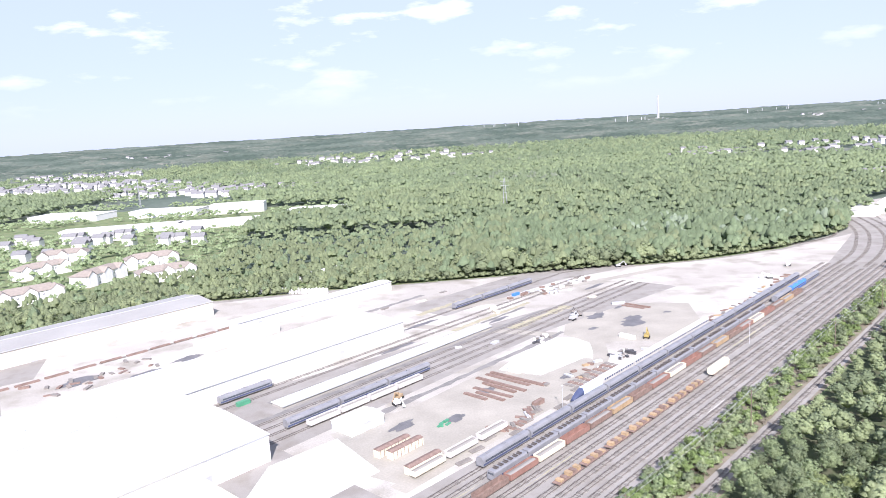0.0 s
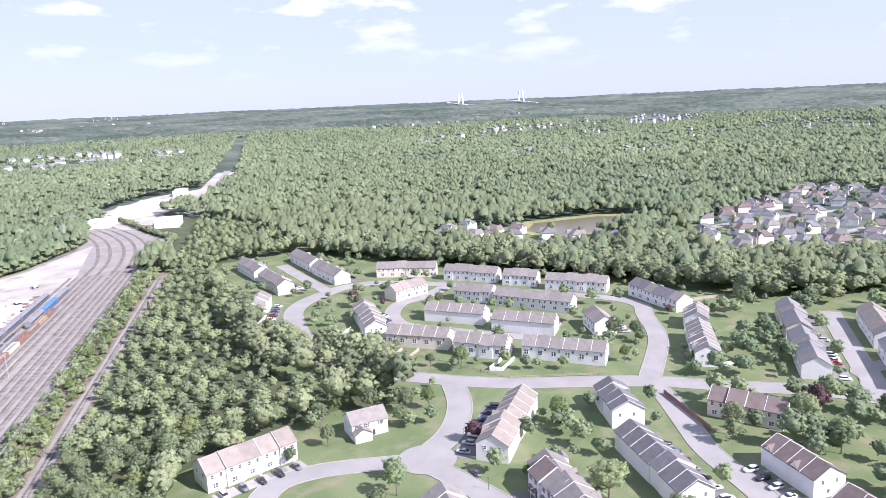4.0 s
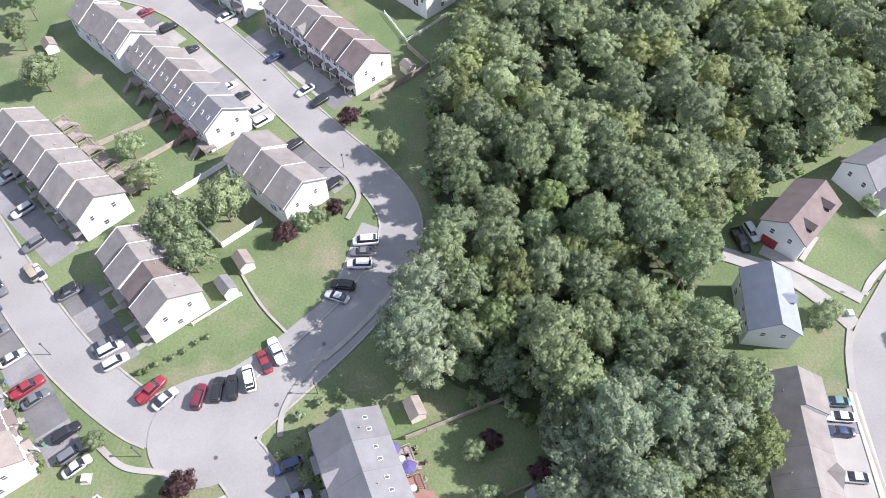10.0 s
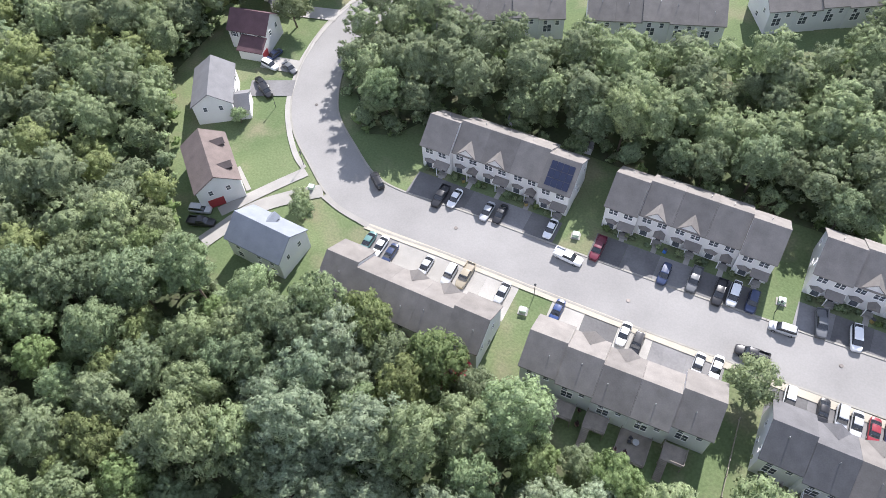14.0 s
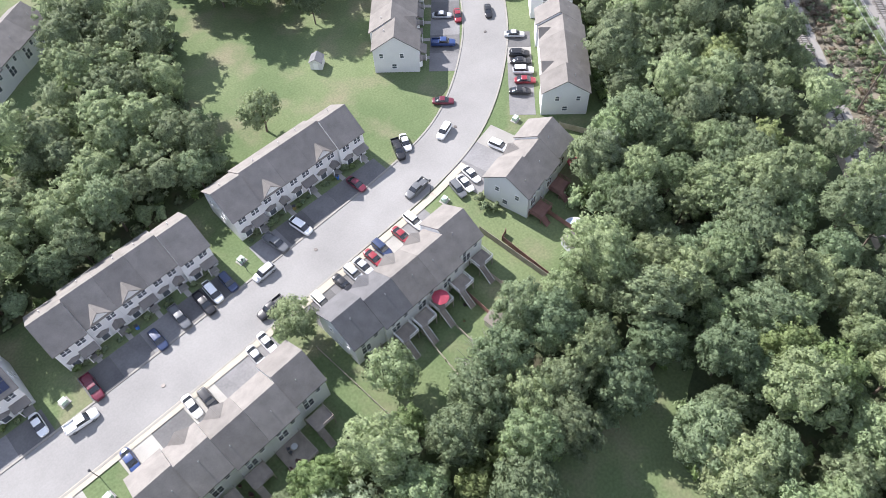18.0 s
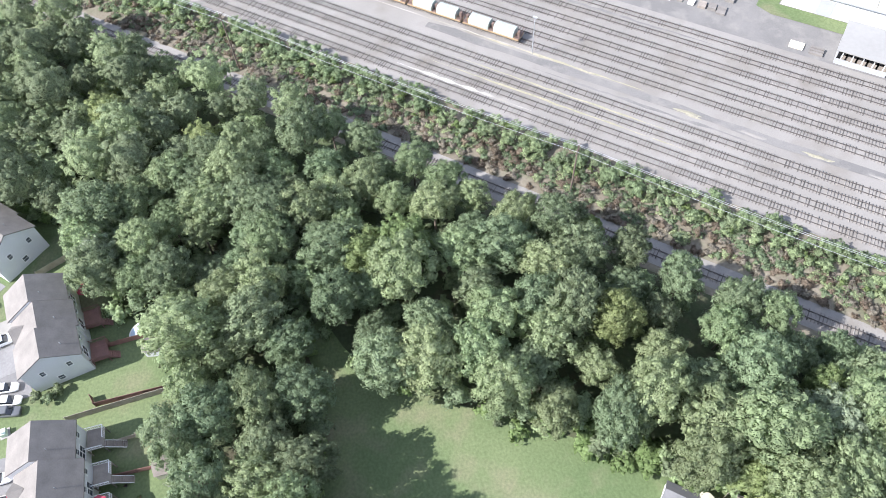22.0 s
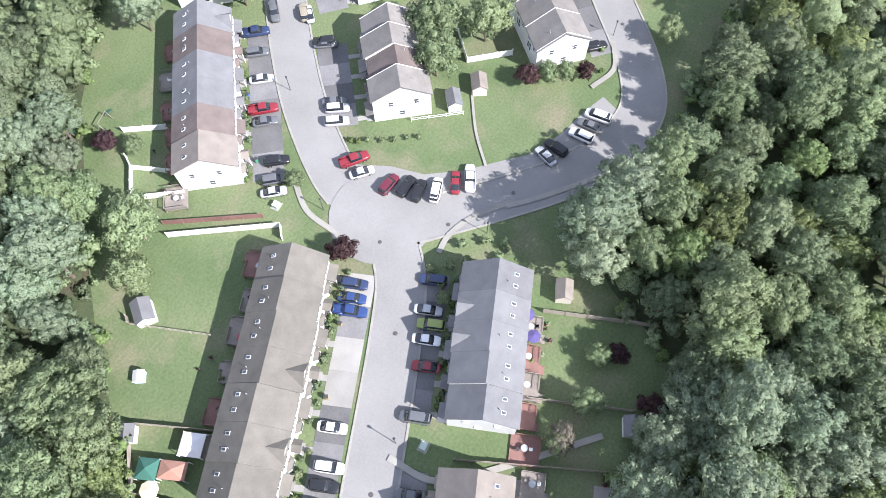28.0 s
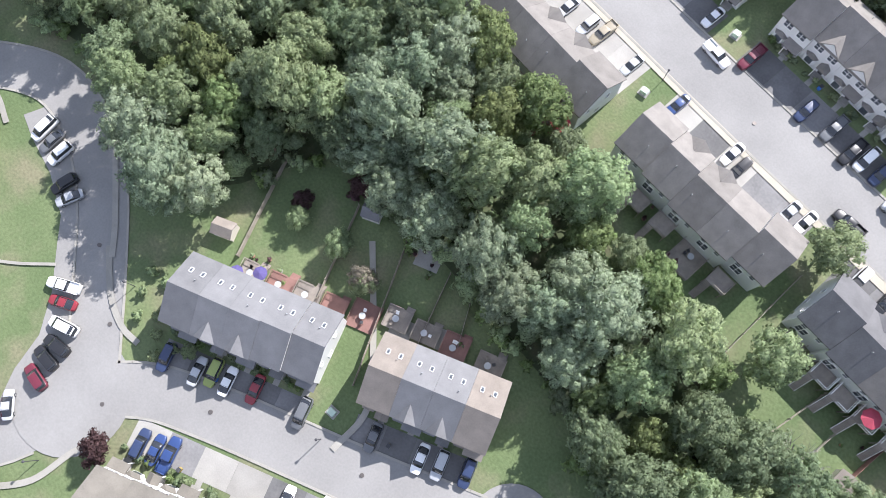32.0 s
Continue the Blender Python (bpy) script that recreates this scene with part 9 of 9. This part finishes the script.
def gazebo(x, y, turn, w, d, colour, h=2.2):
    ob = thing("garden_gazebo", pose(x, y, 0, 0, 0, turn), f"{colour} canvas garden gazebo on thin posts", "gazebo", "garden gazebos")
    s = Shape()
    c = [(-w / 2, -d / 2, h), (w / 2, -d / 2, h), (w / 2, d / 2, h), (-w / 2, d / 2, h)]
    for i in range(4):
        s.poly(c[i], c[(i + 1) % 4], (0, 0, h + 0.9))
        s.poly(c[i], c[(i + 1) % 4], (c[(i + 1) % 4][0], c[(i + 1) % 4][1], h - 0.25), (c[i][0], c[i][1], h - 0.25))
    part("canopy", s, CLOTH[colour], ob)
    for px, py, _ in c:
        part("post", Shape().box(px - 0.05, py - 0.05, 0, px + 0.05, py + 0.05, h), WHITE, ob)


gazebo(-14.6, 45.2, 30, 3.2, 3.2, "green")
gazebo(-8.1, 42.2, 28, 3.6, 3.6, "white")
gazebo(-12.5, 41.9, 30, 2.8, 4.2, "rust")
boat = thing("boat_trailer", pose(-17.0, 33.2, 0, 0, 0, -62), "narrow white boat on a trailer beside a fence", "boat")
part("hull", Shape().extrude_x([(-0.4, 0.9), (-0.25, 0.5), (0.25, 0.5), (0.4, 0.9)], -2.8, 2.6).extrude_x([(-0.3, 0.9), (-0.1, 0.5), (0.1, 0.5), (0.3, 0.9)], 2.6, 3.4), WHITE, boat)
part("trailer_frame", Shape().box(-2.6, -0.3, 0.35, 3.2, 0.3, 0.45), GALV, boat)
for sg in (-1, 1):
    part("wheel", shared("car_wheel", wheel_mesh), None, boat, at=pose(-0.8, sg * 0.6, 0))


def street_lamp(x, y, turn=0):
    ob = thing("street_lamp", pose(x, y, 0, 0, 0, turn), "dark post-top street lamp beside the kerb", "street lamp", "street lamps")
    part("post", Shape().tube((0, 0, 0), (0, 0, 3.7), 0.07, 0.05, 8), BLACK, ob)
    part("lantern", Shape().tube((0, 0, 3.7), (0, 0, 4.1), 0.13, 0.22, 8).tube((0, 0, 4.1), (0, 0, 4.25), 0.24, 0.08, 8), BLACK, ob)


for x, y in ((10.4, 17.4), (48.6, 26.3), (35.4, 52.8), (100.4, 30.6), (20.6, -64.0), (77.2, -72.2), (92.9, -84.0), (-18.8, -79.6), (52, 75), (-56, -68.6), (160, 96)):
    street_lamp(x, y)
for x, y in ((21.1, -60.2), (18.8, -79.9), (-19.3, -82.3), (-82.5, -70.2), (-56.6, -65.2), (12.5, 13.6), (31.1, 60.2), (72, -67.5)):
    ub = thing("utility_box", pose(x, y, 0, 0, 0, 10), "pale green utility box on the verge", "utility box", "utility boxes")
    part("cabinet", Shape().box(-0.6, -0.5, 0.1, 0.6, 0.5, 1.0), mat("pale_green_steel", (0.45, 0.55, 0.45), 0.6, 0.1, 1.0, 5.0, 0.0) if "ub_mat" not in MESHES else MESHES["ub_mat"], ub)
    part("plinth", Shape().box(-0.9, -0.8, -0.05, 0.9, 0.8, 0.1), CONCRETE, ub)

# solar panels on one roof
sl = (9.8 - 6.1) / 5.15
for i in range(4):
    for j in range(3):
        x, y = 23.5 + i * 1.2, -84.4 - j * 1.35
        single("solar_panel", Shape().box(-0.57, -0.78, 0, 0.57, 0.78, 0.05), SOLAR, "dark blue solar panel on a shingle roof", "solar panel", pose(x, y, 6.45 + sl * (-83.5 - y) + 0.3, -math.degrees(math.atan(sl)), 0, 0), "solar panels")

# bins by the front paths
bin_r = random.Random(3)
for x, y in ((27.2, 43.2), (20.4, 36.6), (9.6, 30.6), (46, 80.6), (36, 69.4), (28, 24.6), (3.0, 9.9), (44.5, -82.6), (30.5, -82.6), (2.5, -83.6), (-34, -85), (-45, -85)):
    bn = thing("wheelie_bin", pose(x, y, 0.05, 0, 0, bin_r.uniform(0, 90)), "plastic wheeled rubbish bin by a front path", "bin", "wheeled bins")
    part("body", Shape().prism([(-0.25, -0.28), (0.25, -0.28), (0.3, 0.32), (-0.3, 0.32)], 0, 1.0), bin_r.choice((BLUE, GREENP, YELLOW)), bn)
    part("lid", Shape().box(-0.32, -0.32, 1.0, 0.32, 0.36, 1.07), BLACK, bn)
# play things on the lawn
for x, y in ((25.5, 98.5), (18.5, 100.5)):
    pf = thing("swing_set", pose(x, y, 0, 0, 0, 20), "timber swing and play frame on the lawn", "swing set", "swing sets")
    for dx in (-1.5, 1.5):
        for dy in (-0.8, 0.8):
            part("leg", Shape().beam((dx, dy, 0), (dx, 0, 2.2), 0.1, 0.1), TIMBER, pf)
    part("beam", Shape().beam((-1.6, 0, 2.2), (1.6, 0, 2.2), 0.12, 0.12), TIMBER, pf)
    part("slide", Shape().beam((1.5, 0, 1.4), (3.4, 0.6, 0.1), 0.6, 0.06), CLOTH["green"], pf)

# trees and oddments behind the grey-roofed rows
tree("garden", 32.2, -3.2, 0.75, 40)
tree("garden", 40.0, -0.9, 0.6, 10, 1)
tree("plum", 37.9, -12.3, 0.9, 70)
tree("plum", 42.1, -3.4, 0.8, 20, 1)
tree("bare", 25.2, -2.8, 0.75, 15)
tree("bare", -36.0, -31.5, 1.15, 60, 1)
for x, y, w, d in ((21.8, -13.2, 4.2, 3.4), (15.8, -2.8, 3.6, 3.0), (11.6, -5.9, 3.4, 3.4)):
    single("patio", Shape().box(-w / 2, -d / 2, 0, w / 2, d / 2, 0.1), CONCRETE, "worn grey paved garden patio", "patio", pose(x, y, 0, 0, 0, 27), "garden patios", kind="structure")
odd = random.Random(91)
for _ in range(46):
    bx, by, sp = odd.choice(((40, 5, 9), (36, 8, 3), (22, -12, 3), (14, -4, 4), (5, -10, 4), (22, 78, 6), (30, 88, 6), (5, 47, 8), (-16, 42, 3), (-4, -44, 5), (-40, -46, 6), (10, -45, 6)))
    x, y = bx + odd.uniform(-sp, sp), by + odd.uniform(-sp / 2, sp / 2)
    r_ = odd.uniform(0.18, 0.4)
    pl = thing("planter_pot", pose(x, y, 0.01), "plant pot with a small green plant", "plant pot", "plant pots")
    part("pot", Shape().tube((0, 0, 0), (0, 0, r_ * 1.3), r_ * 0.7, r_, 10), odd.choice((CLOTH["rust"], CONCRETE, BLACK, CLOTH["rust"])), pl)
    v, f = crown_arrays(np.random.default_rng(int(x * 97) % 1000), r_ * 1.4, r_ * 1.2, r_ * 3.2, 3, 12, 0.12)
    part("foliage", raw("foliage", v, f, LEAF[odd.choice(("oak", "vine", "plum"))]), None, pl)

# foundation shrubs before the street terraces
v, f = crown_arrays(np.random.default_rng(5), 0.75, 0.05, 1.3, 7, 26, 0.17)
low_shrub = {k: raw("shrub", v, f, LEAF[k]) for k in ("oak", "dark", "vine")}
sh_r = random.Random(19)
for a, b, n, y0 in (((22.4, -89.9), (54.2, -89.5), 5, 6.9), ((-15.7, -91.0), (15.4, -90.6), 5, 6.9), ((-53.8, -92.1), (-22.0, -92.0), 5, 6.9), ((24.7, 48.6), (-10.7, 29.8), 7, 7.3), ((19.7, 7.9), (41.9, 19.5), 5, 7.0), ((53.5, 97.5), (27.3, 72.1), 6, 6.6)):
    w = math.hypot(b[0] - a[0], b[1] - a[1]) / n
    m = along(a, b)
    for i in range(n):
        for k in (0.5, 0.78, 0.95):
            if sh_r.random() < 0.62:
                p = m @ Vector((w * (i + k), y0 + sh_r.uniform(-0.5, 0.4), 0))
                q = sh_r.uniform(0.7, 1.3)
                single("shrub", low_shrub[sh_r.choice(("oak", "dark", "vine"))], None, "rounded green shrub before a house front", "shrub", pose(p.x, p.y, 0, 0, 0, sh_r.uniform(0, 360)) @ Matrix.Diagonal((q, q, q * sh_r.uniform(0.7, 1.2), 1)), "foundation shrubs")


# ---- the country beyond ----
foot = np.array(FOOT)


def free(x, y, gap):
    return bool((np.hypot(foot[:, 0] - x, foot[:, 1] - y) > gap).all()) and off_road(x, y, 1.5)


gr = random.Random(55)
BLOCKS = ((-377, 618, 60), (-303, 575, 75), (-284, 637, 30), (-322, 508, 40), (-430, 560, 50), (-243, 568, 35), (-395, 690, 20))
items = {"oak": [], "dark": [], "silver": [], "plum": []}
want, town_trees = 0, []
while want < 430:
    x, y = gr.uniform(150, 520), gr.uniform(-215, 400)
    if inside(x, y, DEVELOPED) and free(x, y, 7.0) and off_road(x, y, 3.0):
        items[gr.choice(("oak", "oak", "dark", "dark", "dark", "plum" if gr.random() < 0.15 else "oak"))].append((x, y, 0, gr.choice((gr.uniform(0.28, 0.5), gr.uniform(0.5, 0.85))) * (1.15 if y < 30 else 0.85), gr.uniform(0.8, 1.1), gr.randrange(6)))
        want += 1
want = 0
while want < 240:
    x, y = gr.uniform(215, 520), gr.uniform(-215, 60)
    if inside(x, y, DEVELOPED) and free(x, y, 8.0) and off_road(x, y, 4.0):
        items[gr.choice(("oak", "dark", "dark"))].append((x, y, 0, gr.uniform(0.5, 0.95), gr.uniform(0.8, 1.1), gr.randrange(6)))
        want += 1
for poly, count in ((SUBURB_FAR, 120), (SUBURB_EAST, 260), (SUBURB_POND, 40), (TOWN, 3600)):
    xs, ys = [p[0] for p in poly], [p[1] for p in poly]
    k = 0
    while k < count:
        x, y = gr.uniform(min(xs), max(xs)), gr.uniform(min(ys), max(ys))
        if inside(x, y, poly) and free(x, y, 7.0) and (poly is not TOWN or all(math.hypot(x - q[0], y - q[1]) > 21 for q in BLOCKS) and not (y > 860 and math.sin(x / 37) + math.sin(y / 31) < 0.1)):
            (town_trees if poly is TOWN else items[gr.choice(("oak", "dark"))]).append((x, y, 0, gr.uniform(0.4, 0.75) if poly is TOWN else gr.uniform(0.4, 0.85), gr.uniform(0.75, 1.05), gr.randrange(6)))
        k += 1
merged("garden_trees", town_trees, FARP, "green trees among distant apartment blocks", WOODS["oak"])
for leaf, its in items.items():
    merged("garden_trees", its, MIDP, "green garden trees among the suburban houses", LEAF[leaf])
# tall band of trees between the two estates
band = [(x, y, 0, gr.uniform(0.8, 1.15), gr.uniform(0.9, 1.15), gr.randrange(6)) for x, y in scatter([(396, 58), (396, 150), (392, 262), (430, 262), (432, 200), (462, 150), (450, 95), (470, 60), (515, -20), (420, 28)], 8.5, gr) if free(x, y, 8)]
merged("wood", band, MIDP, "tall dark belt of trees behind the terraces", LEAF["dark"])

# pond and its banks
WATER = bpy.data.materials.new("pond_water")
WATER.use_nodes = True
wb = WATER.node_tree.nodes["Principled BSDF"]
wb.inputs["Base Color"].default_value, wb.inputs["Roughness"].default_value = (0.13, 0.115, 0.08, 1), 0.3
REED = ground_mat("reedy_bank", (0.20, 0.21, 0.08), (0.26, 0.25, 0.11), (0.15, 0.18, 0.07), 0.05, 0.12, 0.8)
flat("pond_bank", POND_CLEAR, 0.3, REED, "yellow-green reedy bank round the pond")
flat("water", [(512, 232), (522, 268), (556, 278), (608, 240), (622, 200), (596, 182), (545, 205)], 0.34, WATER, "still brown pond water", "water")


def apartment(x, y, turn, ln=46.0, d=17.0, h=9.0):
    ob = thing("apartment_block", pose(x, y, 0, 0, 0, turn), "white three storey apartment block with a brown hipped roof", "apartment block", "apartment blocks")
    part("wall", Shape().box(-ln / 2, -d / 2, 0, ln / 2, d / 2, h), SIDING["white"], ob)
    s = Shape()
    a, b, c, e = (-ln / 2 - 0.8, -d / 2 - 0.8, h), (ln / 2 + 0.8, -d / 2 - 0.8, h), (ln / 2 + 0.8, d / 2 + 0.8, h), (-ln / 2 - 0.8, d / 2 + 0.8, h)
    r0, r1 = (-ln / 2 + d / 2, 0, h + 4.2), (ln / 2 - d / 2, 0, h + 4.2)
    s.poly(a, b, r1, r0).poly(b, c, r1).poly(c, e, r0, r1).poly(e, a, r0)
    part("roof", s, ROOF["tan"], ob)
    for k in (-0.38, 0.0, 0.38):
        part("gable", Shape().extrude_x([(-4.5, 0), (4.5, 0), (4.5, h), (0, h + 3.6), (-4.5, h)], 0, 3.0), SIDING["white"], ob, at=pose(ln * k, -d / 2 + 1.0, 0, 0, 0, -90))
        part("gable_roof", Shape().extrude_x([(-5.0, h - 0.2), (0, h + 3.8), (5.0, h - 0.2), (5.0, h + 0.1), (0, h + 4.1), (-5.0, h + 0.1)], -6.0, 3.4), ROOF["tan"], ob, at=pose(ln * k, -d / 2 + 1.0, 0, 0, 0, -90))
    for k in range(8):
        for z in (1.6, 6.2):
            window(ob, -ln / 2 + ln * (k + 0.5) / 8, -d / 2 - 0.01, z, 1.5, 1.5, 180)
    for k in (-0.3, 0.3):
        part("balcony", Shape().box(ln * k - 2, -d / 2 - 1.6, 2.9, ln * k + 2, -d / 2, 3.1).box(ln * k - 2, -d / 2 - 1.6, 5.9, ln * k + 2, -d / 2, 6.1), WHITE, ob)


for x, y, t in BLOCKS:
    apartment(x, y, t)
flat("town_lawn", TOWN, 0.03, GRASS, "green lawns and verges of the distant town")
flat("lane_verge", [(505, 705), (522, 686), (762, 903), (1010, 1172), (985, 1197), (728, 937)], 0.05, DUST, "pale cleared strip beside the straight lane")


def big_box(x, y, turn, ln, d, h, label):
    ob = thing("warehouse", pose(x, y, 0, 0, 0, turn), label, "warehouse", "business park")
    part("wall", Shape().box(-ln / 2, -d / 2, 0, ln / 2, d / 2, h), SIDING["white"], ob)
    part("roof", Shape().box(-ln / 2 - 0.4, -d / 2 - 0.4, h, ln / 2 + 0.4, d / 2 + 0.4, h + 0.5), ROOFWHITE, ob)
    part("window_strip", Shape().box(-ln / 2 + 3, -d / 2 - 0.06, h * 0.45, ln / 2 - 3, -d / 2 + 0.02, h * 0.68), PALEBLUE, ob)


for x, y, t, ln, d, h in ((-602, 1092, -10, 120, 50, 9), (-440, 1070, -8, 110, 40, 10), (-430, 896, 8, 150, 28, 8), (-300, 905, 8, 120, 28, 8), (-330, 1060, 5, 80, 25, 14), (-190, 985, 0, 90, 35, 8), (-120, 975, 10, 60, 30, 8), (455, 729, 50, 60, 30, 6), (396, 686, 45, 40, 24, 6), (592, 824, 48, 40, 16, 6), (423, 613, 45, 30, 22, 7), (500, 760, 50, 46, 22, 6)):
    big_box(x, y, t, ln, d, h, "long low white commercial building with a flat roof")
flat("shop_yard", [(385, 640), (420, 590), (470, 690), (620, 790), (650, 850), (560, 840), (440, 770)], 0.2, DUST, "pale paved yards round the commercial buildings")
# distant housing estates as one mass of walls and roofs
far_wall, far_roof = Shape(), Shape()
fr = random.Random(17)
for cx, cy, rad, n in CLUSTERS:
    for _ in range(n):
        a, r = fr.uniform(0, 6.28), rad * math.sqrt(fr.random())
        x, y = cx + r * math.cos(a) * 1.3, cy + r * math.sin(a) * 0.8
        z = float(lift(math.hypot(x, y))) + (8 if math.hypot(x, y) > 1850 else 3)
        w, d, h = fr.uniform(5, 9), fr.uniform(4, 6), fr.uniform(4, 6)
        far_wall.box(x - w, y - d, z - 9, x + w, y + d, z + h)
        far_roof.extrude_x([(y - d - 0.5, z + h), (y + d + 0.5, z + h), (y, z + h + 4)], x - w - 0.5, x + w + 0.5)
tagged(single("distant_houses", far_wall, SIDING["white"], "white walls of distant housing estates among trees", "houses"), kind="stuff")
tagged(single("distant_roofs", far_roof, ROOF["grey"], "grey roofs of distant housing estates among trees", "houses"), kind="stuff")


def mast(x, y, h, name, label, w=6.0):
    ob = thing(name, pose(x, y, float(lift(math.hypot(x, y)))), label, "tower", "distant towers")
    s = Shape()
    for i in range(4):
        a = math.pi / 4 + i * math.pi / 2
        s.beam((w / 2 * math.cos(a), w / 2 * math.sin(a), 0), (0.4 * math.cos(a), 0.4 * math.sin(a), h), 0.35, 0.35)
    for k in range(6):
        z = h * (k + 1) / 7
        q = w / 2 * (1 - z / h) + 0.4
        s.beam((-q, -q, z), (q, q, z), 0.2, 0.2).beam((q, -q, z), (-q, q, z), 0.2, 0.2)
    part("lattice", s, GALV, ob)
    for z in (h * 0.78, h * 0.9):
        part("arm", Shape().beam((-w * 0.7, 0, z), (w * 0.7, 0, z), 0.3, 0.3), GALV, ob)


mast(60, 870, 42, "transmission_tower", "grey steel lattice transmission tower above the woods", 8)
mast(-560, 1240, 50, "radio_mast", "thin grey radio mast beyond the business park", 3)


def plant(x, y, scale):
    ob = thing("refinery", pose(x, y, float(lift(math.hypot(x, y)))), "pale refinery towers and tanks on the skyline", "refinery", "skyline works")
    r = random.Random(int(x))
    for k in range(7):
        h = r.choice((8, 12, 16, 22, 34)) * scale
        x_ = r.uniform(-150, 150)
        part("stack", Shape().tube((x_, 0, 0), (x_, 0, h), 2.2, 1.6, 8), GALV, ob)
        if k % 2:
            part("tank", Shape().tube((x_ + 16, -12, 0), (x_ + 16, -12, 9 * scale), 9, 9, 14), GALV, ob)


for x, y, sc in ((1020, 3900, 1.3), (1700, 3900, 1.2), (2300, 3700, 1.2), (300, 4300, 1.0)):
    plant(x, y, sc)
chim = thing("chimney_stack", pose(1130, 3950, 60), "tall grey power station chimney on the skyline", "chimney")
part("stack", Shape().tube((0, 0, 0), (0, 0, 130), 7, 5, 10), GALV, chim)
for x, y in ((3560, 2240), (3780, 1960)):
    br = thing("bridge_tower", pose(x, y, float(lift(math.hypot(x, y))), 0, 0, 60), "pale cable bridge towers on the horizon", "bridge", "bridge towers")
    for sg in (-1, 1):
        part("pylon", Shape().beam((sg * 30, 0, 0), (sg * 16, 0, 75), 8, 8), WHITE, br)
    part("deck", Shape().beam((-170, 0, 6), (170, 0, 26), 8, 5), WHITE, br)
bay = flat("water", [(-2200, 4300), (-500, 4300), (600, 4550), (500, 4640), (-2400, 4420)], 66, WATER, "blue-grey river water on the horizon", "water")

for key, (pts, width) in ROADS.items():
    kerbs(key, width)
